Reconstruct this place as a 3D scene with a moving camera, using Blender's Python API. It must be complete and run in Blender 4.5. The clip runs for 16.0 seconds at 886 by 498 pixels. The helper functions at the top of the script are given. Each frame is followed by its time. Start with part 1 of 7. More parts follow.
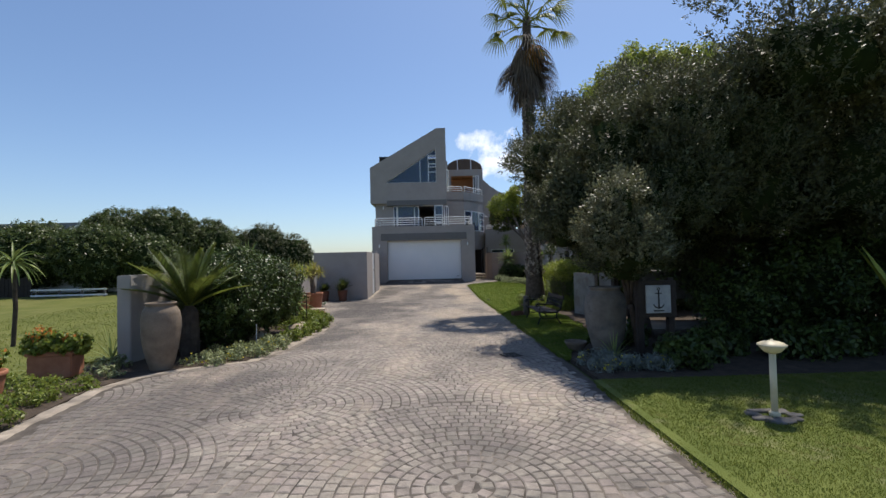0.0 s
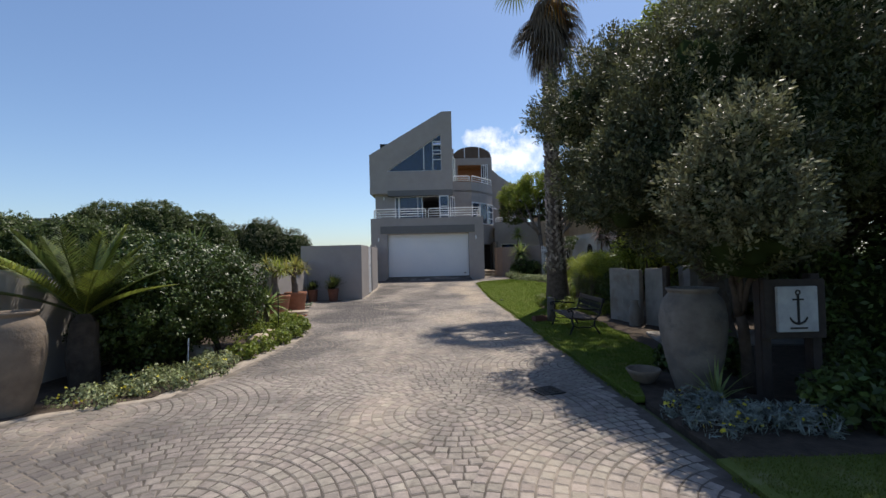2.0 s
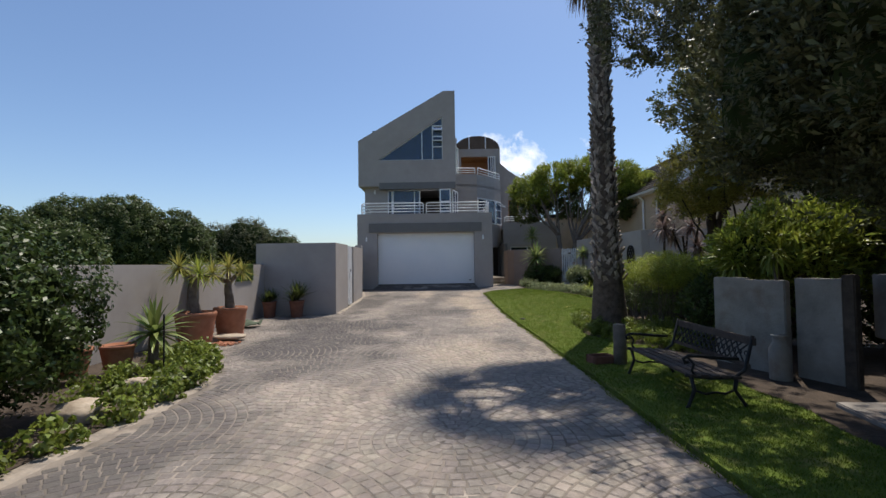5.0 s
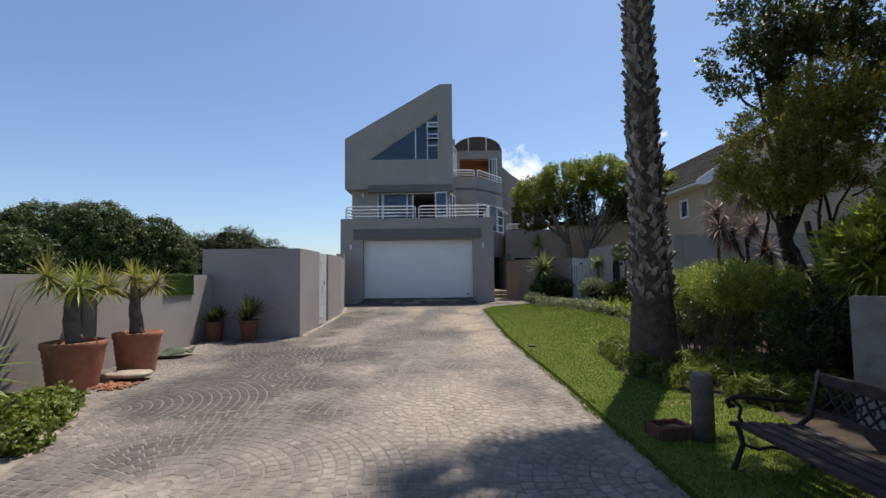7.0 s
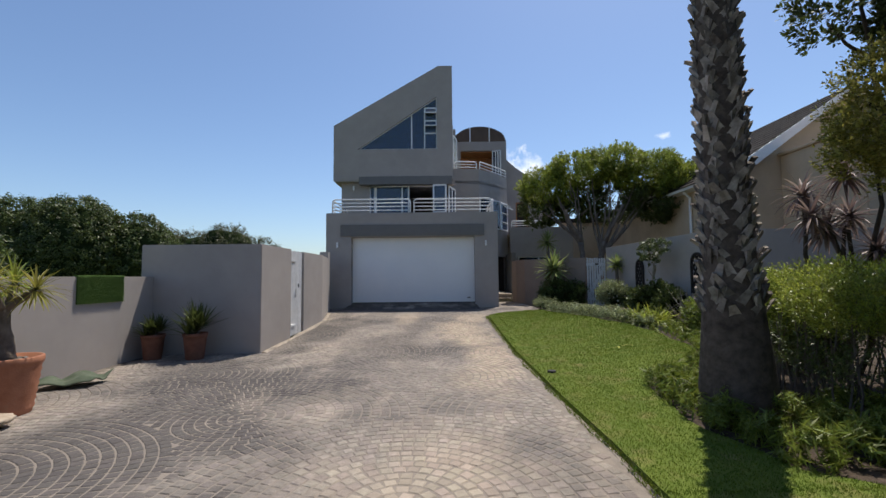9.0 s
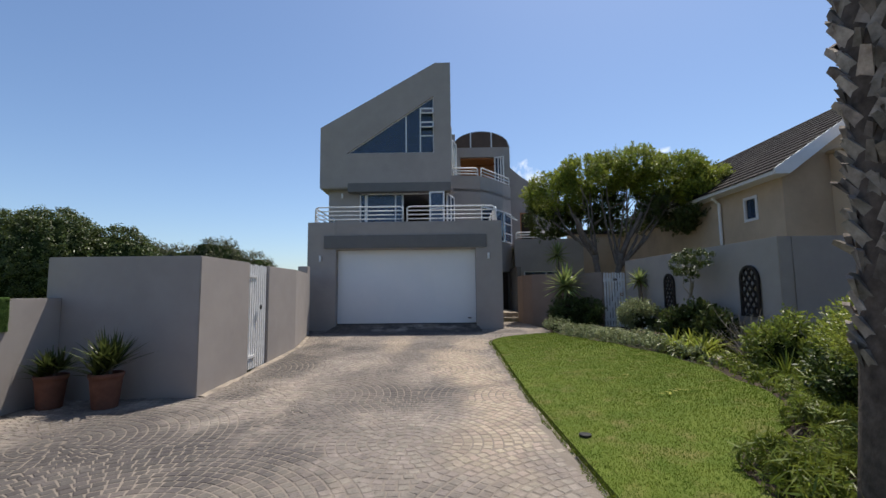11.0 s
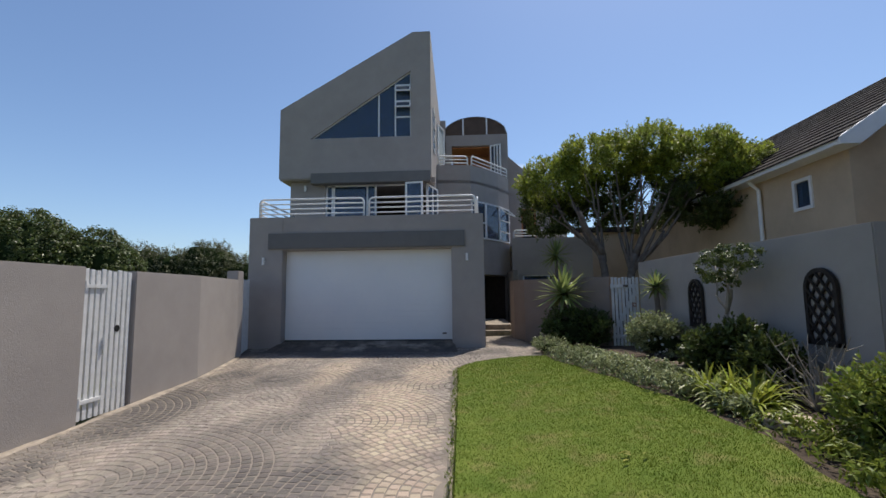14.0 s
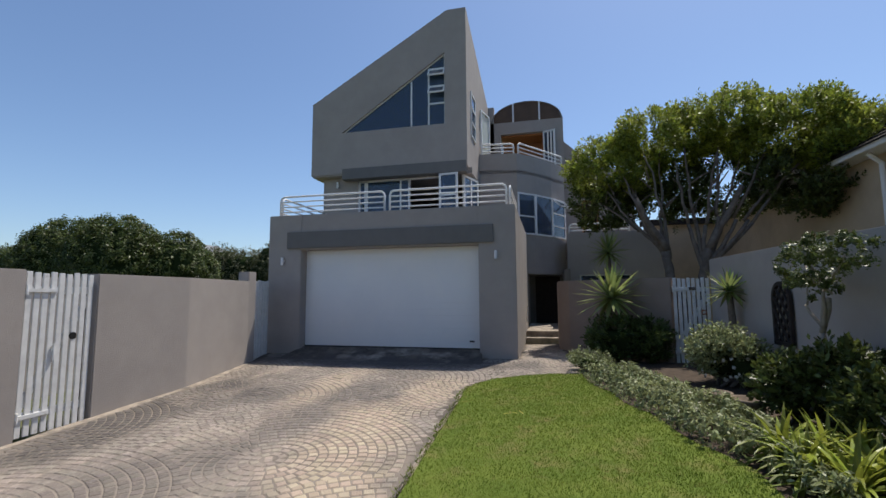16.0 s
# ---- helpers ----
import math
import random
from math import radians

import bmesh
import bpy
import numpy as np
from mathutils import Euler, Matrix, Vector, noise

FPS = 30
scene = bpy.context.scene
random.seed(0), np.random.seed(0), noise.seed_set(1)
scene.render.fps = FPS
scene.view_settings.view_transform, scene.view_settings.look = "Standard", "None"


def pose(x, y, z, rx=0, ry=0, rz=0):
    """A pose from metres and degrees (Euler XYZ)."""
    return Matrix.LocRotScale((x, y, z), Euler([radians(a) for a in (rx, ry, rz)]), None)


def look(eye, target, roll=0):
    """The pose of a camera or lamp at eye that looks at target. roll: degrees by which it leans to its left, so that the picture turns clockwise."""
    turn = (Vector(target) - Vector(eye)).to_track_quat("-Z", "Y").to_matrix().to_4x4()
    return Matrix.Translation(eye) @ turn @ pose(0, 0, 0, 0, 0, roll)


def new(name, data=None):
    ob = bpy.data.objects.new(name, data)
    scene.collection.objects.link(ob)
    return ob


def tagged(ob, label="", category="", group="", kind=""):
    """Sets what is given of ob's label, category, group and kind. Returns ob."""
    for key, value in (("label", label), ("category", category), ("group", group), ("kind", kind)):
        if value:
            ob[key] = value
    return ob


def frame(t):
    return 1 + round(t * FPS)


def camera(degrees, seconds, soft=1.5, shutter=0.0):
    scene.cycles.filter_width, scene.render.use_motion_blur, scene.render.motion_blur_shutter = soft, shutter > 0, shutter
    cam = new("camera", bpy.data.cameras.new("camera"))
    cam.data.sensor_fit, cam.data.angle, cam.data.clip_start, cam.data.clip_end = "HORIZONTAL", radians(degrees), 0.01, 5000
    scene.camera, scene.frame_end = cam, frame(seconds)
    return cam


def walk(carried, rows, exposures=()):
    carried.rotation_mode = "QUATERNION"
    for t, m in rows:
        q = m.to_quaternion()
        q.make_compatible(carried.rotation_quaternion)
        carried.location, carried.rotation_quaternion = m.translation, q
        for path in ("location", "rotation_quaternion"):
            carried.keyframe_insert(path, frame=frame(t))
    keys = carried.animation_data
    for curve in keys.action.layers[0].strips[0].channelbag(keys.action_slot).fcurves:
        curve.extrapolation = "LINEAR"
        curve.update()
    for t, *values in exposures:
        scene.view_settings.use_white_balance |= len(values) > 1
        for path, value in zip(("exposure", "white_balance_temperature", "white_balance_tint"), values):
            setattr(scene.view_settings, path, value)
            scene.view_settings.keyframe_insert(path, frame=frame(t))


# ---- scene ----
cam = camera(89.7, 16.0)
PATH = [
    (0, (0.036, -0.153, 1.501), (0.065, 1.846, 1.556), -1.4),
    (0.5, (0.066, 0.402, 1.467), (0.091, 2.401, 1.518), -1.5),
    (1, (0.09, 0.996, 1.434), (0.104, 2.996, 1.482), -1.3),
    (1.5, (0.097, 1.562, 1.419), (0.103, 3.561, 1.464), -1.3),
    (2, (0.113, 2.193, 1.404), (0.112, 4.193, 1.447), -1.4),
    (2.5, (0.126, 2.785, 1.404), (0.121, 4.784, 1.443), -1.5),
    (3, (0.106, 3.444, 1.384), (0.099, 5.443, 1.422), -1.3),
    (3.5, (0.115, 4.068, 1.375), (0.1, 6.067, 1.41), -1.2),
    (4, (0.054, 4.76, 1.363), (0.048, 6.76, 1.399), -0.9),
    (6.5, (0.356, 7.806, 1.299), (0.349, 9.802, 1.422), -0.8),
    (7, (0.402, 8.368, 1.305), (0.39, 10.364, 1.428), -0.7),
    (7.5, (0.453, 8.856, 1.298), (0.436, 10.852, 1.423), -0.7),
    (8, (0.506, 9.315, 1.291), (0.488, 11.311, 1.422), -0.7),
    (8.5, (0.504, 9.783, 1.313), (0.486, 11.778, 1.441), -0.6),
    (9, (0.513, 10.252, 1.353), (0.494, 12.248, 1.477), -0.5),
    (11.5, (0.719, 12.511, 1.445), (0.69, 14.501, 1.643), -0.6),
    (12, (0.827, 12.969, 1.464), (0.797, 14.959, 1.661), -0.5),
    (12.5, (1.018, 13.382, 1.479), (0.982, 15.372, 1.677), -0.6),
    (13, (1.233, 13.823, 1.497), (1.191, 15.813, 1.696), -0.6),
    (13.5, (1.546, 14.211, 1.531), (1.482, 16.2, 1.731), -0.7),
    (14, (1.85, 14.583, 1.577), (1.74, 16.57, 1.781), -0.7),
    (14.5, (2.149, 14.911, 1.65), (1.967, 16.893, 1.848), -0.6),
    (15, (2.429, 15.293, 1.664), (2.166, 17.265, 1.864), -0.6),
    (15.5, (2.649, 15.619, 1.673), (2.3, 17.578, 1.872), -0.5),
    (16, (2.891, 15.99, 1.664), (2.436, 17.928, 1.865), -0.4),
]
walk(cam, [(t, look(eye, target, roll)) for t, eye, target, roll in PATH])


# ---------- light ----------
SUN = Vector((0.23, 0.4, 1.0)).normalized()
world = bpy.data.worlds.new("sky")
scene.world = world
world.use_nodes = True
wn, wl = world.node_tree.nodes, world.node_tree.links
wn.clear()
sky = wn.new("ShaderNodeTexSky")
sky.sky_type = 'NISHITA'
sky.sun_disc = False
sky.sun_elevation = math.asin(SUN.z)
sky.sun_rotation = math.atan2(SUN.x, SUN.y)
sky.air_density, sky.dust_density, sky.ozone_density = 1.0, 0.75, 2.5
# a few small fair-weather clouds low over the roofs
wtc = wn.new("ShaderNodeTexCoord")
wnoise = wn.new("ShaderNodeTexNoise")
wnoise.inputs["Scale"].default_value = 14.0
wnoise.inputs["Detail"].default_value = 7.0
wnoise.inputs["Roughness"].default_value = 0.6
wl.new(wtc.outputs["Generated"], wnoise.inputs["Vector"])
wpuff = wn.new("ShaderNodeMapRange")
wpuff.inputs["From Min"].default_value, wpuff.inputs["From Max"].default_value = 0.3, 0.7
wl.new(wnoise.outputs["Fac"], wpuff.inputs["Value"])


def cloud_mask(direction, width, gain):
    d = Vector(direction).normalized()
    sub = wn.new("ShaderNodeVectorMath")
    sub.operation = 'SUBTRACT'
    sub.inputs[1].default_value = d
    wl.new(wtc.outputs["Generated"], sub.inputs[0])
    sc = wn.new("ShaderNodeVectorMath")
    sc.operation = 'MULTIPLY'
    sc.inputs[1].default_value = (1.0, 1.0, 2.8)
    wl.new(sub.outputs[0], sc.inputs[0])
    ln = wn.new("ShaderNodeVectorMath")
    ln.operation = 'LENGTH'
    wl.new(sc.outputs[0], ln.inputs[0])
    mr = wn.new("ShaderNodeMapRange")
    mr.inputs["From Min"].default_value = 0.0
    mr.inputs["From Max"].default_value = width
    mr.inputs["To Min"].default_value = gain
    mr.inputs["To Max"].default_value = -0.75
    mr.clamp = False
    wl.new(ln.outputs["Value"], mr.inputs["Value"])
    add = wn.new("ShaderNodeMath")
    add.operation = 'ADD'
    wl.new(mr.outputs[0], add.inputs[0])
    wl.new(wpuff.outputs[0], add.inputs[1])
    ramp = wn.new("ShaderNodeMapRange")
    ramp.inputs["From Min"].default_value = 0.5
    ramp.inputs["From Max"].default_value = 1.05
    wl.new(add.outputs[0], ramp.inputs["Value"])
    return ramp.outputs[0]


tint = wn.new("ShaderNodeMix")
tint.data_type, tint.blend_type = 'RGBA', 'MULTIPLY'
tint.inputs["Factor"].default_value = 1.0
tint.inputs["B"].default_value = (0.94, 1.0, 1.08, 1)
wl.new(sky.outputs[0], tint.inputs["A"])
last = tint.outputs["Result"]
for direction, width, gain in (((0.17, 1.0, 0.225), 0.26, 0.56), ((0.1, 1.0, 0.262), 0.16, 0.45), ((0.27, 1.0, 0.215), 0.14, 0.42), ((0.49, 1.0, 0.315), 0.06, 0.3)):
    mix = wn.new("ShaderNodeMix")
    mix.data_type = 'RGBA'
    mix.inputs["B"].default_value = (9.2, 9.4, 9.8, 1)
    wl.new(cloud_mask(direction, width, gain), mix.inputs["Factor"])
    wl.new(last, mix.inputs["A"])
    last = mix.outputs["Result"]
bg = wn.new("ShaderNodeBackground")
bg.inputs["Strength"].default_value = 0.13
wl.new(last, bg.inputs["Color"])
wout = wn.new("ShaderNodeOutputWorld")
wl.new(bg.outputs[0], wout.inputs["Surface"])

sun = new("sun", bpy.data.lights.new("sun", 'SUN'))
sun.data.energy = 5.0
sun.data.angle = radians(0.55)
sun.data.color = (1.0, 0.93, 0.83)
sun.rotation_euler = (-SUN).to_track_quat("-Z", "Y").to_euler()
sun.location = (20, 40, 60)


# ---------- materials ----------
def material(name, c1, c2, scale=6.0, rough=0.8, bump=0.0, bump_scale=60.0, metal=0.0, stain=None, stain_scale=0.7,
             stain_lo=0.5, stain_hi=0.7, spread=None, per="island", translucent=0.0, coords="Object", spec=0.3, dust=None, patches=()):
    """Two-tone noise colour, an optional larger stain, an optional spread of brightness from piece to piece, and fine relief."""
    m = bpy.data.materials.new(name)
    m.use_nodes = True
    n, l = m.node_tree.nodes, m.node_tree.links
    b = n["Principled BSDF"]
    tc = n.new("ShaderNodeTexCoord")
    co = tc.outputs["Object"]
    if coords == "World":
        co = n.new("ShaderNodeNewGeometry").outputs["Position"]
    tex = n.new("ShaderNodeTexNoise")
    tex.inputs["Scale"].default_value = scale
    tex.inputs["Detail"].default_value = 6.0
    tex.inputs["Roughness"].default_value = 0.62
    l.new(co, tex.inputs["Vector"])
    ramp = n.new("ShaderNodeValToRGB")
    ramp.color_ramp.elements[0].position = 0.32
    ramp.color_ramp.elements[1].position = 0.68
    ramp.color_ramp.elements[0].color = (*c1, 1)
    ramp.color_ramp.elements[1].color = (*c2, 1)
    l.new(tex.outputs["Fac"], ramp.inputs["Fac"])
    out = ramp.outputs["Color"]
    if stain:
        st = n.new("ShaderNodeTexNoise")
        st.inputs["Scale"].default_value = stain_scale
        st.inputs["Detail"].default_value = 5.0
        st.inputs["Roughness"].default_value = 0.65
        l.new(co, st.inputs["Vector"])
        mr = n.new("ShaderNodeMapRange")
        mr.inputs["From Min"].default_value = stain_lo
        mr.inputs["From Max"].default_value = stain_hi
        l.new(st.outputs["Fac"], mr.inputs["Value"])
        mx = n.new("ShaderNodeMix")
        mx.data_type = 'RGBA'
        mx.inputs["B"].default_value = (*stain, 1)
        l.new(mr.outputs[0], mx.inputs["Factor"])
        l.new(out, mx.inputs["A"])
        out = mx.outputs["Result"]
    if dust:
        st = n.new("ShaderNodeTexNoise")
        st.inputs["Scale"].default_value = 0.55
        st.inputs["Detail"].default_value = 7.0
        st.inputs["Roughness"].default_value = 0.7
        mp = n.new("ShaderNodeMapping")
        mp.inputs["Location"].default_value = (7.3, 2.1, 0)
        mp.inputs["Scale"].default_value = (1.5, 0.6, 1)
        l.new(co, mp.inputs["Vector"])
        l.new(mp.outputs[0], st.inputs["Vector"])
        mr = n.new("ShaderNodeMapRange")
        mr.inputs["From Min"].default_value, mr.inputs["From Max"].default_value = 0.5, 0.66
        mr.inputs["To Max"].default_value = 0.65
        l.new(st.outputs["Fac"], mr.inputs["Value"])
        mx = n.new("ShaderNodeMix")
        mx.data_type = 'RGBA'
        mx.inputs["B"].default_value = (*dust, 1)
        l.new(mr.outputs[0], mx.inputs["Factor"])
        l.new(out, mx.inputs["A"])
        out = mx.outputs["Result"]
    for cx, cy, rx, ry, tone, amount in patches:
        sub = n.new("ShaderNodeVectorMath")
        sub.operation = 'SUBTRACT'
        sub.inputs[1].default_value = (cx, cy, 0)
        l.new(co, sub.inputs[0])
        div = n.new("ShaderNodeVectorMath")
        div.operation = 'DIVIDE'
        div.inputs[1].default_value = (rx, ry, 50)
        l.new(sub.outputs[0], div.inputs[0])
        far = n.new("ShaderNodeVectorMath")
        far.operation = 'LENGTH'
        l.new(div.outputs[0], far.inputs[0])
        wob = n.new("ShaderNodeTexNoise")
        wob.inputs["Scale"].default_value = 0.9
        wob.inputs["Detail"].default_value = 6.0
        wob.inputs["Roughness"].default_value = 0.65
        l.new(co, wob.inputs["Vector"])
        ma = n.new("ShaderNodeMath")
        ma.operation = 'MULTIPLY_ADD'
        ma.inputs[1].default_value = 2.2
        l.new(wob.outputs["Fac"], ma.inputs[0])
        l.new(far.outputs["Value"], ma.inputs[2])
        mr = n.new("ShaderNodeMapRange")
        mr.inputs["From Min"].default_value, mr.inputs["From Max"].default_value = 2.15, 1.55
        mr.inputs["To Max"].default_value = amount
        l.new(ma.outputs[0], mr.inputs["Value"])
        mx = n.new("ShaderNodeMix")
        mx.data_type = 'RGBA'
        mx.inputs["B"].default_value = (*tone, 1)
        l.new(mr.outputs[0], mx.inputs["Factor"])
        l.new(out, mx.inputs["A"])
        out = mx.outputs["Result"]
    if spread:
        if per == "island":
            rnd = n.new("ShaderNodeNewGeometry").outputs["Random Per Island"]
        else:
            rnd = n.new("ShaderNodeObjectInfo").outputs["Random"]
        mr = n.new("ShaderNodeMapRange")
        mr.inputs["To Min"].default_value, mr.inputs["To Max"].default_value = spread
        l.new(rnd, mr.inputs["Value"])
        hs = n.new("ShaderNodeHueSaturation")
        l.new(mr.outputs[0], hs.inputs["Value"])
        hr = n.new("ShaderNodeMapRange")
        hr.inputs["To Min"].default_value, hr.inputs["To Max"].default_value = 0.485, 0.515
        mul = n.new("ShaderNodeMath")
        mul.operation = 'MULTIPLY'
        mul.inputs[1].default_value = 7.31
        fr = n.new("ShaderNodeMath")
        fr.operation = 'FRACT'
        l.new(rnd, mul.inputs[0])
        l.new(mul.outputs[0], fr.inputs[0])
        l.new(fr.outputs[0], hr.inputs["Value"])
        l.new(hr.outputs[0], hs.inputs["Hue"])
        l.new(out, hs.inputs["Color"])
        out = hs.outputs["Color"]
    l.new(out, b.inputs["Base Color"])
    b.inputs["Roughness"].default_value = rough
    b.inputs["Metallic"].default_value = metal
    b.inputs["Specular IOR Level"].default_value = spec
    if bump:
        bt = n.new("ShaderNodeTexNoise")
        bt.inputs["Scale"].default_value = bump_scale
        bt.inputs["Detail"].default_value = 4.0
        l.new(co, bt.inputs["Vector"])
        bp = n.new("ShaderNodeBump")
        bp.inputs["Strength"].default_value = bump
        bp.inputs["Distance"].default_value = 0.01
        l.new(bt.outputs["Fac"], bp.inputs["Height"])
        l.new(bp.outputs[0], b.inputs["Normal"])
    if translucent:
        tr = n.new("ShaderNodeBsdfTranslucent")
        l.new(out, tr.inputs["Color"])
        ms = n.new("ShaderNodeMixShader")
        ms.inputs[0].default_value = translucent
        l.new(b.outputs[0], ms.inputs[1])
        l.new(tr.outputs[0], ms.inputs[2])
        l.new(ms.outputs[0], n["Material Output"].inputs["Surface"])
    return m


def leaf_material(name, c1, c2, rough=0.45, spread=(0.55, 1.5), translucent=0.3, spec=0.25):
    return material(name, c1, c2, scale=1.3, rough=rough, spread=spread, translucent=translucent, coords="World", spec=spec)


def glass_material(name, tone, rough=0.02):
    m = bpy.data.materials.new(name)
    m.use_nodes = True
    b = m.node_tree.nodes["Principled BSDF"]
    b.inputs["Base Color"].default_value = (*tone, 1)
    b.inputs["Roughness"].default_value = rough
    b.inputs["Transmission Weight"].default_value = 0.6
    b.inputs["IOR"].default_value = 1.45
    b.inputs["Specular IOR Level"].default_value = 0.6
    return m


PAINT = material("grey_taupe_plaster", (0.345, 0.31, 0.288), (0.38, 0.343, 0.318), 2.2, 0.9, 0.35, 90, stain=(0.3, 0.27, 0.25), stain_scale=0.5, stain_lo=0.5, stain_hi=0.8, coords="World")
PAINT_DARK = material("dark_band_and_porch_shade_plaster", (0.155, 0.15, 0.145), (0.18, 0.174, 0.168), 2.5, 0.9, 0.3, 90, coords="World")
PAINT_BROWN = material("brown_taupe_plaster", (0.25, 0.195, 0.165), (0.28, 0.22, 0.19), 2.5, 0.9, 0.3, 90, coords="World")
BEIGE = material("cream_beige_plaster", (0.52, 0.405, 0.285), (0.58, 0.455, 0.325), 2.0, 0.9, 0.3, 90, stain=(0.45, 0.35, 0.25), stain_scale=0.6, coords="World")
WHITE = material("white_paint", (0.74, 0.74, 0.74), (0.8, 0.8, 0.8), 5.0, 0.5, 0.08, 120)
WHITE_WORN = material("weathered_white_paint", (0.62, 0.62, 0.62), (0.76, 0.76, 0.75), 9.0, 0.65, 0.25, 70, stain=(0.4, 0.38, 0.35), stain_scale=7.0, stain_lo=0.66, stain_hi=0.8)
GARAGE = material("white_steel_garage_panel", (0.76, 0.77, 0.78), (0.8, 0.8, 0.8), 1.5, 0.45, 0.1, 220)
# these two tones paint the darkness of unlit rooms
DARK = material("interior_shade_black", (0.02, 0.019, 0.018), (0.03, 0.028, 0.026), 3.0, 0.9)
ROOM = material("room_shade_brown", (0.06, 0.05, 0.045), (0.08, 0.066, 0.06), 3.0, 0.9)
ORANGE_WOOD = material("orange_varnished_timber", (0.32, 0.13, 0.05), (0.42, 0.19, 0.08), 8.0, 0.5, 0.2, 60)
BROWN_GLASS = material("bronze_tinted_roofing_sheet", (0.085, 0.05, 0.028), (0.12, 0.072, 0.04), 2.0, 0.25, 0.0)
GLASS = glass_material("window_glass", (0.1, 0.16, 0.26))
CLEAR = glass_material("clear_screen_glass", (0.85, 0.92, 0.92))
REFLECTION_BLUE = material("blue_reflection_tone", (0.10, 0.17, 0.30), (0.15, 0.24, 0.40), 6.0, 0.9)
OIL_AND_SHADOW = (0.075, 0.067, 0.064)
SAND = (0.43, 0.345, 0.255)
# old tyre and oil marks towards the low wall, a darker area left of the entrance, washed-in sand towards the lawn
MARKS = ((-2.1, 14.4, 1.7, 3.4, OIL_AND_SHADOW, 0.85), (-2.6, 9.6, 1.3, 2.4, OIL_AND_SHADOW, 0.75), (-2.9, 4.2, 1.5, 2.6, OIL_AND_SHADOW, 0.6), (-0.5, 18.4, 1.2, 2.0, OIL_AND_SHADOW, 0.55), (-2.3, 20.6, 0.7, 2.6, OIL_AND_SHADOW, 0.8),
         (-0.25, 21.2, 0.5, 1.2, OIL_AND_SHADOW, 0.5), (0.85, 20.6, 0.75, 2.0, SAND, 0.9), (1.15, 22.8, 0.55, 1.2, SAND, 0.7), (-0.6, 23.1, 0.5, 1.3, SAND, 0.7), (-3.0, 16.8, 1.3, 1.4, OIL_AND_SHADOW, 0.8), (0.9, 16.4, 0.5, 1.2, SAND, 0.45), (1.2, 18.0, 0.5, 2.0, SAND, 0.8),
         # last entry deepens the garage's cast shadow in the stone colour
         (0.4, 13.2, 0.7, 1.6, SAND, 0.35), (-0.7, 24.7, 3.2, 0.6, OIL_AND_SHADOW, 0.9))
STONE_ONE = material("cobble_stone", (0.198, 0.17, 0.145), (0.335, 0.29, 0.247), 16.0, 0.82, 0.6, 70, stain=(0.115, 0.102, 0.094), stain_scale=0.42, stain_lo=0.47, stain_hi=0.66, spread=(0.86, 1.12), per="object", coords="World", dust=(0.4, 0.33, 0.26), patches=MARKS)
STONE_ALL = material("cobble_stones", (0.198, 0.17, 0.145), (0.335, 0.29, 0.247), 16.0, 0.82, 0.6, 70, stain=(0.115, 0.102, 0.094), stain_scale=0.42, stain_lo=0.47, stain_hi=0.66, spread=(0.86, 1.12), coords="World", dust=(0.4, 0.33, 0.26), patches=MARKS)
# second patch repeats the painted garage shadow on the joints
JOINT = material("sandy_joint_mortar", (0.055, 0.047, 0.04), (0.13, 0.11, 0.092), 5.0, 0.95, 0.5, 50, stain=(0.44, 0.375, 0.31), stain_scale=0.9, stain_lo=0.55, stain_hi=0.72, coords="World", dust=(0.4, 0.33, 0.26), patches=((-0.8, 15.5, 4.2, 9.0, (0.27, 0.23, 0.19), 0.75), (-0.7, 24.7, 3.2, 0.6, OIL_AND_SHADOW, 0.9)))
DULL_GREY = material("dull_stained_grey", (0.1, 0.092, 0.085), (0.18, 0.17, 0.16), 4.0, 0.85, 0.3, 50, stain=(0.08, 0.065, 0.055), stain_scale=3.0, stain_lo=0.55, stain_hi=0.72)
KERB = material("pale_mortar_edging", (0.25, 0.21, 0.17), (0.4, 0.34, 0.275), 6.0, 0.95, 0.7, 40, stain=(0.15, 0.13, 0.11), stain_scale=2.6, stain_lo=0.48, stain_hi=0.68, coords="World")
SOIL = material("dark_garden_soil", (0.04, 0.03, 0.022), (0.085, 0.062, 0.045), 9.0, 0.98, 0.9, 40, stain=(0.13, 0.1, 0.075), stain_scale=2.5, stain_lo=0.6, stain_hi=0.75, coords="World")
GROUND = material("rough_veld_ground", (0.07, 0.085, 0.03), (0.12, 0.125, 0.055), 1.5, 0.98, 0.6, 30, coords="World")
TURF = material("lawn_turf", (0.085, 0.13, 0.014), (0.14, 0.178, 0.026), 2.2, 0.95, 0.7, 120, stain=(0.22, 0.185, 0.07), stain_scale=2.4, stain_lo=0.52, stain_hi=0.74, coords="World")
TURF_DRY = material("patchy_dry_turf", (0.085, 0.11, 0.02), (0.135, 0.158, 0.035), 2.2, 0.95, 0.7, 120, stain=(0.22, 0.2, 0.11), stain_scale=1.3, stain_lo=0.58, stain_hi=0.72, coords="World")
TURF_OLIVE = material("wide_mown_turf", (0.085, 0.098, 0.016), (0.125, 0.135, 0.026), 0.6, 0.95, 0.7, 90, stain=(0.16, 0.15, 0.05), stain_scale=0.3, stain_lo=0.5, stain_hi=0.75, coords="World")
BLADE_DRY = material("dry_grass_blade", (0.1, 0.135, 0.02), (0.175, 0.2, 0.04), 4.0, 0.6, stain=(0.33, 0.28, 0.12), stain_scale=5.0, stain_lo=0.56, stain_hi=0.74, spread=(0.7, 1.3), translucent=0.45, coords="World", spec=0.2)
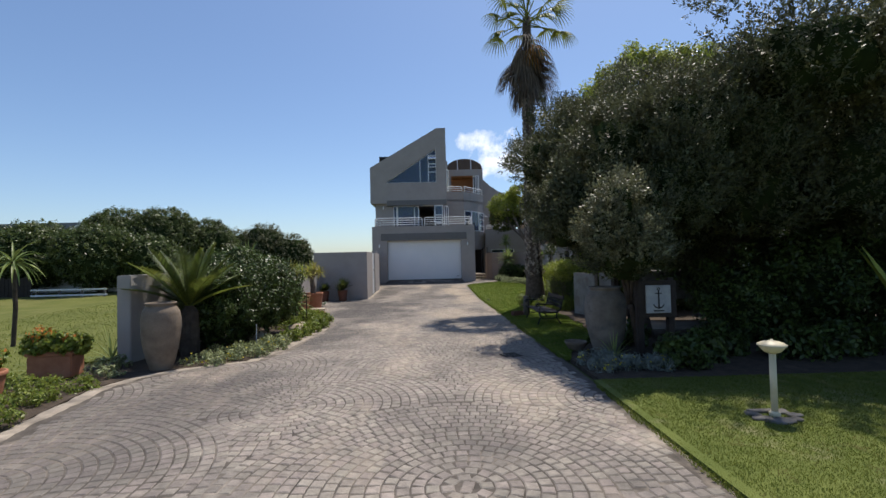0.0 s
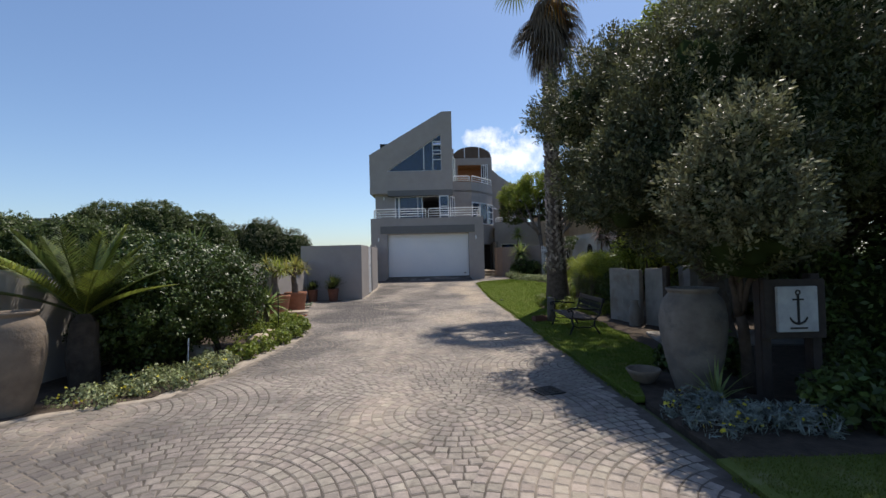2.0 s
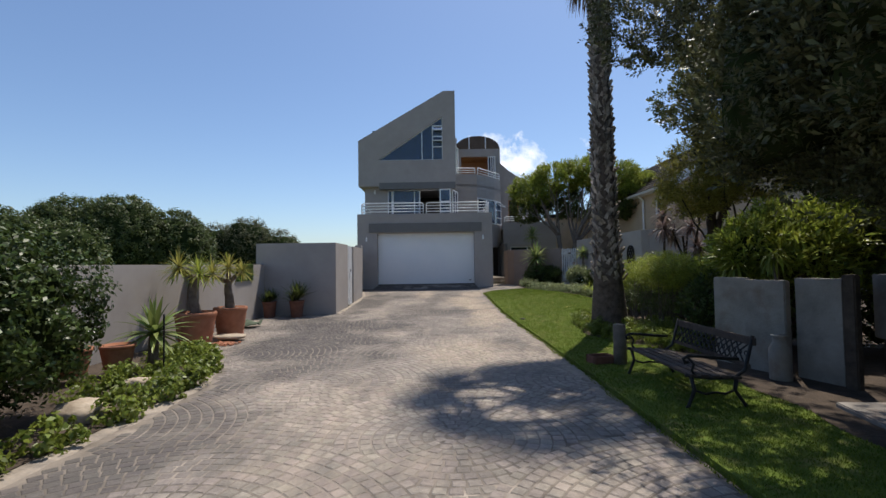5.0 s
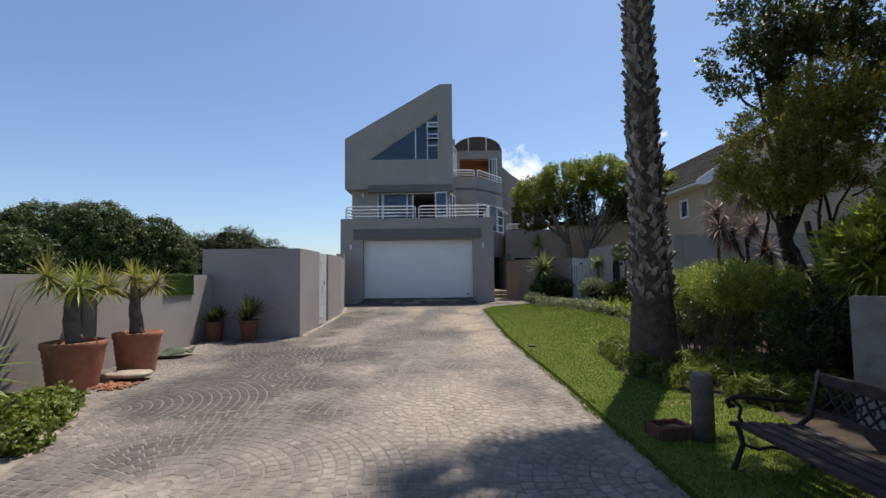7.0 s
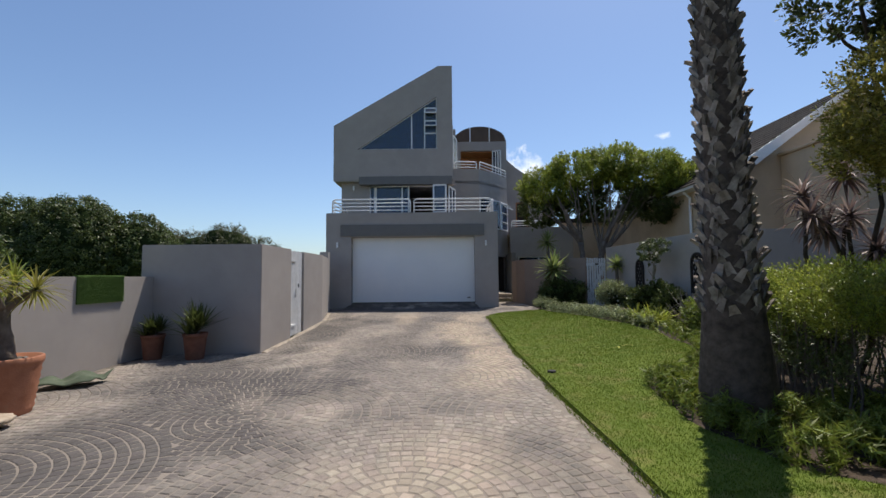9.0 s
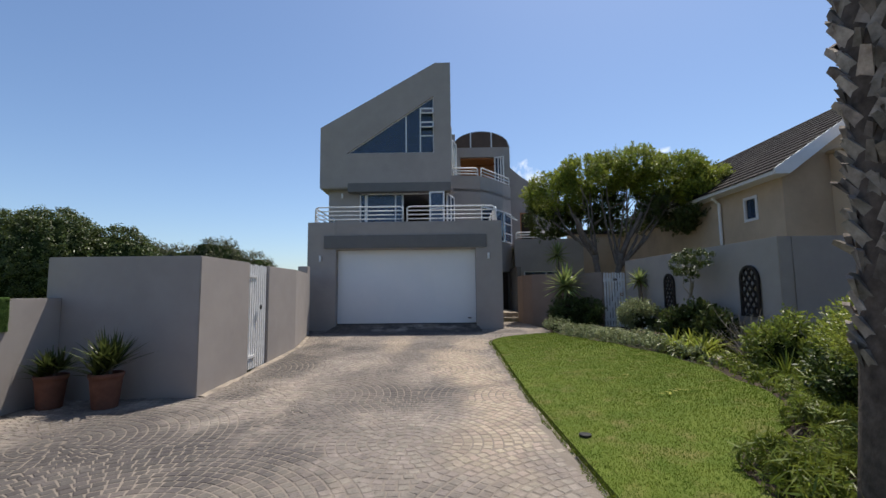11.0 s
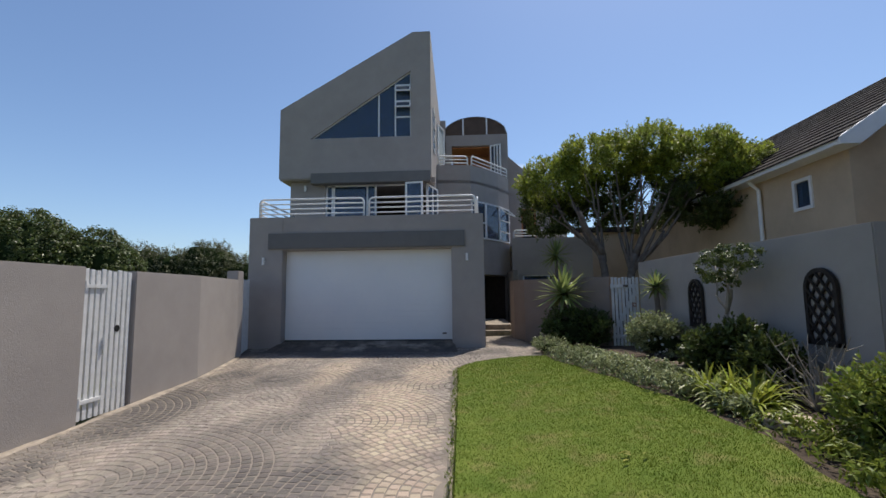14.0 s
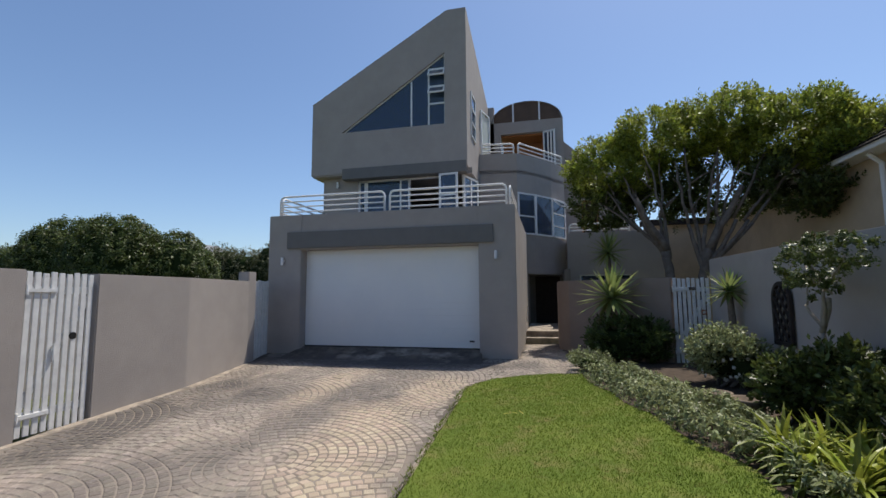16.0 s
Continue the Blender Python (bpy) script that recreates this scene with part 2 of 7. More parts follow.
BLADE = material("grass_blade", (0.075, 0.135, 0.01), (0.16, 0.2, 0.026), 4.5, 0.6, stain=(0.34, 0.27, 0.11), stain_scale=8.0, stain_lo=0.58, stain_hi=0.76, spread=(0.6, 1.4), translucent=0.4, coords="World", spec=0.2)
# dark red clay of the trough; on the corner pots it stands for shade
TERRACOTTA_DARK = material("dark_and_shaded_terracotta", (0.13, 0.058, 0.04), (0.2, 0.09, 0.06), 7.0, 0.85, 0.3, 60, stain=(0.1, 0.06, 0.045), stain_scale=4.0, stain_lo=0.55, stain_hi=0.75)
TERRACOTTA = material("terracotta", (0.3, 0.125, 0.07), (0.41, 0.18, 0.105), 7.0, 0.85, 0.3, 60, stain=(0.42, 0.26, 0.19), stain_scale=4.0, stain_lo=0.6, stain_hi=0.8)
CLAY = material("weathered_clay_jar", (0.15, 0.115, 0.085), (0.25, 0.195, 0.145), 5.0, 0.85, 0.5, 40, stain=(0.17, 0.15, 0.13), stain_scale=3.2, stain_lo=0.55, stain_hi=0.72)
CLAY_GREY = material("grey_lichened_jar", (0.13, 0.113, 0.096), (0.22, 0.194, 0.165), 5.0, 0.9, 0.5, 40, stain=(0.12, 0.115, 0.105), stain_scale=4.0, stain_lo=0.55, stain_hi=0.68)
CONCRETE = material("stained_concrete", (0.2, 0.18, 0.16), (0.31, 0.285, 0.255), 3.0, 0.92, 0.5, 40, stain=(0.2, 0.15, 0.12), stain_scale=2.2, stain_lo=0.55, stain_hi=0.72, coords="World")
ROCK = material("sandstone_rock", (0.34, 0.27, 0.2), (0.48, 0.4, 0.31), 6.0, 0.92, 0.8, 25)
IRON = material("black_cast_iron", (0.018, 0.018, 0.019), (0.035, 0.034, 0.033), 8.0, 0.55, 0.2, 80, metal=0.4)
BENCHWOOD = material("dark_weathered_bench_slat", (0.035, 0.026, 0.022), (0.075, 0.057, 0.048), 12.0, 0.7, 0.4, 50)
TIMBER = material("grey_weathered_timber", (0.1, 0.085, 0.07), (0.19, 0.16, 0.13), 10.0, 0.9, 0.6, 40)
DARKWOOD = material("dark_brown_lattice_wood", (0.022, 0.017, 0.015), (0.04, 0.031, 0.026), 10.0, 0.8, 0.3, 50)
CREAM = material("aged_cream_enamel", (0.58, 0.5, 0.33), (0.68, 0.61, 0.45), 6.0, 0.5, 0.15, 60, stain=(0.42, 0.33, 0.2), stain_scale=6.0, stain_lo=0.6, stain_hi=0.75)
BARK = material("grey_brown_bark", (0.1, 0.08, 0.065), (0.2, 0.165, 0.135), 9.0, 0.95, 0.9, 30, coords="World")
BARK_DARK = material("dark_bark", (0.045, 0.035, 0.028), (0.09, 0.07, 0.055), 9.0, 0.95, 0.9, 30, coords="World")
BARK_PALE = material("pale_grey_bark", (0.24, 0.205, 0.17), (0.36, 0.315, 0.265), 7.0, 0.95, 0.8, 30, coords="World")
PALM_TRUNK = material("palm_trunk_fibre", (0.055, 0.04, 0.031), (0.14, 0.108, 0.085), 11.0, 0.95, 0.9, 30, coords="World")
PALM_BOOT = material("dry_palm_leaf_base", (0.15, 0.125, 0.105), (0.44, 0.385, 0.335), 9.0, 0.95, 0.8, 40, spread=(0.4, 1.3), coords="World")
ROOF_TILE = material("dark_brown_roof_tile", (0.024, 0.02, 0.018), (0.042, 0.036, 0.033), 5.0, 0.85, 0.3, 40, spread=(0.7, 1.3), coords="World", spec=0.12)
ROOF_GREY = material("grey_roof_sheet", (0.16, 0.17, 0.18), (0.2, 0.21, 0.22), 1.0, 0.7)
TURF_MAT = material("artificial_grass_mat", (0.05, 0.1, 0.02), (0.09, 0.16, 0.03), 60.0, 0.95, 1.0, 150)
MAT_BACK = material("faded_green_mat_back", (0.06, 0.08, 0.05), (0.11, 0.13, 0.09), 8.0, 0.95, 0.4, 60)
BLACK = material("matt_black_paint", (0.012, 0.012, 0.013), (0.02, 0.02, 0.02), 5.0, 0.6)
SIGNBOARD = material("painted_white_board", (0.26, 0.27, 0.28), (0.4, 0.41, 0.41), 6.0, 0.7, 0.2, 50, stain=(0.25, 0.26, 0.27), stain_scale=5.0, stain_lo=0.58, stain_hi=0.75)
# near-black green that paints the dark inside of crowns
CROWN_SHADE = material("painted_crown_shade", (0.014, 0.02, 0.008), (0.035, 0.05, 0.018), 3.0, 1.0, 1.0, 6, coords="World", spec=0.0)
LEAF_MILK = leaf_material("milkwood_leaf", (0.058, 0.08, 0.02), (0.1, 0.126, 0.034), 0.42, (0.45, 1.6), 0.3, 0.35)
LEAF_OLIVE = leaf_material("olive_dark_leaf", (0.062, 0.068, 0.03), (0.11, 0.115, 0.054), 0.46, (0.5, 1.8), 0.25, 0.28)
LEAF_SEA = leaf_material("silver_blue_strap_leaf", (0.13, 0.16, 0.135), (0.24, 0.27, 0.24), 0.5, (0.6, 1.4), 0.2)
LEAF_SILVER = leaf_material("silver_tinged_leaf", (0.13, 0.135, 0.07), (0.22, 0.22, 0.125), 0.38, (0.5, 1.5), 0.25)
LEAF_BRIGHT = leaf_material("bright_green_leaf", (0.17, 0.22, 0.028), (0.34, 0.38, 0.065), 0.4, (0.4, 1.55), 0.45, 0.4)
# for naturally dark shrubs, and for foliage whose shade is put into the colour
LEAF_SHADE = leaf_material("deep_green_shade_leaf", (0.04, 0.064, 0.014), (0.072, 0.104, 0.024), 0.42, (0.45, 1.7), 0.25, 0.32)
LEAF_YELLOW = leaf_material("yellow_green_leaf", (0.24, 0.225, 0.045), (0.36, 0.33, 0.08), 0.45, (0.5, 1.5), 0.45)
LEAF_GREY = leaf_material("grey_green_leaf", (0.175, 0.205, 0.085), (0.3, 0.33, 0.165), 0.5, (0.45, 1.6), 0.3, 0.4)
LEAF_HEDGE = leaf_material("fine_hedge_leaf", (0.135, 0.175, 0.026), (0.215, 0.26, 0.05), 0.42, (0.55, 1.5), 0.42, 0.35)
LEAF_RED = leaf_material("purple_brown_strap_leaf", (0.2, 0.14, 0.125), (0.34, 0.26, 0.235), 0.45)
LEAF_ALOE = leaf_material("aloe_strap_leaf", (0.13, 0.185, 0.05), (0.24, 0.3, 0.09), 0.45)
LEAF_YUCCA = leaf_material("yucca_strap_leaf", (0.2, 0.25, 0.075), (0.34, 0.4, 0.15), 0.36, (0.6, 1.35), 0.4, 0.4)
LEAF_PALM = leaf_material("palm_fan_leaf", (0.14, 0.175, 0.03), (0.22, 0.25, 0.05), 0.45)
LEAF_DRY = leaf_material("dry_palm_leaf", (0.15, 0.12, 0.09), (0.27, 0.22, 0.165), 0.8, (0.5, 1.3), 0.15)
LEAF_ORANGE = leaf_material("dry_orange_palm_leaf", (0.32, 0.15, 0.03), (0.45, 0.24, 0.06), 0.8, (0.6, 1.3), 0.2)
PETAL_WHITE = leaf_material("white_petal", (0.65, 0.66, 0.62), (0.8, 0.8, 0.76), 0.6, (0.85, 1.1), 0.2)
PETAL_ORANGE = leaf_material("orange_petal", (0.45, 0.12, 0.03), (0.6, 0.26, 0.05), 0.6, (0.7, 1.2), 0.2)
PETAL_YELLOW = leaf_material("yellow_petal", (0.6, 0.5, 0.05), (0.7, 0.6, 0.08), 0.6, (0.8, 1.1), 0.2)


# ---------- mesh helpers ----------
class Build:
    """Collects vertices and faces of one mesh."""

    def __init__(self):
        self.v, self.f = [], []

    def add(self, verts, faces):
        o = len(self.v)
        self.v += [tuple(p) for p in verts]
        self.f += [tuple(i + o for i in q) for q in faces]
        return self

    def box(self, x0, y0, z0, x1, y1, z1, m=None):
        p = [Vector((x, y, z)) for z in (z0, z1) for y in (y0, y1) for x in (x0, x1)]
        if m is not None:
            p = [m @ q for q in p]
        return self.add(p, [(0, 2, 3, 1), (4, 5, 7, 6), (0, 1, 5, 4), (2, 6, 7, 3), (0, 4, 6, 2), (1, 3, 7, 5)])

    def prism(self, outline, y0, y1):
        """An outline in x and z, from y0 to y1."""
        n = len(outline)
        p = [(x, y0, z) for x, z in outline] + [(x, y1, z) for x, z in outline]
        return self.add(p, [tuple(range(n)), tuple(range(2 * n - 1, n - 1, -1))] + [(i, i + n, (i + 1) % n + n, (i + 1) % n) for i in range(n)])

    def slab(self, outline, z0, z1):
        """An outline in x and y, from z0 to z1."""
        n = len(outline)
        p = [(x, y, z0) for x, y in outline] + [(x, y, z1) for x, y in outline]
        return self.add(p, [tuple(range(n - 1, -1, -1)), tuple(range(n, 2 * n))] + [(i, (i + 1) % n, (i + 1) % n + n, i + n) for i in range(n)])

    def tube(self, pts, r, seg=8, ends=True):
        """A tube through points; r is one radius or one for each point."""
        pts = [Vector(p) for p in pts]
        rs = r if isinstance(r, (list, tuple)) else [r] * len(pts)
        up, verts, faces = None, [], []
        for i, p in enumerate(pts):
            d = (pts[min(i + 1, len(pts) - 1)] - pts[max(i - 1, 0)]).normalized()
            if up is None:
                up = d.orthogonal().normalized()
            up = (up - d * up.dot(d)).normalized()
            side = d.cross(up)
            verts += [p + (up * math.cos(a) + side * math.sin(a)) * rs[i] for a in (2 * math.pi * k / seg for k in range(seg))]
        for i in range(len(pts) - 1):
            for k in range(seg):
                a, b = i * seg + k, i * seg + (k + 1) % seg
                faces.append((a, b, b + seg, a + seg))
        if ends:
            faces += [tuple(range(seg - 1, -1, -1)), tuple(range(len(verts) - seg, len(verts)))]
        return self.add(verts, faces)

    def lathe(self, profile, seg=28, at=(0, 0, 0), wobble=0.0):
        verts, faces = [], []
        for r, z in profile:
            for k in range(seg):
                a = 2 * math.pi * k / seg
                w = 1 + wobble * math.sin(3 * a + z * 9)
                verts.append((at[0] + r * w * math.cos(a), at[1] + r * w * math.sin(a), at[2] + z))
        for i in range(len(profile) - 1):
            for k in range(seg):
                a, b = i * seg + k, i * seg + (k + 1) % seg
                faces.append((a, b, b + seg, a + seg))
        faces += [tuple(range(seg - 1, -1, -1)), tuple(range(len(verts) - seg, len(verts)))]
        return self.add(verts, faces)

    def lump(self, centre, radii, seed=0, rough=0.25, n=9):
        """An uneven boulder."""
        rnd = random.Random(seed)
        off = Vector((rnd.random() * 50, rnd.random() * 50, rnd.random() * 50))
        rows = []
        for i in range(n + 1):
            t = math.pi * i / n
            for k in range(2 * n):
                a = math.pi * k / n
                d = Vector((math.sin(t) * math.cos(a), math.sin(t) * math.sin(a), math.cos(t)))
                s = 1 + rough * (noise.noise(d * 1.6 + off) + 0.5 * noise.noise(d * 4 + off))
                d = Vector([math.copysign(abs(c) ** 0.75, c) for c in d])
                rows.append((centre[0] + d.x * s * radii[0], centre[1] + d.y * s * radii[1], centre[2] + d.z * s * radii[2]))
        m = 2 * n
        return self.add(rows, [(i * m + k, (i + 1) * m + k, (i + 1) * m + (k + 1) % m, i * m + (k + 1) % m) for i in range(n) for k in range(m)])

    def strap(self, base, direction, length, width, droop=0.5, seg=5, fold=0.25, root=0.6):
        """A long pointed leaf, folded along its middle, that droops along its length."""
        d = Vector(direction).normalized()
        side = d.cross(Vector((0, 0, 1)))
        side = side.normalized() if side.length > 1e-4 else Vector((1, 0, 0))
        p, verts, faces = Vector(base), [], []
        for i in range(seg + 1):
            t = i / seg
            w = width * 0.5 * (root + (1 - root) * min(1, t * 3)) * (1 - t ** 2.2) + 0.001
            nrm = side.cross(d).normalized()
            verts += [p - side * w + nrm * w * fold, p, p + side * w + nrm * w * fold]
            p = p + d * (length / seg)
            d = (d + Vector((0, 0, -1)) * droop / seg).normalized()
        for i in range(seg):
            a = i * 3
            faces += [(a, a + 1, a + 4, a + 3), (a + 1, a + 2, a + 5, a + 4)]
        return self.add(verts, faces)

    def pieces(self):
        """One Build for each connected piece."""
        root = list(range(len(self.v)))

        def find(i):
            while root[i] != i:
                root[i] = root[root[i]]
                i = root[i]
            return i
        for q in self.f:
            for i in q[1:]:
                root[find(i)] = find(q[0])
        out = {}
        for q in self.f:
            b = out.setdefault(find(q[0]), (Build(), {}))
            for i in q:
                if i not in b[1]:
                    b[1][i] = len(b[0].v)
                    b[0].v.append(self.v[i])
            b[0].f.append(tuple(b[1][i] for i in q))
        return [b for b, _ in out.values()]

    def mesh(self, name, mat, bevel=0.0, smooth=False):
        me = bpy.data.meshes.new(name)
        me.from_pydata(self.v, [], self.f)
        if bevel:
            bm = bmesh.new()
            bm.from_mesh(me)
            bmesh.ops.bevel(bm, geom=bm.edges[:], offset=bevel, segments=2, affect='EDGES', clamp_overlap=True)
            bm.to_mesh(me)
            bm.free()
        me.materials.append(mat)
        if smooth:
            me.polygons.foreach_set("use_smooth", [True] * len(me.polygons))
        me.update()
        return me


def thing(name, label, category, at=(0, 0, 0), group="", turn=0.0):
    ob = new(name)
    ob.empty_display_size = 0.2
    ob.matrix_basis = pose(*at, 0, 0, turn)
    return tagged(ob, label, category, group)


APART = {"wall", "porch_wall", "mulch"}


def part(name, build, mat, parent, label="", bevel=0.0, smooth=False, kind=""):
    ob = None
    for piece in (build.pieces() if name in APART else [build]):
        ob = new(name, piece.mesh(name, mat, bevel, smooth))
        ob.parent = parent
        tagged(ob, label, kind=kind)
    return ob


def solo(name, build, mat, label, category, kind="", group="", bevel=0.0, smooth=False):
    return tagged(new(name, build.mesh(name, mat, bevel, smooth)), label, category, group, kind)


def np_mesh(name, verts, faces, mat):
    """A mesh out of number arrays; all faces have the same number of corners."""
    me = bpy.data.meshes.new(name)
    n, k = faces.shape
    me.vertices.add(len(verts))
    me.vertices.foreach_set("co", verts.astype(np.float32).ravel())
    me.loops.add(n * k)
    me.loops.foreach_set("vertex_index", faces.astype(np.int32).ravel())
    me.polygons.add(n)
    me.polygons.foreach_set("loop_start", np.arange(0, n * k, k, dtype=np.int32))
    me.polygons.foreach_set("loop_total", np.full(n, k, dtype=np.int32))
    me.update(calc_edges=True)
    me.materials.append(mat)
    return me


def leaves_at(points, normals, rng, length, width):
    """One small folded diamond leaf at each point, roughly facing the normal."""
    n = len(points)
    nr = normals + rng.normal(0, 0.65, (n, 3))
    nr /= np.linalg.norm(nr, axis=1)[:, None] + 1e-9
    a = np.cross(nr, rng.normal(0, 1, (n, 3)))
    a /= np.linalg.norm(a, axis=1)[:, None] + 1e-9
    b = np.cross(nr, a)
    s = rng.uniform(0.65, 1.3, n)[:, None]
    la, wb = a * s * length * 0.5, b * s * width * 0.5
    v = np.stack([points - la, points + wb + nr * s * width * 0.18, points + la, points - wb + nr * s * width * 0.18], 1)
    return v.reshape(-1, 3), np.arange(4 * n).reshape(n, 4)


def foliage(blobs, count, length, width, seed, clump=0.22, inner=0.25, flat_bottom=None, clumps=70, keep=None, jag=1.0):
    """Leaves in many uneven clumps over the outside of ellipsoids (x, y, z, rx, ry, rz), with gaps between the clumps."""
    rng = np.random.default_rng(seed)
    size = np.array([(b[3] * b[4] + b[4] * b[5] + b[3] * b[5]) for b in blobs])
    share = size / size.sum()
    pts, nrm = [], []
    for b, sh in zip(blobs, share):
        c, r = np.array(b[:3]), np.array(b[3:6])
        k = max(8, int(clumps * sh * len(blobs)))
        d = rng.normal(0, 1, (k, 3))
        d /= np.linalg.norm(d, axis=1)[:, None]
        depth = 1 - jag * np.abs(rng.normal(0, 0.16, k)) + jag * rng.normal(0, 0.05, k)
        centre = d * depth[:, None]
        n = int(count * sh)
        pick = rng.integers(0, k, n)
        sz = clump * rng.uniform(0.6, 1.35, k)[pick]
        off = rng.normal(0, 1, (n, 3))
        off /= np.linalg.norm(off, axis=1)[:, None]
        off *= (rng.uniform(0, 1, n) ** 0.45 * sz)[:, None]
        q = centre[pick] * r + off * (r.mean())
        nn = off + d[pick] * 0.25 + np.array([0, 0, 0.12])
        m = int(n * inner)
        di = rng.normal(0, 1, (m, 3))
        di /= np.linalg.norm(di, axis=1)[:, None]
        qi = di * (rng.uniform(0.3, 0.9, m) ** 0.5)[:, None] * r
        pts += [c + q, c + qi]
        nrm += [nn, di]
    p, nn = np.concatenate(pts), np.concatenate(nrm)
    if flat_bottom is not None:
        ok = p[:, 2] > flat_bottom + rng.uniform(-0.15, 0.15, len(p))
        p, nn = p[ok], nn[ok]
    if keep is not None:
        ok = keep(p)
        p, nn = p[ok], nn[ok]
    nn /= np.linalg.norm(nn, axis=1)[:, None] + 1e-9
    return leaves_at(p, nn, rng, length, width)


def sprigs(blobs, count, leaves, seed, length=0.048, width=0.019, shoot=0.3, cut=-0.12, flat_bottom=None):
    """Upright leafy shoots over the uneven outside of ellipsoids, with gaps where a slow noise runs low."""
    rng = np.random.default_rng(seed)
    size = np.array([(b[3] * b[4] + b[4] * b[5] + b[3] * b[5]) for b in blobs])
    at, way = [], []
    for b, sh in zip(blobs, size / size.sum()):
        n = int(count * sh * 1.5)
        d = rng.normal(0, 1, (n, 3))
        d /= np.linalg.norm(d, axis=1)[:, None]
        c, r = np.array(b[:3]), np.array(b[3:6])
        for q in d:
            p = c + q * r
            k = noise.noise(Vector(p * 1.7)) + 0.6 * noise.noise(Vector(p * 4.1))
            if k < cut or (flat_bottom is not None and p[2] < flat_bottom + 0.25 * k):
                continue
            at.append(c + q * r * (0.9 + 0.24 * k - abs(rng.normal(0, 0.09))))
            way.append(q * np.array((0.75, 0.75, 0.3)) + np.array((0, 0, 0.6)) + rng.normal(0, 0.22, 3))
    at, way = np.array(at), np.array(way)
    way /= np.linalg.norm(way, axis=1)[:, None]
    m = len(at)
    t = rng.uniform(0.0, 1.0, (m, leaves))
    ln = shoot * rng.uniform(0.55, 1.25, m)
    out = rng.normal(0, 1, (m, leaves, 3))
    out -= way[:, None, :] * (out * way[:, None, :]).sum(2)[..., None]
    out /= np.linalg.norm(out, axis=2)[..., None] + 1e-9
    spin = out * (1.15 - 0.6 * t)[..., None] + way[:, None, :] * (0.35 + 0.5 * t)[..., None]
    spin /= np.linalg.norm(spin, axis=2)[..., None]
    face = np.cross(np.cross(spin, way[:, None, :]), spin) + rng.normal(0, 0.3, (m, leaves, 3))
    side = np.cross(spin, face)
    side /= np.linalg.norm(side, axis=2)[..., None] + 1e-9
    up = np.cross(side, spin)
    s = rng.uniform(0.6, 1.3, (m, leaves, 1))
    p = at[:, None, :] + way[:, None, :] * (t * ln[:, None])[..., None] + out * 0.012
    v = np.stack([p, p + spin * s * length * 0.55 + side * s * width * 0.5 + up * s * width * 0.16, p + spin * s * length, p + spin * s * length * 0.55 - side * s * width * 0.5 + up * s * width * 0.16], 2)
    v = v.reshape(-1, 3)
    return v, np.arange(len(v)).reshape(-1, 4)


def sprigged(name, blobs, count, leaves, seed, mat, parent, label="", **kw):
    v, f = sprigs(blobs, count, leaves, seed, **kw)
    ob = new(name, np_mesh(name, v, f, mat))
    ob.parent = parent
    return tagged(ob, label)


def leafy(name, blobs, count, length, width, seed, mat, parent, label="", **kw):
    v, f = foliage(blobs, count, length, width, seed, **kw)
    ob = new(name, np_mesh(name, v, f, mat))
    ob.parent = parent
    return tagged(ob, label, kind="stuff" if name == "flowers" else "")


def branch(build, start, end, r0, r1, rnd, bend=0.15, seg=6, sides=7):
    """A crooked tapering limb."""
    a, b = Vector(start), Vector(end)
    ln = (b - a).length
    pts, rs = [], []
    off = Vector((0, 0, 0))
    for i in range(seg + 1):
        t = i / seg
        if 0 < i < seg:
            off += Vector((rnd.uniform(-1, 1), rnd.uniform(-1, 1), rnd.uniform(-0.5, 0.5))) * ln * bend / seg
        pts.append(a.lerp(b, t) + off * (1 - abs(2 * t - 1) * 0.4))
        rs.append(r0 + (r1 - r0) * t)
    build.tube(pts, rs, sides)
    return pts


# ---------- lie of the land ----------
def ramp_between(v, xs, ys):
    return float(np.interp(v, xs, ys))


def land(x, y):
    z = ramp_between(y, [-50, 6, 10, 13, 16, 18, 20, 22, 25.4, 60], [0.02, 0.03, -0.05, -0.07, -0.03, 0.0, 0.08, 0.18, 0.31, 0.33])
    k = min(max((x - 1.7) / 2.6, 0), 1)
    return z + k * k * (3 - 2 * k) * ramp_between(y, [8, 14, 17, 21, 24, 60], [0, 0.05, 0.2, 0.2, 0.05, 0])


LEFT = ([-30, 0, 2.5, 3.84, 5.41, 6.0, 6.38, 6.87, 8.0, 9.1, 11.2, 12.3, 13.4, 13.9, 16.0, 17.45, 18.2, 18.3, 22.2, 24.3, 25.44],
        [-4.2, -4.0, -3.8, -3.82, -4.11, -3.95, -3.62, -2.85, -2.72, -2.7, -2.68, -3.05, -3.75, -4.79, -4.79, -4.79, -4.79, -2.86, -2.86, -3.25, -3.6])
RIGHT = ([-30, 2.5, 12, 14, 15.2, 18.2, 22.2, 22.7, 23.1, 23.5, 23.8, 24.0, 24.05, 28.2], [1.84, 1.84, 1.88, 1.84, 1.78, 1.68, 1.63, 1.6, 1.68, 1.95, 2.45, 3.15, 3.5, 3.2])
BED = ([6.4, 6.9, 7.3, 7.8, 8.3, 9, 10, 12, 13.2, 13.5, 14.2, 15.2, 15.9, 16.4, 17, 18, 19, 20, 21, 23.3, 23.95], [1.98, 2.12, 2.45, 2.75, 3.05, 3.15, 3.3, 3.4, 3.4, 2.95, 2.78, 2.77, 3.0, 3.8, 4.25, 4.45, 4.5, 4.35, 4.0, 3.44, 3.4])


def left_edge(y):
    return ramp_between(y, *LEFT)


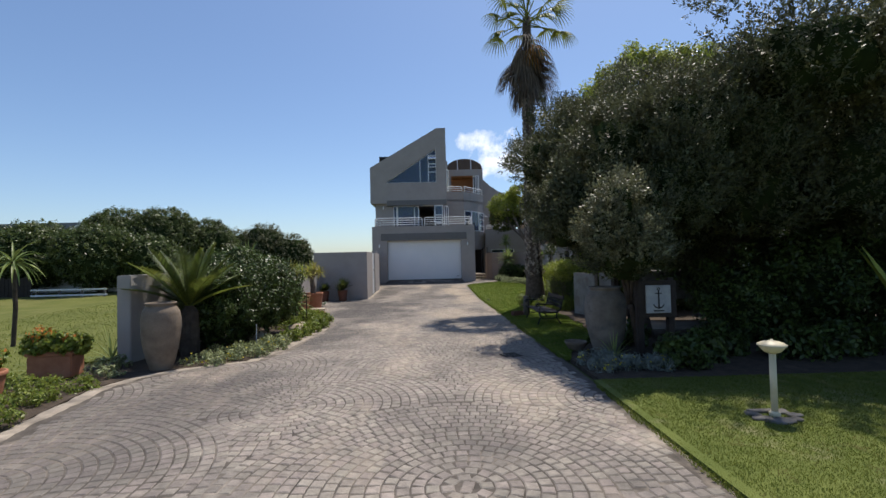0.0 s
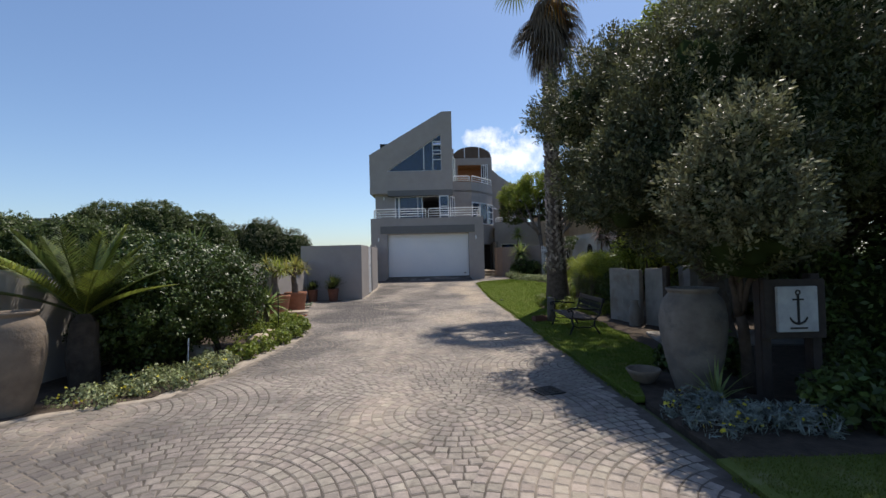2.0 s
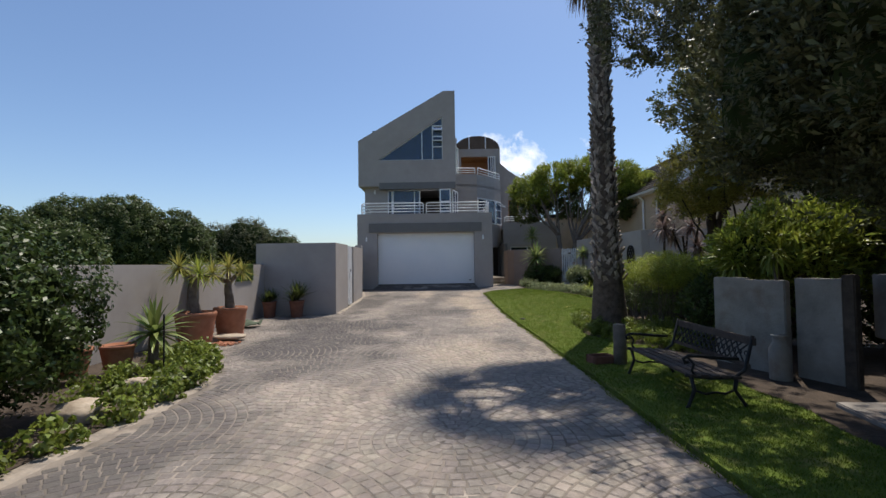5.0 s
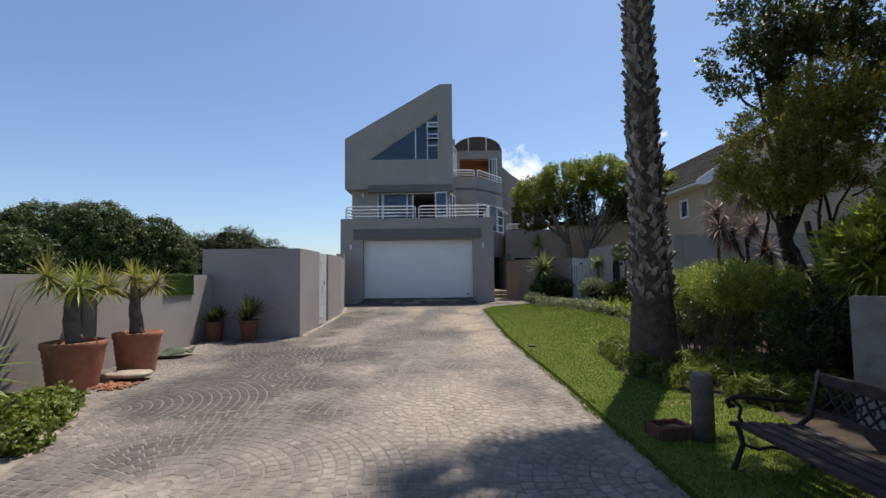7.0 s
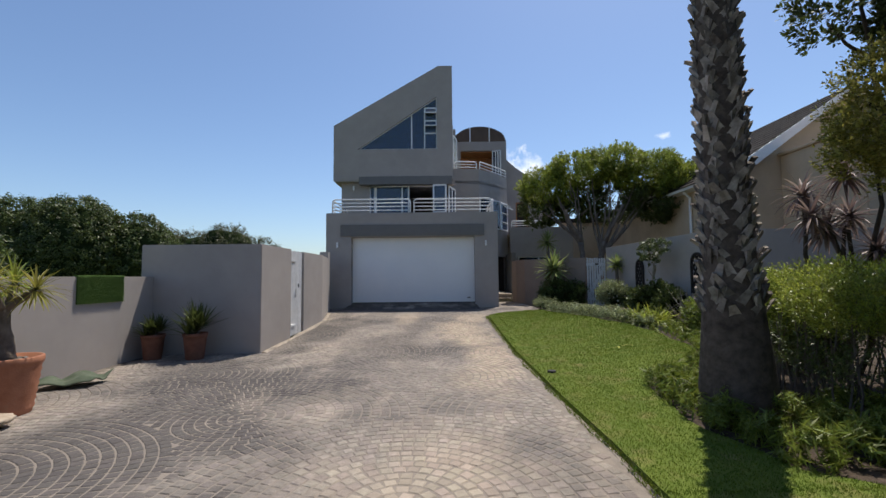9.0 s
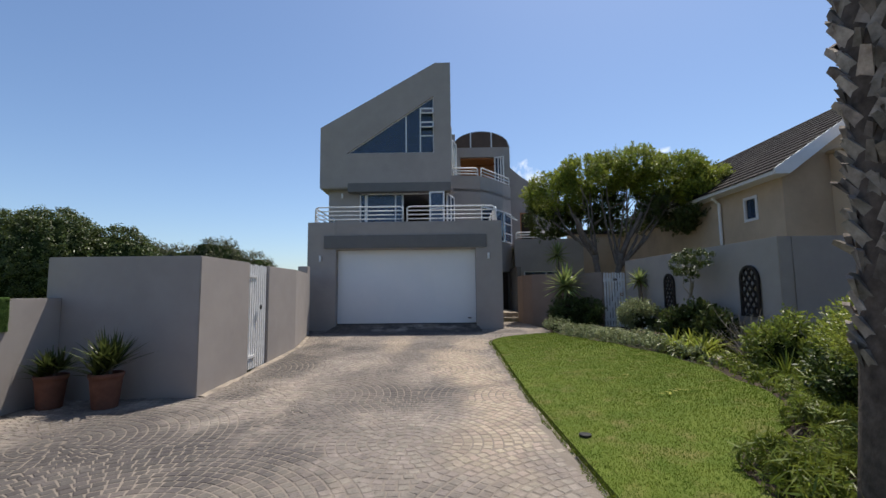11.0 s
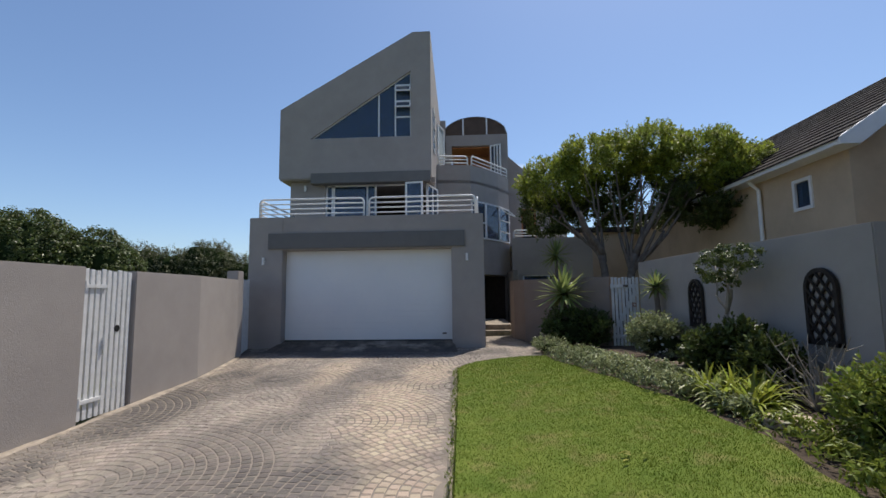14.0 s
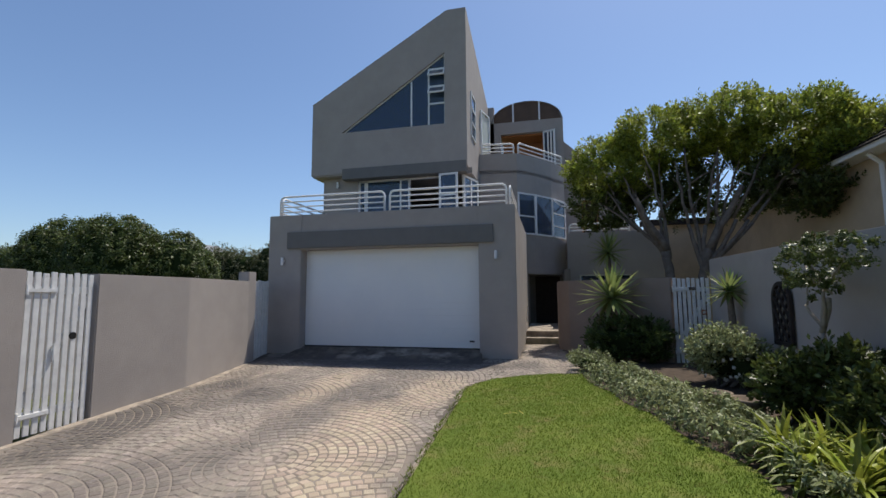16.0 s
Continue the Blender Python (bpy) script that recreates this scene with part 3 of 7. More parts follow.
def right_edge(y):
    return ramp_between(y, *RIGHT)


def bed_edge(y):
    return ramp_between(y, *BED) + 0.04 * math.sin(y * 5.1) * (1 if 8 < y < 23 else 0)


def sheet(name, lo, hi, y0, y1, step, lift, mat, label, category, n=10, skirt=0.06):
    """A surface between two edges that run along y, following the land, with a skirt down into the ground."""
    b = Build()
    rows = max(2, int((y1 - y0) / step))
    verts = []
    for i in range(rows + 1):
        y = y0 + (y1 - y0) * i / rows
        a, c = lo(y), hi(y)
        for k in range(n + 1):
            x = a + (c - a) * k / n
            verts.append((x, y, land(x, y) + lift))
    b.add(verts, [(i * (n + 1) + k, i * (n + 1) + k + 1, (i + 1) * (n + 1) + k + 1, (i + 1) * (n + 1) + k) for i in range(rows) for k in range(n)])
    rim = [i * (n + 1) for i in range(rows + 1)]
    rim2 = [i * (n + 1) + n for i in range(rows + 1)]
    front, back = list(range(n + 1)), list(range(rows * (n + 1), (rows + 1) * (n + 1)))
    for line in (rim, rim2, front, back):
        for p, q in zip(line[:-1], line[1:]):
            lo_p, lo_q = list(verts[p]), list(verts[q])
            lo_p[2] -= skirt
            lo_q[2] -= skirt
            b.add([verts[p], verts[q], lo_q, lo_p], [(0, 1, 2, 3)])
    return solo(name, b, mat, label, category, kind="structure")


def blades(name, lo, hi, y0, y1, per_m2, height, seed, parent, lift, width=0.006, lean=0.5, mat=None):
    rng = np.random.default_rng(seed)
    ys = np.linspace(y0, y1, 160)
    a, c = np.array([lo(y) for y in ys]), np.array([hi(y) for y in ys])
    n = int(per_m2 * np.maximum(c - a, 0).mean() * (y1 - y0))
    y = rng.choice(ys, n, p=np.maximum(c - a, 1e-6) / np.maximum(c - a, 1e-6).sum()) + rng.uniform(-0.5, 0.5, n) * (y1 - y0) / 160
    x0, x1 = np.interp(y, ys, a), np.interp(y, ys, c)
    x = x0 + (x1 - x0) * rng.uniform(0, 1, n)
    z = np.array([land(p, q) for p, q in zip(x, y)]) + lift
    base = np.stack([x, y, z], 1)
    ang = rng.uniform(0, 2 * np.pi, n)
    side = np.stack([np.cos(ang), np.sin(ang), np.zeros(n)], 1) * width
    h = height * rng.uniform(0.5, 1.3, n)
    tip = base + np.stack([rng.normal(0, lean, n) * h, rng.normal(0, lean, n) * h, h], 1)
    v = np.stack([base - side, base + side, tip], 1).reshape(-1, 3)
    ob = new(name, np_mesh(name, v, np.arange(3 * n).reshape(n, 3), mat or BLADE))
    ob.parent = parent
    return tagged(ob, "short green lawn grass blades", kind="stuff")


# ---------- ground ----------
def ground_sheet():
    xs = [-900, -300, -120, -60, -40] + [i * 1.0 for i in range(-30, 31)] + [40, 60, 120, 300, 900]
    ys = [-900, -300, -100, -40, -20, -10] + [i * 1.0 for i in range(-5, 41)] + [50, 60, 120, 300, 900, 1500]
    b = Build()
    b.add([(x, y, land(x, y) - 0.05) for y in ys for x in xs],
          [(j * len(xs) + i, j * len(xs) + i + 1, (j + 1) * len(xs) + i + 1, (j + 1) * len(xs) + i) for j in range(len(ys) - 1) for i in range(len(xs) - 1)])
    return solo("ground", b, GROUND, "rough grassy ground around the property", "ground", kind="structure", smooth=True)


ground_sheet()
drive = sheet("driveway", left_edge, right_edge, -8, 28.2, 0.15, 0.0, JOINT, "grey cobbled driveway laid in fans", "driveway", n=16)
lawn = sheet("lawn", lambda y: right_edge(y) + 0.035, bed_edge, 6.45, 23.9, 0.1, 0.03, TURF, "bright green mown lawn beside the driveway", "lawn", n=8)
front_lawn = sheet("front_lawn", lambda y: right_edge(y) + 0.006, lambda y: 40, -6, 5.12, 0.2, 0.03, TURF_DRY, "patchy green lawn beside the driveway entrance", "lawn", n=14)
side_lawn = sheet("side_lawn", lambda y: -42, lambda y: -5.24 if y > 7 else -5.6 - 0.15 * math.sin(y), -6.0, 44.0, 0.5, 0.02, TURF_OLIVE, "wide sunlit neighbouring lawn behind the low wall", "lawn", n=20)
sheet("garden_bed", lambda y: 1.95 if y < 6.4 else bed_edge(y) + 0.005, lambda y: 40 if y < 19.2 else 5.95, 5.14, 25.2, 0.1, 0.012, SOIL, "dark soil and mulch of the planted bed", "garden bed", n=12)
sheet("garden_border", lambda y: -5.6 if y < 7 else -5.0, lambda y: left_edge(y) - 0.14, -4, 13.85, 0.1, 0.012, SOIL, "dark soil border between wall and driveway", "garden bed", n=6)


def edging(name, edge, y0, y1, w0, w1, label, ragged, lift):
    """A smear of mortar along an edge, wide and narrow by turns."""
    b = Build()
    rows = int((y1 - y0) / 0.06)
    v = []
    for i in range(rows + 1):
        y = y0 + (y1 - y0) * i / rows
        x = edge(y)
        n0, n1 = (noise.noise(Vector((k, y * 1.3, 3))) + 0.6 * noise.noise(Vector((k, y * 6, 9))) for k in (0, 7))
        a, c = w0 + ragged * n0, w1 + ragged * n1
        for dx, dz in ((a, -0.05), (a, lift * 0.5), (a + 0.03, lift * 1.2 + 0.006 * n1), (0.5 * (a + c), lift + 0.006 * n0), (c - 0.01, lift * 0.75), (c, -0.05)):
            v.append((x + dx, y, land(x, y) + dz))
    b.add(v, [(i * 6 + k, i * 6 + k + 1, (i + 1) * 6 + k + 1, (i + 1) * 6 + k) for i in range(rows) for k in range(5)])
    return solo(name, b, KERB, label, "edging", kind="structure", smooth=True)


edging("trim", left_edge, 0, 13.3, -0.14, 0.05, "pale mortar edging along the planted border", 0.07, 0.01)
edging("trim", right_edge, 12.8, 22.6, -0.035, 0.012, "thin pale mortar edge along the lawn", 0.014, 0.006)
# wall foot fillet
edging("trim", lambda y: -2.85 if y < 22.2 else -2.85 - 0.185 * (y - 22.2), 18.32, 24.15, -0.01, 0.11, "pale ragged mortar at the foot of the courtyard wall", 0.045, 0.014)


# ---------- garden walls ----------
def wall(name, build, label, mat=PAINT):
    return solo(name, build, mat, label, "wall", kind="structure", bevel=0.012)


wall("wall_low", Build().box(-5.02, 15.0, -0.3, -4.8, 18.28, 1.4).box(-5.25, 10.4, -0.3, -5.03, 15.2, 1.4).box(-5.02, 6.95, -0.3, -4.8, 10.6, 1.4), "low grey plastered garden wall behind the planted border")
wall("wall_court_front", Build().slab([(-5.04, 18.28), (-2.85, 18.28), (-2.85, 19.83), (-3.07, 19.83), (-3.07, 18.5), (-5.04, 18.5)], -0.3, 1.975), "grey plastered courtyard wall turning the corner")
wall("wall_court_side", Build().slab([(-3.07, 20.66), (-2.85, 20.66), (-2.85, 22.2), (-3.22, 24.2), (-3.43, 24.2), (-3.07, 22.2)], -0.3, 1.96), "sunlit grey plastered courtyard wall along the driveway")
wall("wall_court_end", Build().box(-3.5, 24.2, -0.3, -3.24, 24.45, 2.16), "raised grey plastered pier ending the courtyard wall")
wall("wall_court_back", Build().box(-5.04, 18.5, -0.3, -4.85, 26, 1.975), "rear courtyard wall in grey plaster")
RW0, RW1 = (6.05, 19.4), (5.87, 25.35)
rw = Build().slab([RW0, (RW0[0] + 0.22, RW0[1]), (RW1[0] + 0.22, RW1[1]), RW1], -0.2, 2.28)
wall("wall_boundary", rw, "tall grey plastered boundary wall behind the planted bed")
wall("wall_boundary_return", Build().box(6.27, 19.4, -0.2, 14.0, 19.62, 2.28), "tall shaded grey boundary wall running sideways")
gwp = [(3.2, 28.4), (3.12, 28.3), (3.12, 27.2), (3.35, 26.7), (5.16, 25.28), (5.24, 25.42), (3.5, 26.85), (3.3, 27.3)]
wall("wall_entry", Build().slab(gwp, 0.0, 1.95), "brown plastered garden wall beside the entry path", PAINT_BROWN)

# ---------- house ----------
house = thing("house", "three-storey grey plastered house with slanted roofline and garage", "house")
FY, UY = 25.45, 28.09
part("wall", Build().box(-3.65, FY, -0.2, -2.78, FY + 0.3, 3.57).box(1.45, FY, -0.2, 2.25, FY + 0.3, 3.57)
     .box(-2.78, FY, 2.72, 1.45, FY + 0.3, 3.57), PAINT, house, "grey plastered garage front", bevel=0.012)
part("wall", Build().box(2.02, FY + 0.3, -0.2, 2.25, 31.0, 3.57).box(-3.65, FY + 0.3, -0.2, -3.42, 33.0, 3.57), PAINT, house, bevel=0.012)
part("lintel", Build().box(-3.14, FY - 0.05, 2.76, 1.78, FY, 3.15), PAINT_DARK, house, "darker grey band above the garage door", bevel=0.008)
part("terrace_floor", Build().box(-3.42, FY + 0.3, 3.2, 2.02, 33.0, 3.42), PAINT, house)
part("garage_apron", Build().add([(-2.95, 24.75, 0.27), (1.6, 24.75, 0.27), (1.45, 25.72, 0.47), (-2.78, 25.72, 0.47), (-2.95, 24.75, 0.1), (1.6, 24.75, 0.1), (1.45, 25.72, 0.1), (-2.78, 25.72, 0.1)],
     [(0, 1, 2, 3), (0, 4, 5, 1), (1, 5, 6, 2), (3, 7, 4, 0)]), JOINT, house, "short paved ramp before the garage door")
# sectional garage door: four panels with fine grooves
door = part("garage_door", Build().box(-2.80, 25.76, 0.45, 1.47, 25.8, 2.76), GARAGE, house, "closed white sectional garage door")
for i in range(4):
    z0 = 0.485 + i * 0.5635
    for k in range(4):
        zz = z0 + k * 0.1409
        part("panel", Build().box(-2.775, 25.70, zz + 0.0004, 1.445, 25.765, zz + 0.1405), GARAGE, door, bevel=0.001)
part("handle", Build().box(1.2, 25.66, 0.62, 1.3, 25.71, 0.65), BLACK, door, "small black lock handle")
part("door_seal", Build().box(-2.775, 25.69, 0.465, 1.445, 25.76, 0.487), BLACK, door)


def wall_light(at, parent):
    x, y, z = at
    ob = part("wall_light", Build().tube([(x, y - 0.07, z - 0.09), (x, y - 0.07, z + 0.09)], 0.032, 12), WHITE, parent, "small white cylinder wall light")
    part("bracket", Build().box(x - 0.02, y - 0.05, z - 0.03, x + 0.02, y + 0.01, z + 0.03), WHITE, ob)


wall_light((-3.24, FY, 2.46), house)
wall_light((1.83, FY, 2.49), house)
wall_light((-3.3, 28.35, 5.0), house)


def rail(pts, parent, z0, h, bars=4, r=0.024, name="balcony_rail"):
    """A white tube rail along plan points, with round corners and level bars."""
    (xa, ya), (xb, yb) = pts
    d = Vector((xb - xa, yb - ya, 0))
    ln = d.length
    d.normalize()
    c = 0.09

    def at(s, z):
        return (xa + d.x * s, ya + d.y * s, z0 + z)
    loop = [at(0.0, 0), at(0, h - c), at(0.03, h - 0.03), at(c, h), at(ln - c, h), at(ln - 0.03, h - 0.03), at(ln, h - c), at(ln, 0)]
    ob = part(name, Build().tube(loop, r, 10), WHITE, parent, "white painted tubular railing", smooth=True)
    for i in range(1, bars):
        part("rail_bar", Build().tube([at(0, h * i / bars), at(ln, h * i / bars)], r * 0.75, 8), WHITE, ob, smooth=True)
    return ob


rail([(-3.47, 25.62), (-0.76, 25.62)], house, 3.55, 0.51, 4)
rail([(-0.63, 25.62), (2.06, 25.62)], house, 3.55, 0.51, 4)
rail([(-3.5, 25.75), (-3.5, 28.0)], house, 3.55, 0.51, 4)
rail([(2.12, 25.8), (2.12, 28.0)], house, 3.55, 0.51, 4)

# middle storey: wall with the wide sliding door and a corner window
part("wall", Build().box(-3.82, 28.4, 3.4, -2.68, 28.62, 5.3).box(-2.68, 28.4, 5.12, 0.86, 28.62, 5.3), PAINT, house)
part("wall", Build().box(-3.82, 28.62, 3.4, -3.6, 33.2, 5.3).box(-3.8, 33.0, 3.4, 1.0, 33.2, 9.0), PAINT, house)
part("band", Build().box(-3.05, 28.05, 5.1, 0.74, 28.35, 5.43), PAINT_DARK, house, "darker grey band under the overhanging storey", bevel=0.01)
part("soffit", Build().box(-4.06, 28.12, 5.24, 0.75, 33.2, 5.29), PAINT, house)


def window(parent, origin, u, verts, bars, frame_w=0.055, depth=0.06, glass=True, label="white framed window", mat=WHITE, pane=None):
    """A window in an upright plane: outline verts and bars in (s, z); origin and plan direction u place it."""
    ux, uy = Vector((u[0], u[1], 0)).normalized().to_2d()
    nx, ny = uy, -ux

    def at(s, z, d=0.0):
        return (origin[0] + ux * s + nx * d, origin[1] + uy * s + ny * d, z)

    def bar(build, p, q, w):
        p2, q2 = Vector(p), Vector(q)
        t = (q2 - p2).normalized()
        n2 = Vector((-t.y, t.x)) * w * 0.5
        ring = [p2 - n2 - t * w * 0.45, q2 - n2 + t * w * 0.45, q2 + n2 + t * w * 0.45, p2 + n2 - t * w * 0.45]
        v = [at(a.x, a.y, depth * 0.5) for a in ring] + [at(a.x, a.y, -depth * 0.5) for a in ring]
        build.add(v, [(0, 1, 2, 3), (7, 6, 5, 4), (0, 4, 5, 1), (1, 5, 6, 2), (2, 6, 7, 3), (3, 7, 4, 0)])
    fb = Build()
    for i in range(len(verts)):
        bar(fb, verts[i], verts[(i + 1) % len(verts)], frame_w)
    ob = part("window", fb, mat, parent, label)
    for p, q in bars:
        bb = Build()
        bar(bb, p, q, frame_w * 0.8)
        part("mullion", bb, mat, ob)
    if glass:
        gb = Build().add([at(s, z, 0.004) for s, z in verts] + [at(s, z, -0.004) for s, z in verts],
                         [tuple(range(len(verts))), tuple(range(2 * len(verts) - 1, len(verts) - 1, -1))])
        g = part("pane", gb, pane or GLASS, ob)
        g.visible_shadow = False
    return ob


# sliding door: fixed left leaf, dark open middle, folded right leaf, side light round the corner
window(house, (-2.68, 28.48), (1, 0), [(0.03, 3.45), (0.22, 3.45), (0.22, 5.09), (0.03, 5.09)], [], label="narrow white side light")
window(house, (-2.68, 28.48), (1, 0), [(0.27, 3.45), (1.62, 3.45), (1.62, 5.09), (0.27, 5.09)], [((1.35, 3.45), (1.35, 5.09))], label="white framed sliding glass door leaf")
window(house, (-2.68, 28.50), (1, 0), [(1.62, 3.45), (2.68, 3.45), (2.68, 5.1), (1.62, 5.1)], [], glass=False, label="white frame of the open doorway")
window(house, (-2.68, 28.40), (1, -0.12), [(2.68, 3.45), (3.18, 3.45), (3.18, 5.05), (2.68, 5.05)], [((2.68, 4.45), (3.18, 4.45)), ((2.68, 3.95), (3.18, 3.95))], label="open white casement door leaf")
window(house, (0.60, 28.45), (0.3, 1), [(0, 3.45), (0.9, 3.45), (0.9, 5.08), (0, 5.08)], [((0.45, 3.45), (0.45, 5.08))], label="white corner side window")
# dim brown sheets stand in for the unlit room behind the door
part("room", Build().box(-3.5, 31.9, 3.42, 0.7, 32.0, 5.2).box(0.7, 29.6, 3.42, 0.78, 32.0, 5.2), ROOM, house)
# blue sheet behind the pane imitates the blue reflection in the door glass
part("reflection_sheet", Build().box(-2.55, 28.85, 3.45, -1.15, 28.9, 5.05), REFLECTION_BLUE, house, "blue sheet standing in for the reflection in the glass")

# upper storey, slanted front with a triangular window
front = [(-4.085, 5.28), (0.77, 5.28), (0.77, 10.02), (0.2, 10.02), (-4.085, 7.55)]
wa, wb_, wc = (-3.1, 6.56), (0.13, 6.56), (0.13, 8.72)
fb = Build()
for y in (UY, UY + 0.25):
    o = len(fb.v)
    fb.v += [(x, y, z) for x, z in front + [wa, wb_, wc]]
    quads = [(0, 1, 6, 5), (1, 2, 7, 6), (2, 3, 7), (3, 4, 5, 7), (4, 0, 5)]
    fb.f += [tuple(i + o for i in q) if y == UY else tuple(i + o for i in reversed(q)) for q in quads]
for ring in ([0, 1, 2, 3, 4], [7, 6, 5]):
    for i, a in enumerate(ring):
        c = ring[(i + 1) % len(ring)]
        fb.f.append((a, a + 8, c + 8, c))
part("wall", fb, PAINT, house, "slanted grey plastered upper front")
BY, DROP = 33.45, 1.16
sb = Build()
sb.add([(0.77, UY + 0.25, 5.28), (0.77, BY, 5.28), (0.77, BY, 8.86), (0.77, UY + 0.25, 9.97), (0.55, UY + 0.25, 5.28), (0.55, BY, 5.28), (0.55, BY, 8.86), (0.55, UY + 0.25, 9.97)],
       [(0, 1, 2, 3), (7, 6, 5, 4), (3, 2, 6, 7), (0, 4, 5, 1)])
part("wall", sb, PAINT, house, "upper side wall")
part("wall", Build().box(-4.085, UY + 0.25, 5.28, -3.87, BY, 7.3), PAINT, house)
part("roof", Build().add([(-4.085, UY + 0.25, 7.5), (0.2, UY + 0.25, 9.93), (0.55, UY + 0.25, 9.93), (0.55, BY, 8.8), (0.2, BY, 8.8), (-4.085, BY, 7.0)],
     [(0, 1, 4, 5), (1, 2, 3, 4)]), ROOF_GREY, house, "sloping grey roof behind the parapet")
# near-black floor and back wall paint the attic as unlit
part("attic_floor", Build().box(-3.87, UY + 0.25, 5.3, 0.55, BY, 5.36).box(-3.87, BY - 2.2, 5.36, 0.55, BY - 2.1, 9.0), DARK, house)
tri = window(house, (0, UY + 0.10), (1, 0), [wa, wb_, wc], [((-0.9, 6.56), (-0.9, 7.95)), ((-0.37, 6.56), (-0.37, 8.29)), ((-0.37, 7.22), (0.13, 7.22)), ((-0.37, 8.28), (0.13, 8.28)), ((-0.37, 7.75), (0.13, 7.75))],
             label="white framed triangular window")


def open_sash(x0, x1, ztop, zbot, out, y):
    b = Build()
    for p, q in (((x0, y, ztop), (x1, y, ztop)), ((x0, y - out, zbot), (x1, y - out, zbot)), ((x0, y, ztop), (x0, y - out, zbot)), ((x1, y, ztop), (x1, y - out, zbot))):
        b.tube([p, q], 0.028, 4)
    ob = part("sash", b, WHITE, tri, "open white top-hung sash")
    g = part("pane", Build().box(x0, y - out * 0.5 - 0.003, (ztop + zbot) / 2 - 0.001, x1, y - out * 0.5 + 0.003, (ztop + zbot) / 2 + 0.001), GLASS, ob)
    g.data.vertices.foreach_set("co", [c for p in ((x0, y, ztop), (x1, y, ztop), (x0, y + 0.005, ztop), (x1, y + 0.005, ztop), (x0, y - out, zbot), (x1, y - out, zbot), (x0, y - out + 0.005, zbot), (x1, y - out + 0.005, zbot)) for c in p])
    g.visible_shadow = False


open_sash(-0.35, 0.11, 8.26, 8.03, 0.17, UY + 0.08)
open_sash(-0.35, 0.11, 7.73, 7.5, 0.17, UY + 0.08)
window(house, (0.775, 28.8), (0, 1), [(0, 6.4), (0.75, 6.4), (0.75, 7.75), (0, 7.75)], [((0, 6.85), (0.75, 6.85)), ((0, 7.3), (0.75, 7.3))], label="white framed side window", frame_w=0.05)

# rounded stair bay with the upper balcony
BAY = [(0.77, 30.35), (2.0, 30.5), (2.55, 31.05), (3.1, 31.8), (3.57, 32.66)]


def bay_wall(z0, z1, pts=BAY, t=0.2):
    b = Build()
    inner = []
    for i, p in enumerate(pts):
        a, c = Vector(pts[max(i - 1, 0)]), Vector(pts[min(i + 1, len(pts) - 1)])
        d = (c - a).normalized()
        inner.append((p[0] - d.y * t, p[1] + d.x * t))
    return b.slab(list(pts) + inner[::-1], z0, z1)


part("wall", bay_wall(4.95, 6.28), PAINT, house, "faceted grey balcony parapet", bevel=0.008)
part("wall", bay_wall(2.35, 3.62, BAY[1:]), PAINT, house, bevel=0.008)
part("wall", bay_wall(3.42, 4.95, BAY[:2]), PAINT, house)
part("balcony_floor", Build().slab(BAY + [(3.57, 33.2), (0.77, 33.2)], 5.6, 5.72), PAINT, house)
u = Vector((BAY[2][0] - BAY[1][0], BAY[2][1] - BAY[1][1]))
window(house, BAY[1], u, [(0.03, 3.62), (u.length - 0.02, 3.62), (u.length - 0.02, 4.95), (0.03, 4.95)], [((0.1, 4.2), (u.length - 0.05, 4.2))], label="white framed bay window")
u = Vector((BAY[3][0] - BAY[2][0], BAY[3][1] - BAY[2][1]))
window(house, BAY[2], u, [(0.02, 3.62), (u.length - 0.02, 3.62), (u.length - 0.02, 4.95), (0.02, 4.95)], [], label="white framed bay window")
u = Vector((BAY[4][0] - BAY[3][0], BAY[4][1] - BAY[3][1]))
bay3 = window(house, BAY[3], u, [(0.02, 3.62), (u.length - 0.05, 3.62), (u.length - 0.05, 4.95), (0.02, 4.95)], [((0.0, 4.45), (u.length, 4.45)), ((0.0, 4.0), (u.length, 4.0))], label="white bay window with open top sash")
b = Build()
p0, p1 = Vector((3.12, 31.78, 4.93)), Vector((3.55, 32.6, 4.93))
o3 = Vector((0.26, -0.16, -0.26))
for p, q in ((p0, p1), (p0 + o3, p1 + o3), (p0, p0 + o3), (p1, p1 + o3)):
    b.tube([p, q], 0.03, 4)
part("sash", b, WHITE, bay3, "open white top-hung sash")
# dim brown sheet for the darkness behind the bay windows
part("bay_room", Build().box(2.3, 33.0, 3.42, 3.5, 33.1, 5.6), ROOM, house)
rail([(0.86, 30.45), (1.9, 30.57)], house, 6.25, 0.38, 3, r=0.03)
rail([(2.05, 30.65), (3.5, 32.62)], house, 6.25, 0.42, 3, r=0.03)
# arched top room behind the balcony
arch = [(0.9 + 2.7 * i / 24, 8.33 + 0.78 * math.sqrt(max(0, 1 - (2 * i / 24 - 1) ** 2))) for i in range(25)]
part("wall", Build().box(0.77, 33.0, 7.86, 3.62, 33.2, 8.33).box(3.3, 33.0, 5.7, 3.62, 33.2, 7.86).box(0.77, 33.0, 5.7, 1.25, 33.2, 7.86), PAINT, house, "grey wall of the arched top room")
part("wall", Build().box(3.42, 33.2, 0.2, 3.62, 38, 8.33).box(0.77, 37.9, 0.2, 3.6, 38.1, 8.33), PAINT, house)
part("arch_light", Build().prism(arch, 33.02, 33.06), BROWN_GLASS, house, "bronze tinted arched fanlight")
rim = Build()
rim.tube([(x, 33.02, z) for x, z in arch], 0.03, 6)
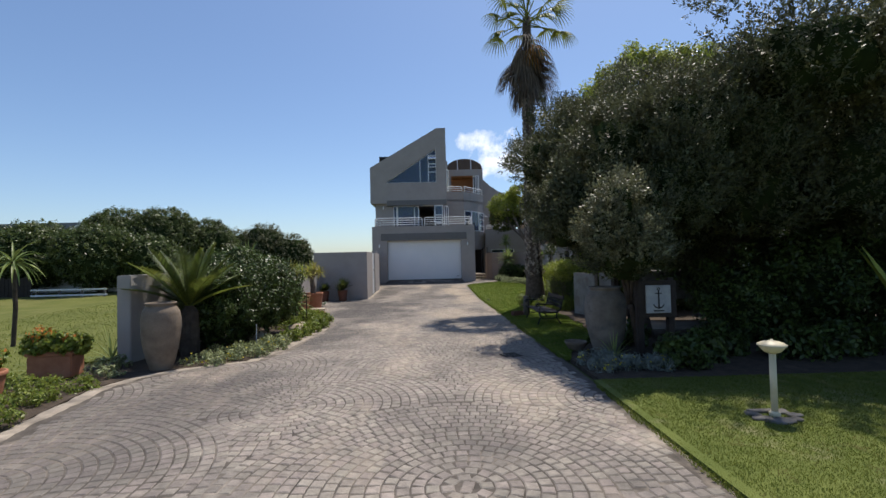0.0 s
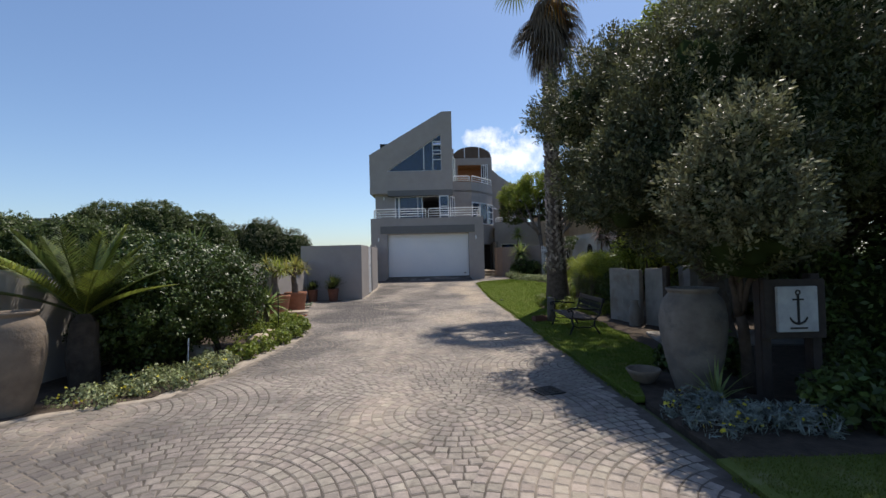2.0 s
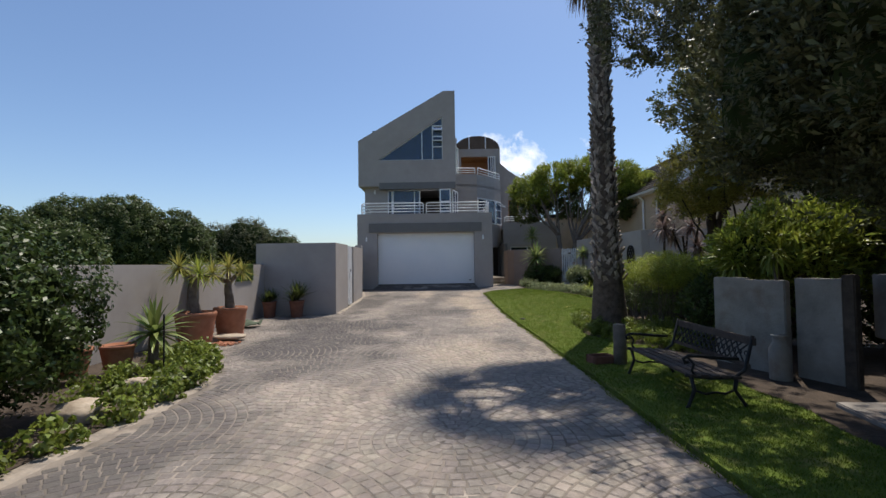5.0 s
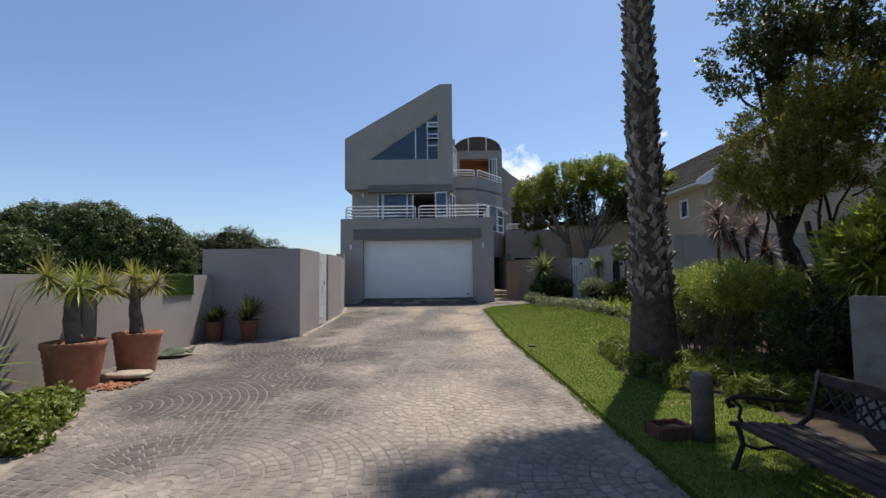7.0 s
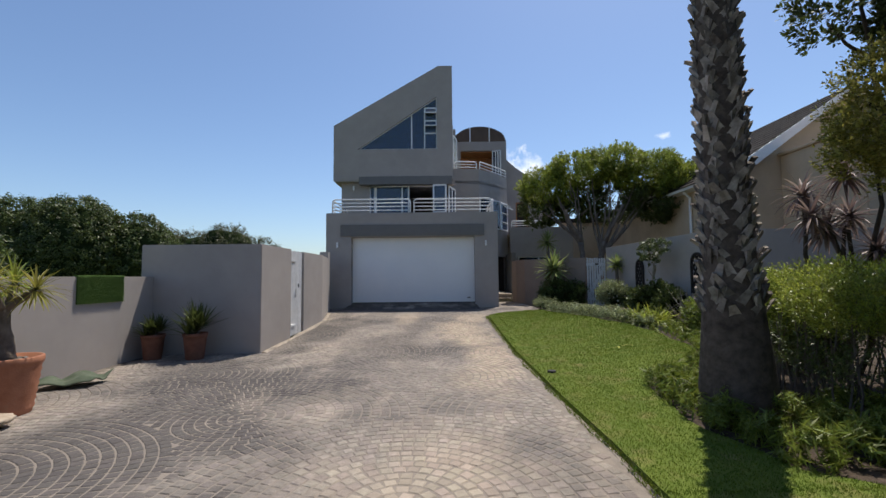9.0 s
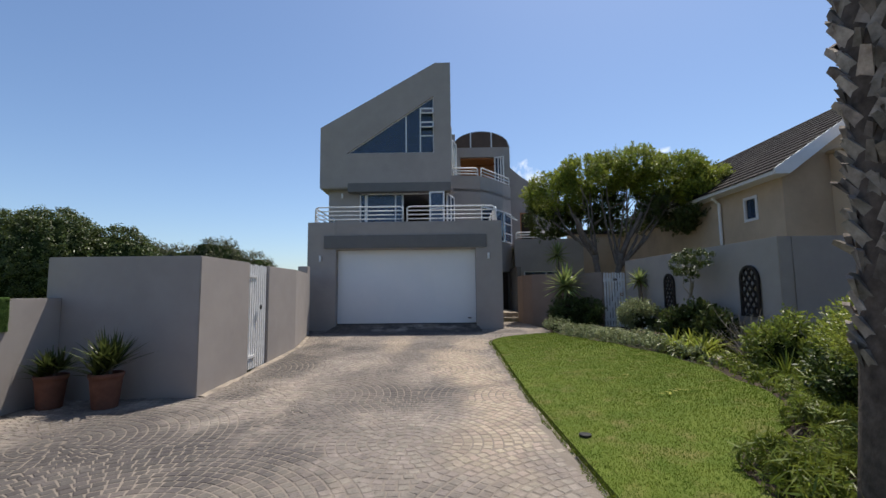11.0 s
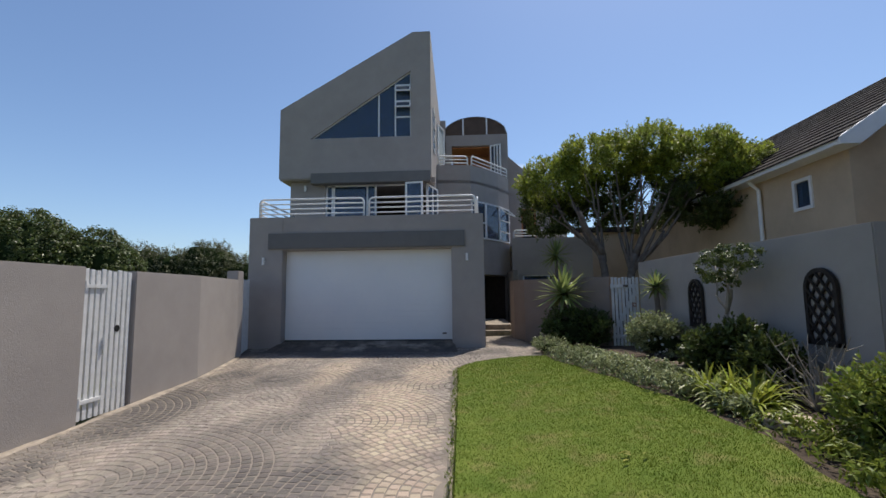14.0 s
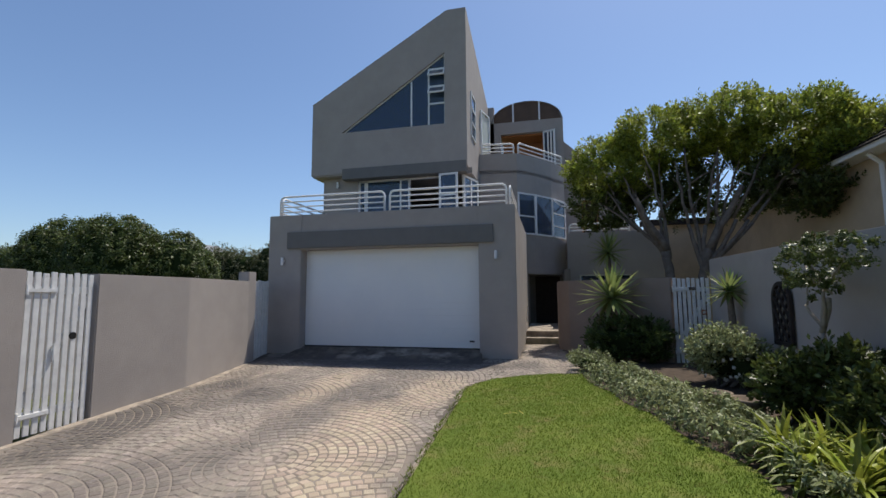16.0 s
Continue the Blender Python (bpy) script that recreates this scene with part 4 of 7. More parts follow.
part("arch_rim", rim, PAINT_DARK, house)
for x in (1.75, 2.75):
    part("mullion", Build().box(x - 0.03, 32.98, 8.33, x + 0.03, 33.02, 8.33 + 0.78 * math.sqrt(1 - ((x - 2.25) / 1.35) ** 2)), WHITE, house)
part("vault_roof", Build().prism([(x, z) for x, z in arch] + [(x, z - 0.05) for x, z in arch[::-1]], 33.0, 38.0), BROWN_GLASS, house, "bronze barrel-vault roof")
part("timber_lining", Build().box(1.25, 34.2, 5.75, 3.3, 34.3, 8.3).box(1.25, 33.2, 7.8, 3.3, 34.2, 7.86), ORANGE_WOOD, house, "orange timber lining in the open room")
window(house, (2.9, 32.96), (1, -0.5), [(0, 5.75), (0.3, 5.75), (0.3, 7.8), (0, 7.8)], [], label="open white folding door leaf")
window(house, (3.06, 32.9), (1, -0.6), [(0, 5.75), (0.25, 5.75), (0.25, 7.8), (0, 7.8)], [], label="open white folding door leaf")
window(house, (0.82, 30.6), (0.25, 1), [(0, 6.3), (0.75, 6.3), (0.75, 7.9), (0, 7.9)], [], label="glass wind screen beside the balcony", pane=CLEAR)
# lower wing with its small terrace
part("wall", Build().box(3.57, 31.8, 0.2, 6.6, 32.0, 2.0).box(3.57, 31.8, 2.28, 6.6, 32.0, 3.72).box(3.57, 31.8, 2.0, 3.95, 32.0, 2.28).box(5.6, 31.8, 2.0, 6.6, 32.0, 2.28), PAINT, house, "grey wall of the lower wing")
# near-black sheet stands in for the dark behind the slit window
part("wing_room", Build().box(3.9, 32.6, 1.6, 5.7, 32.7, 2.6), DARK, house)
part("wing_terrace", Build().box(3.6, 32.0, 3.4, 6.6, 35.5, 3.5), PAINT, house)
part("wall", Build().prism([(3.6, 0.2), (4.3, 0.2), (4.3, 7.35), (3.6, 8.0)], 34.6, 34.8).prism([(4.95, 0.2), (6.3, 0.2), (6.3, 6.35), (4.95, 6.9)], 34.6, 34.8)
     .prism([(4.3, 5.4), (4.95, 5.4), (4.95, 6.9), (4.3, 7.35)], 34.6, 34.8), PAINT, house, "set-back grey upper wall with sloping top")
# near-black sheet paints the doorway's darkness
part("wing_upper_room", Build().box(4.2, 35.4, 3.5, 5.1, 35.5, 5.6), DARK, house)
window(house, (4.3, 34.66), (1, 0), [(0.03, 3.55), (0.62, 3.55), (0.62, 5.37), (0.03, 5.37)], [], glass=False, label="brown framed doorway", mat=ORANGE_WOOD)
window(house, (3.95, 31.86), (1, 0), [(0.02, 2.02), (1.63, 2.02), (1.63, 2.27), (0.02, 2.27)], [((1.0, 2.02), (1.0, 2.27))], label="low horizontal slit window")
rail([(3.66, 31.9), (5.6, 31.9)], house, 3.7, 0.33, 3, r=0.03)
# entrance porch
# band plaster instead of wall plaster puts the porch's shade into the colour
part("porch_wall", Build().box(2.25, 32.4, 0.2, 3.6, 32.6, 2.4).box(3.4, 30.2, 0.2, 3.57, 32.4, 2.4), PAINT_DARK, house, "porch wall coloured darker to stand in for shade")
part("porch_ceiling", Build().slab([(2.02, 30.5), (2.55, 31.05), (3.1, 31.8), (3.57, 32.6), (2.02, 32.6)], 2.3, 2.36), PAINT, house)
part("front_door", Build().box(2.45, 32.33, 0.6, 3.3, 32.39, 2.25), DARKWOOD, house, "dark timber front door", bevel=0.01)
for i in range(2):
    part("step", Build().box(2.26, 28.5 + 0.34 * i, 0.1, 3.22, 32.3, 0.46 + 0.16 * i), KERB, house, "pale plastered entry step", bevel=0.015)
part("entry_handrail", Build().tube([(2.3, 28.45, 0.9), (2.33, 28.35, 1.25), (2.33, 28.35, 1.3)], 0.02, 8), WHITE, house)


# ---------- gates ----------
def slat_gate(label, w, h, slats, at, turn):
    g = thing("garden_gate", label, "gate", at, "white slatted garden gates", turn)
    sw = w / slats
    for i in range(slats):
        x = i * sw
        part("slat", Build().box(x + 0.006, -0.012, 0.0, x + sw - 0.02, 0.012, h - 0.01 * ((i * 7) % 3)), WHITE_WORN, g, bevel=0.004)
    for z in (0.22, h - 0.22):
        part("cross_rail", Build().box(0, 0.012, z - 0.045, w - 0.01, 0.045, z + 0.045), WHITE_WORN, g, bevel=0.005)
    ang = math.atan2(h - 0.62, w - 0.1)
    part("brace", Build().box(0, 0.014, -0.04, math.hypot(w - 0.1, h - 0.62), 0.042, 0.04, Matrix.Translation((0.05, 0, 0.31)) @ Matrix.Rotation(-ang, 4, 'Y')), WHITE_WORN, g, "diagonal timber brace", bevel=0.004)
    for z in (0.22, h - 0.22):
        part("hinge", Build().box(0.0, -0.03, z - 0.022, w * 0.42, -0.012, z + 0.022).tube([(0.0, -0.03, z - 0.05), (0.0, -0.03, z + 0.06)], 0.02, 8), WHITE_WORN, g, "painted strap hinge")
    part("latch", Build().tube([(w * 0.42, -0.03, h * 0.44), (w * 0.42, -0.03, h * 0.54)], 0.013, 8).box(w * 0.40, -0.03, h * 0.47, w * 0.46, -0.012, h * 0.5), WHITE_WORN, g)
    return g


g = slat_gate("white slatted timber gate with a round hand hole", 0.80, 1.86, 9, (-2.9, 19.845, 0.1), 90)
part("hand_hole", Build().tube([(0.56, -0.016, 1.08), (0.56, -0.010, 1.08)], 0.045, 16), BLACK, g, "round black hand hole")
slat_gate("white slatted timber gate beside the garage", 0.9, 1.75, 7, (-3.42, 24.47, 0.25), 99)
g = slat_gate("white slatted timber gate below the tree", 0.66, 1.6, 8, (5.2, 25.3, 0.34), 3)
part("name_plate", Build().box(0.27, -0.02, 1.36, 0.4, -0.012, 1.42), TIMBER, g, "small brown plate")
part("ring_handle", Build().tube([(0.52 + 0.04 * math.cos(a), -0.025, 0.95 + 0.04 * math.sin(a)) for a in [i * math.pi / 5 for i in range(11)]], 0.01, 6), TERRACOTTA, g)


# ---------- neighbour's house ----------
nb = thing("neighbour_house", "beige plastered house with dark tiled gable roof", "house")
NX, NY = 9.0, 23.1
part("wall", Build().box(NX, NY, -0.2, NX + 0.25, NY + 0.95, 4.3).box(NX, NY + 1.45, -0.2, NX + 0.25, 34, 4.3).box(NX, NY + 0.95, -0.2, NX + 0.25, NY + 1.45, 3.3).box(NX, NY + 0.95, 3.92, NX + 0.25, NY + 1.45, 4.3), BEIGE, nb, "beige plastered side wall")
part("wall", Build().prism([(NX + 0.25, -0.2), (15.8, -0.2), (15.8, 4.3), (12.2, 6.6), (NX + 0.25, 4.55)], NY, NY + 0.25), BEIGE, nb, "beige plastered gable")
part("wall", Build().box(10.2, 20.5, -0.2, 17, NY, 4.75), BEIGE, nb, "beige flat-topped annex", bevel=0.02)
part("coping", Build().box(10.12, 20.42, 4.75, 17, NY, 4.83), BEIGE, nb, bevel=0.02)
win = part("window", Build().box(NX - 0.03, NY + 0.93, 3.27, NX + 0.02, NY + 1.0, 3.95).box(NX - 0.03, NY + 1.41, 3.27, NX + 0.02, NY + 1.48, 3.95).box(NX - 0.03, NY + 1.0, 3.27, NX + 0.02, NY + 1.41, 3.34).box(NX - 0.03, NY + 1.0, 3.88, NX + 0.02, NY + 1.41, 3.95), WHITE, nb, "small white framed window")
gp = part("pane", Build().box(NX + 0.05, NY + 0.96, 3.3, NX + 0.06, NY + 1.44, 3.92), GLASS, win)
# near-black sheet for the dark behind the neighbour's window
part("room", Build().box(NX + 0.6, NY + 0.4, 3.0, NX + 0.65, NY + 2.0, 4.2), DARK, nb)
part("fascia", Build().box(NX - 0.42, NY - 0.3, 4.2, NX - 0.34, 34, 4.33), WHITE, nb, "white gutter and fascia", bevel=0.01)
part("soffit", Build().box(NX - 0.36, NY - 0.25, 4.2, NX + 0.0, 34, 4.24), WHITE, nb)
sl = 0.68
zt = lambda x: 4.32 + (x - (NX - 0.4)) * sl
part("bargeboard", Build().prism([(NX - 0.4, 4.2), (NX - 0.05, 4.2), (12.2, zt(12.2) - 0.15), (12.2, zt(12.2)), (NX - 0.4, 4.34)], NY - 0.34, NY - 0.26), WHITE, nb, "white bargeboard")
part("downpipe", Build().tube([(NX - 0.3, 25.6, 4.2), (NX - 0.08, 25.6, 4.0), (NX - 0.08, 25.6, 0.2)], 0.045, 10), WHITE, nb, "white downpipe")
roof = part("roof", Build().add([(NX - 0.42, NY - 0.3, 4.3), (12.2, NY - 0.3, zt(12.2) - 0.04), (12.2, 34, zt(12.2) - 0.04), (NX - 0.42, 34, 4.3), (16.5, NY - 0.3, 4.3), (16.5, 34, 4.3)], [(0, 1, 2, 3), (1, 4, 5, 2)]), ROOF_TILE, nb, "dark tiled gable roof")
b = Build()
for i in range(15):
    x0 = NX - 0.45 + i * 0.245
    for k in range(34):
        y0 = NY - 0.3 + k * 0.32
        v = [(x0, y0, zt(x0) + 0.035), (x0, y0 + 0.3, zt(x0) + 0.035), (x0 + 0.27, y0 + 0.3, zt(x0 + 0.27) + 0.0), (x0 + 0.27, y0, zt(x0 + 0.27) + 0.0)]
        w = [(p[0], p[1], p[2] - 0.035) for p in v]
        b.add(v + w, [(0, 3, 2, 1), (0, 1, 5, 4), (1, 2, 6, 5), (3, 0, 4, 7)])
part("roof_tiles", b, ROOF_TILE, roof, kind="stuff")

part("wall", Build().box(6.4, 33.5, 0, 9.0, 33.7, 4.1), BEIGE, nb, "beige rear wall")
part("roof_edge", Build().box(6.3, 33.3, 4.1, 9.0, 33.8, 4.3), ROOF_TILE, nb)

# far house behind the hedge on the other side
fh = thing("far_house", "white gabled house far behind the hedge", "house", (-4.6, 6.5, 0.3))
part("wall", Build().prism([(-38.5, 0), (-31.5, 0), (-31.5, 5.5), (-35, 7.4), (-38.5, 5.5)], 46.2, 46.5), WHITE, fh)
for sgn in (-1, 1):
    part("bargeboard", Build().prism([(-35, 7.95), (-35 + sgn * 3.9, 5.7), (-35 + sgn * 3.9, 5.35), (-35, 7.55)], 46.0, 46.1), WHITE, fh)
part("roof", Build().add([(-35, 46, 7.85), (-35, 60, 7.85), (-38.9, 60, 5.6), (-38.9, 46, 5.6), (-31.1, 60, 5.6), (-31.1, 46, 5.6)], [(0, 1, 2, 3), (0, 5, 4, 1)]), ROOF_GREY, fh)
part("wing_roof", Build().prism([(-60, 4.5), (-36, 4.5), (-37, 6.9), (-60, 6.9)], 47, 52), ROOF_GREY, fh)
part("wing_wall", Build().box(-60, 48, 0, -36.5, 51, 4.5), WHITE, fh)
sh = thing("white_outbuilding", "low white outbuilding beyond the lawn under trees", "building")
part("wall", Build().box(-26, 24.5, 0, -17.5, 24.8, 1.55), WHITE_WORN, sh)
part("roof", Build().prism([(-26.3, 1.55), (-17.2, 1.55), (-17.6, 1.75), (-26, 1.75)], 24.2, 27), ROOF_GREY, sh)
fence = thing("lawn_fence", "low white rail fence at the end of the lawn", "fence")
for i in range(4):
    part("post", Build().box(-19.6 + i * 1.1, 21.9, 0, -19.52 + i * 1.1, 21.98, 0.62), DULL_GREY, fence)
for z in (0.25, 0.52):
    part("fence_rail", Build().box(-19.8, 21.86, z, -16.1, 21.9, z + 0.08), WHITE_WORN, fence, bevel=0.006)
dark_fence = thing("timber_fence", "dark stained timber board fence under the trees", "fence")
for i in range(40):
    part("board", Build().box(-27.8 + i * 0.19, 22.4, 0, -27.63 + i * 0.19, 22.43, 1.15 + 0.03 * (i % 3)), DARKWOOD, dark_fence)
part("rail", Build().box(-27.8, 22.43, 0.8, -20.2, 22.48, 0.88), DARKWOOD, dark_fence)


# ---------- trees ----------
def tree(name, label, base, trunk_r, forks, crown, bark, seed):
    """forks: list of lists of (point, radius) from the base up; crown: list of (part name, blobs, count, length, width, material, extra)."""
    t = thing(name, label, "tree", base)
    rnd = random.Random(seed)
    for i, (pts, r0, r1) in enumerate(forks):
        b = Build()
        for a, c, k in zip(pts[:-1], pts[1:], range(len(pts))):
            ra = r0 + (r1 - r0) * k / (len(pts) - 1)
            rb = r0 + (r1 - r0) * (k + 1) / (len(pts) - 1)
            la, lc = Vector(a) - Vector(base), Vector(c) - Vector(base)
            branch(b, la, lc, ra, rb, rnd, 0.22)
        part("trunk" if i == 0 else "limb", b, bark, t, smooth=True)
    for nm, blobs, count, ln, wd, mat, kw in crown:
        local = [(x - base[0], y - base[1], z - base[2], a, b2, c) for x, y, z, a, b2, c in blobs]
        if "leaves" in kw:
            low = kw.get("flat_bottom")
            sprigged(nm, local, count, kw["leaves"], seed + len(nm), mat, t, length=ln, width=wd, shoot=kw.get("shoot", 0.3), cut=kw.get("cut", -0.12), flat_bottom=None if low is None else low - base[2])
        else:
            leafy(nm, local, count, ln, wd, seed + len(nm), mat, t, **kw)
    return t


def crown_shade_core(t, blobs, share, seed):
    """Solid near-black lumps that stand in for the shade inside a crown."""
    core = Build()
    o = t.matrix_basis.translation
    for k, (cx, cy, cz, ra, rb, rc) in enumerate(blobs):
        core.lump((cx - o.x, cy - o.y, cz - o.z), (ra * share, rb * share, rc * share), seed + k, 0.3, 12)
    part("crown_shade_core", core, CROWN_SHADE, t, "solid near-black core standing in for the shade inside the crown", smooth=True)


def limbs(base, tips, seed, r=0.05, fork=0.4):
    """Limbs from one fork towards many tips, each with side twigs."""
    rnd = random.Random(seed)
    out = []
    for tip in tips:
        mid = Vector(base).lerp(Vector(tip), fork) + Vector((rnd.uniform(-.15, .15), rnd.uniform(-.15, .15), rnd.uniform(-.1, .1)))
        out.append(([base, tuple(mid), tip], r, r * 0.3))
        for k in range(2):
            s = Vector(base).lerp(Vector(tip), rnd.uniform(0.45, 0.8))
            out.append(([tuple(s), tuple(s + Vector((rnd.uniform(-.6, .6), rnd.uniform(-.6, .6), rnd.uniform(0.2, .6))) * min(1, r * 12))], r * 0.45, r * 0.15))
    return out


# dark coastal tree over the jar and the sign
b0 = (3.9, 8.2, 0.0)
low_blobs = [(3.2, 8.4, 2.8, 1.12, 1.35, 1.5), (2.8, 7.1, 2.25, 0.85, 0.85, 0.95), (3.2, 7.2, 3.15, 1.0, 1.0, 1.0), (4.2, 8.6, 3.8, 1.4, 1.5, 1.35), (2.85, 8.75, 3.65, 0.8, 0.9, 0.9),
             (3.95, 6.65, 3.35, 0.9, 0.85, 0.95), (3.6, 6.4, 2.5, 0.75, 0.65, 0.85), (4.9, 6.75, 3.5, 1.0, 0.8, 1.1), (2.5, 9.1, 2.5, 0.55, 0.6, 0.75),
             (2.85, 6.05, 1.55, 0.5, 0.4, 0.35), (2.6, 5.95, 1.4, 0.42, 0.32, 0.3), (2.4, 8.0, 2.4, 0.55, 0.7, 0.65), (2.3, 7.2, 2.15, 0.45, 0.6, 0.6), (2.2, 7.8, 2.6, 0.5, 0.7, 0.5), (2.15, 8.65, 3.4, 0.55, 0.65, 0.5), (2.15, 7.1, 2.0, 0.38, 0.5, 0.45), (4.7, 9.6, 2.4, 1.2, 1.0, 1.05), (4.6, 9.1, 1.75, 0.85, 0.5, 0.6), (5.4, 9.0, 1.8, 0.8, 0.5, 0.65)]
# several clumps lie above the view, added to shade the lawn and bench
high_blobs = [(4.7, 12.6, 5.4, 1.3, 1.4, 0.7), (3.85, 12.2, 4.95, 0.9, 1.3, 0.75), (3.5, 10.6, 4.2, 0.85, 1.2, 0.8), (2.7, 11.2, 4.1, 0.65, 0.8, 0.5), (4.7, 6.3, 5.6, 1.0, 0.6, 0.45), (3.8, 13.7, 5.95, 0.75, 0.8, 0.5)]
t = tree("coastal_tree", "dense dark olive-leaved tree leaning over the driveway", b0, 0.2,
     [([b0, (3.7, 8.1, 1.0), (3.4, 8.2, 2.2), (3.1, 8.3, 3.6)], 0.17, 0.07)] + limbs((3.7, 8.1, 1.0), [(2.4, 7.3, 2.4), (2.6, 8.8, 3.2), (4.4, 8.6, 4.2), (4.4, 12.4, 5.2), (3.4, 7.2, 2.8), (4.8, 7.4, 3.0), (3.7, 6.7, 3.2)], 3, 0.09),
     [("crown", low_blobs, 14000, 0.05, 0.02, LEAF_OLIVE, dict(leaves=22, flat_bottom=1.12, cut=-0.28)),
      ("upper_crown", high_blobs, 2200, 0.055, 0.022, LEAF_OLIVE, dict(leaves=24, cut=-0.1))], BARK_DARK, 11)
crown_shade_core(t, low_blobs, 0.62, 900)
b0 = (3.1, 6.55, 0.0)
silver_blobs = [(2.34, 5.75, 1.85, 0.3, 0.34, 0.42), (2.42, 5.6, 2.2, 0.2, 0.24, 0.3), (2.5, 5.65, 1.8, 0.32, 0.34, 0.34), (2.62, 5.75, 1.5, 0.36, 0.36, 0.28), (2.95, 6.0, 2.2, 0.32, 0.3, 0.4)]
t = tree("silver_shrub_tree", "small shrubby tree with silver-tinged leaves above the sign", b0, 0.07,
     [([b0, (2.85, 6.35, 0.8), (2.55, 6.0, 1.7)], 0.06, 0.03)] + limbs((2.85, 6.35, 0.8), [(2.3, 5.6, 1.9), (2.7, 5.8, 1.9), (2.4, 5.7, 2.2)], 5, 0.03),
     [("crown", silver_blobs, 1050, 0.045, 0.019, LEAF_SILVER, dict(leaves=22, flat_bottom=1.25, cut=-0.35, shoot=0.24))], BARK_DARK, 21)
crown_shade_core(t, silver_blobs, 0.68, 930)
b0 = (6.2, 9.2, 0.0)
# last two clumps are added overhead to shade the front lawn
shade_blobs = [(5.9, 8.0, 3.7, 1.8, 1.6, 1.75), (7.9, 8.6, 3.9, 2.0, 1.8, 2.3), (5.3, 7.2, 2.6, 1.1, 0.9, 1.0), (7.2, 7.0, 2.8, 1.5, 1.0, 1.2), (5.6, 6.3, 4.3, 1.3, 0.9, 0.8), (8.0, 5.9, 4.7, 1.5, 1.2, 0.9)]
t = tree("coastal_tree", "tall dark olive-leaved tree in the shaded bed", b0, 0.2,
     [([b0, (6.1, 9.0, 1.4), (6.0, 8.8, 3.0), (6.0, 8.5, 4.5)], 0.2, 0.07)] + limbs((6.1, 9.0, 1.4), [(5.0, 8.2, 3.4), (7.2, 8.5, 3.6), (6.8, 7.6, 4.0), (5.4, 9.6, 4.5)], 7, 0.1),
     [("crown", shade_blobs, 6500, 0.07, 0.028, LEAF_OLIVE, dict(leaves=20, flat_bottom=1.35, shoot=0.38, cut=-0.28)),
      # brighter leaf colour stands in for sun on these high clumps
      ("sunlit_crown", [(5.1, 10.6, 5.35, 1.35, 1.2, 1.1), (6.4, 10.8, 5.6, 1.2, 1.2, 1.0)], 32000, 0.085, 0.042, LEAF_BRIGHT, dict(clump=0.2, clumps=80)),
      # deep green underbrush added to keep the space under the trees dark
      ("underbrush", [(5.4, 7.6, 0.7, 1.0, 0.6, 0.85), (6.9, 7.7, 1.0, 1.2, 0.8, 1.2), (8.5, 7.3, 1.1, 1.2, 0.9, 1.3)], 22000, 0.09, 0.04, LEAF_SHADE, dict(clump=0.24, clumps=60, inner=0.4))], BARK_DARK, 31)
crown_shade_core(t, shade_blobs + [(5.5, 7.8, 0.7, 1.0, 0.6, 0.85), (7.0, 7.9, 1.0, 1.2, 0.8, 1.2)], 0.64, 950)
b0 = (10.5, 8.0, 0.0)
tree("coastal_tree", "tall shaded tree at the edge of the garden", b0, 0.2,
     [([b0, (10.3, 8.0, 2.0), (10, 7.8, 4.5)], 0.2, 0.08)] + limbs((10.3, 8.0, 2.0), [(9, 7.5, 4), (11.5, 8, 5), (10, 6.5, 4.5)], 8, 0.1),
     [("crown", [(9.8, 7.6, 4.3, 2.0, 2.0, 2.6), (11.5, 6.0, 3.5, 1.8, 2.0, 3.2)], 34000, 0.15, 0.06, LEAF_OLIVE, dict(clump=0.2, clumps=60, inner=0.3)),
      # more deep green fill, added to darken the background of the bed
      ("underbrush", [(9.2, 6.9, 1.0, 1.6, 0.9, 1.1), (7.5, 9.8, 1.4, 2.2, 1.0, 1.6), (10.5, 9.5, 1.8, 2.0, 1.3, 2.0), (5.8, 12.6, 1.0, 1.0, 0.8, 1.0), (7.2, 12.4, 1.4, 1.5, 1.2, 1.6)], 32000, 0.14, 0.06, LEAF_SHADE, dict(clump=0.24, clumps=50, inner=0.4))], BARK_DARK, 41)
# lighter trees behind the hedge
b0 = (5.96, 15.58, 0.05)
tree("garden_tree", "spreading green tree with open branches behind the hedge", b0, 0.16,
     [([b0, (5.9, 15.5, 1.5), (5.82, 15.45, 3.3), (5.95, 15.5, 4.9)], 0.13, 0.04)] + limbs((5.9, 15.5, 1.9), [(5.26, 15.24, 4.47), (5.61, 15.03, 5.23), (6.85, 14.89, 5.09), (6.09, 14.76, 5.85), (7.54, 15.17, 5.71)], 9, 0.06),
     [("crown", [(5.3, 15.24, 4.6, 0.62, 0.69, 0.69), (6.02, 15.17, 5.55, 1.0, 0.97, 0.8), (6.9, 15.1, 5.4, 0.9, 0.9, 0.8), (6.16, 15.03, 4.4, 0.85, 0.76, 0.65)], 2300, 0.07, 0.034, LEAF_MILK, dict(leaves=18, shoot=0.26, cut=0.0))], BARK_DARK, 51)
b0 = (5.47, 14.41, 0.05)
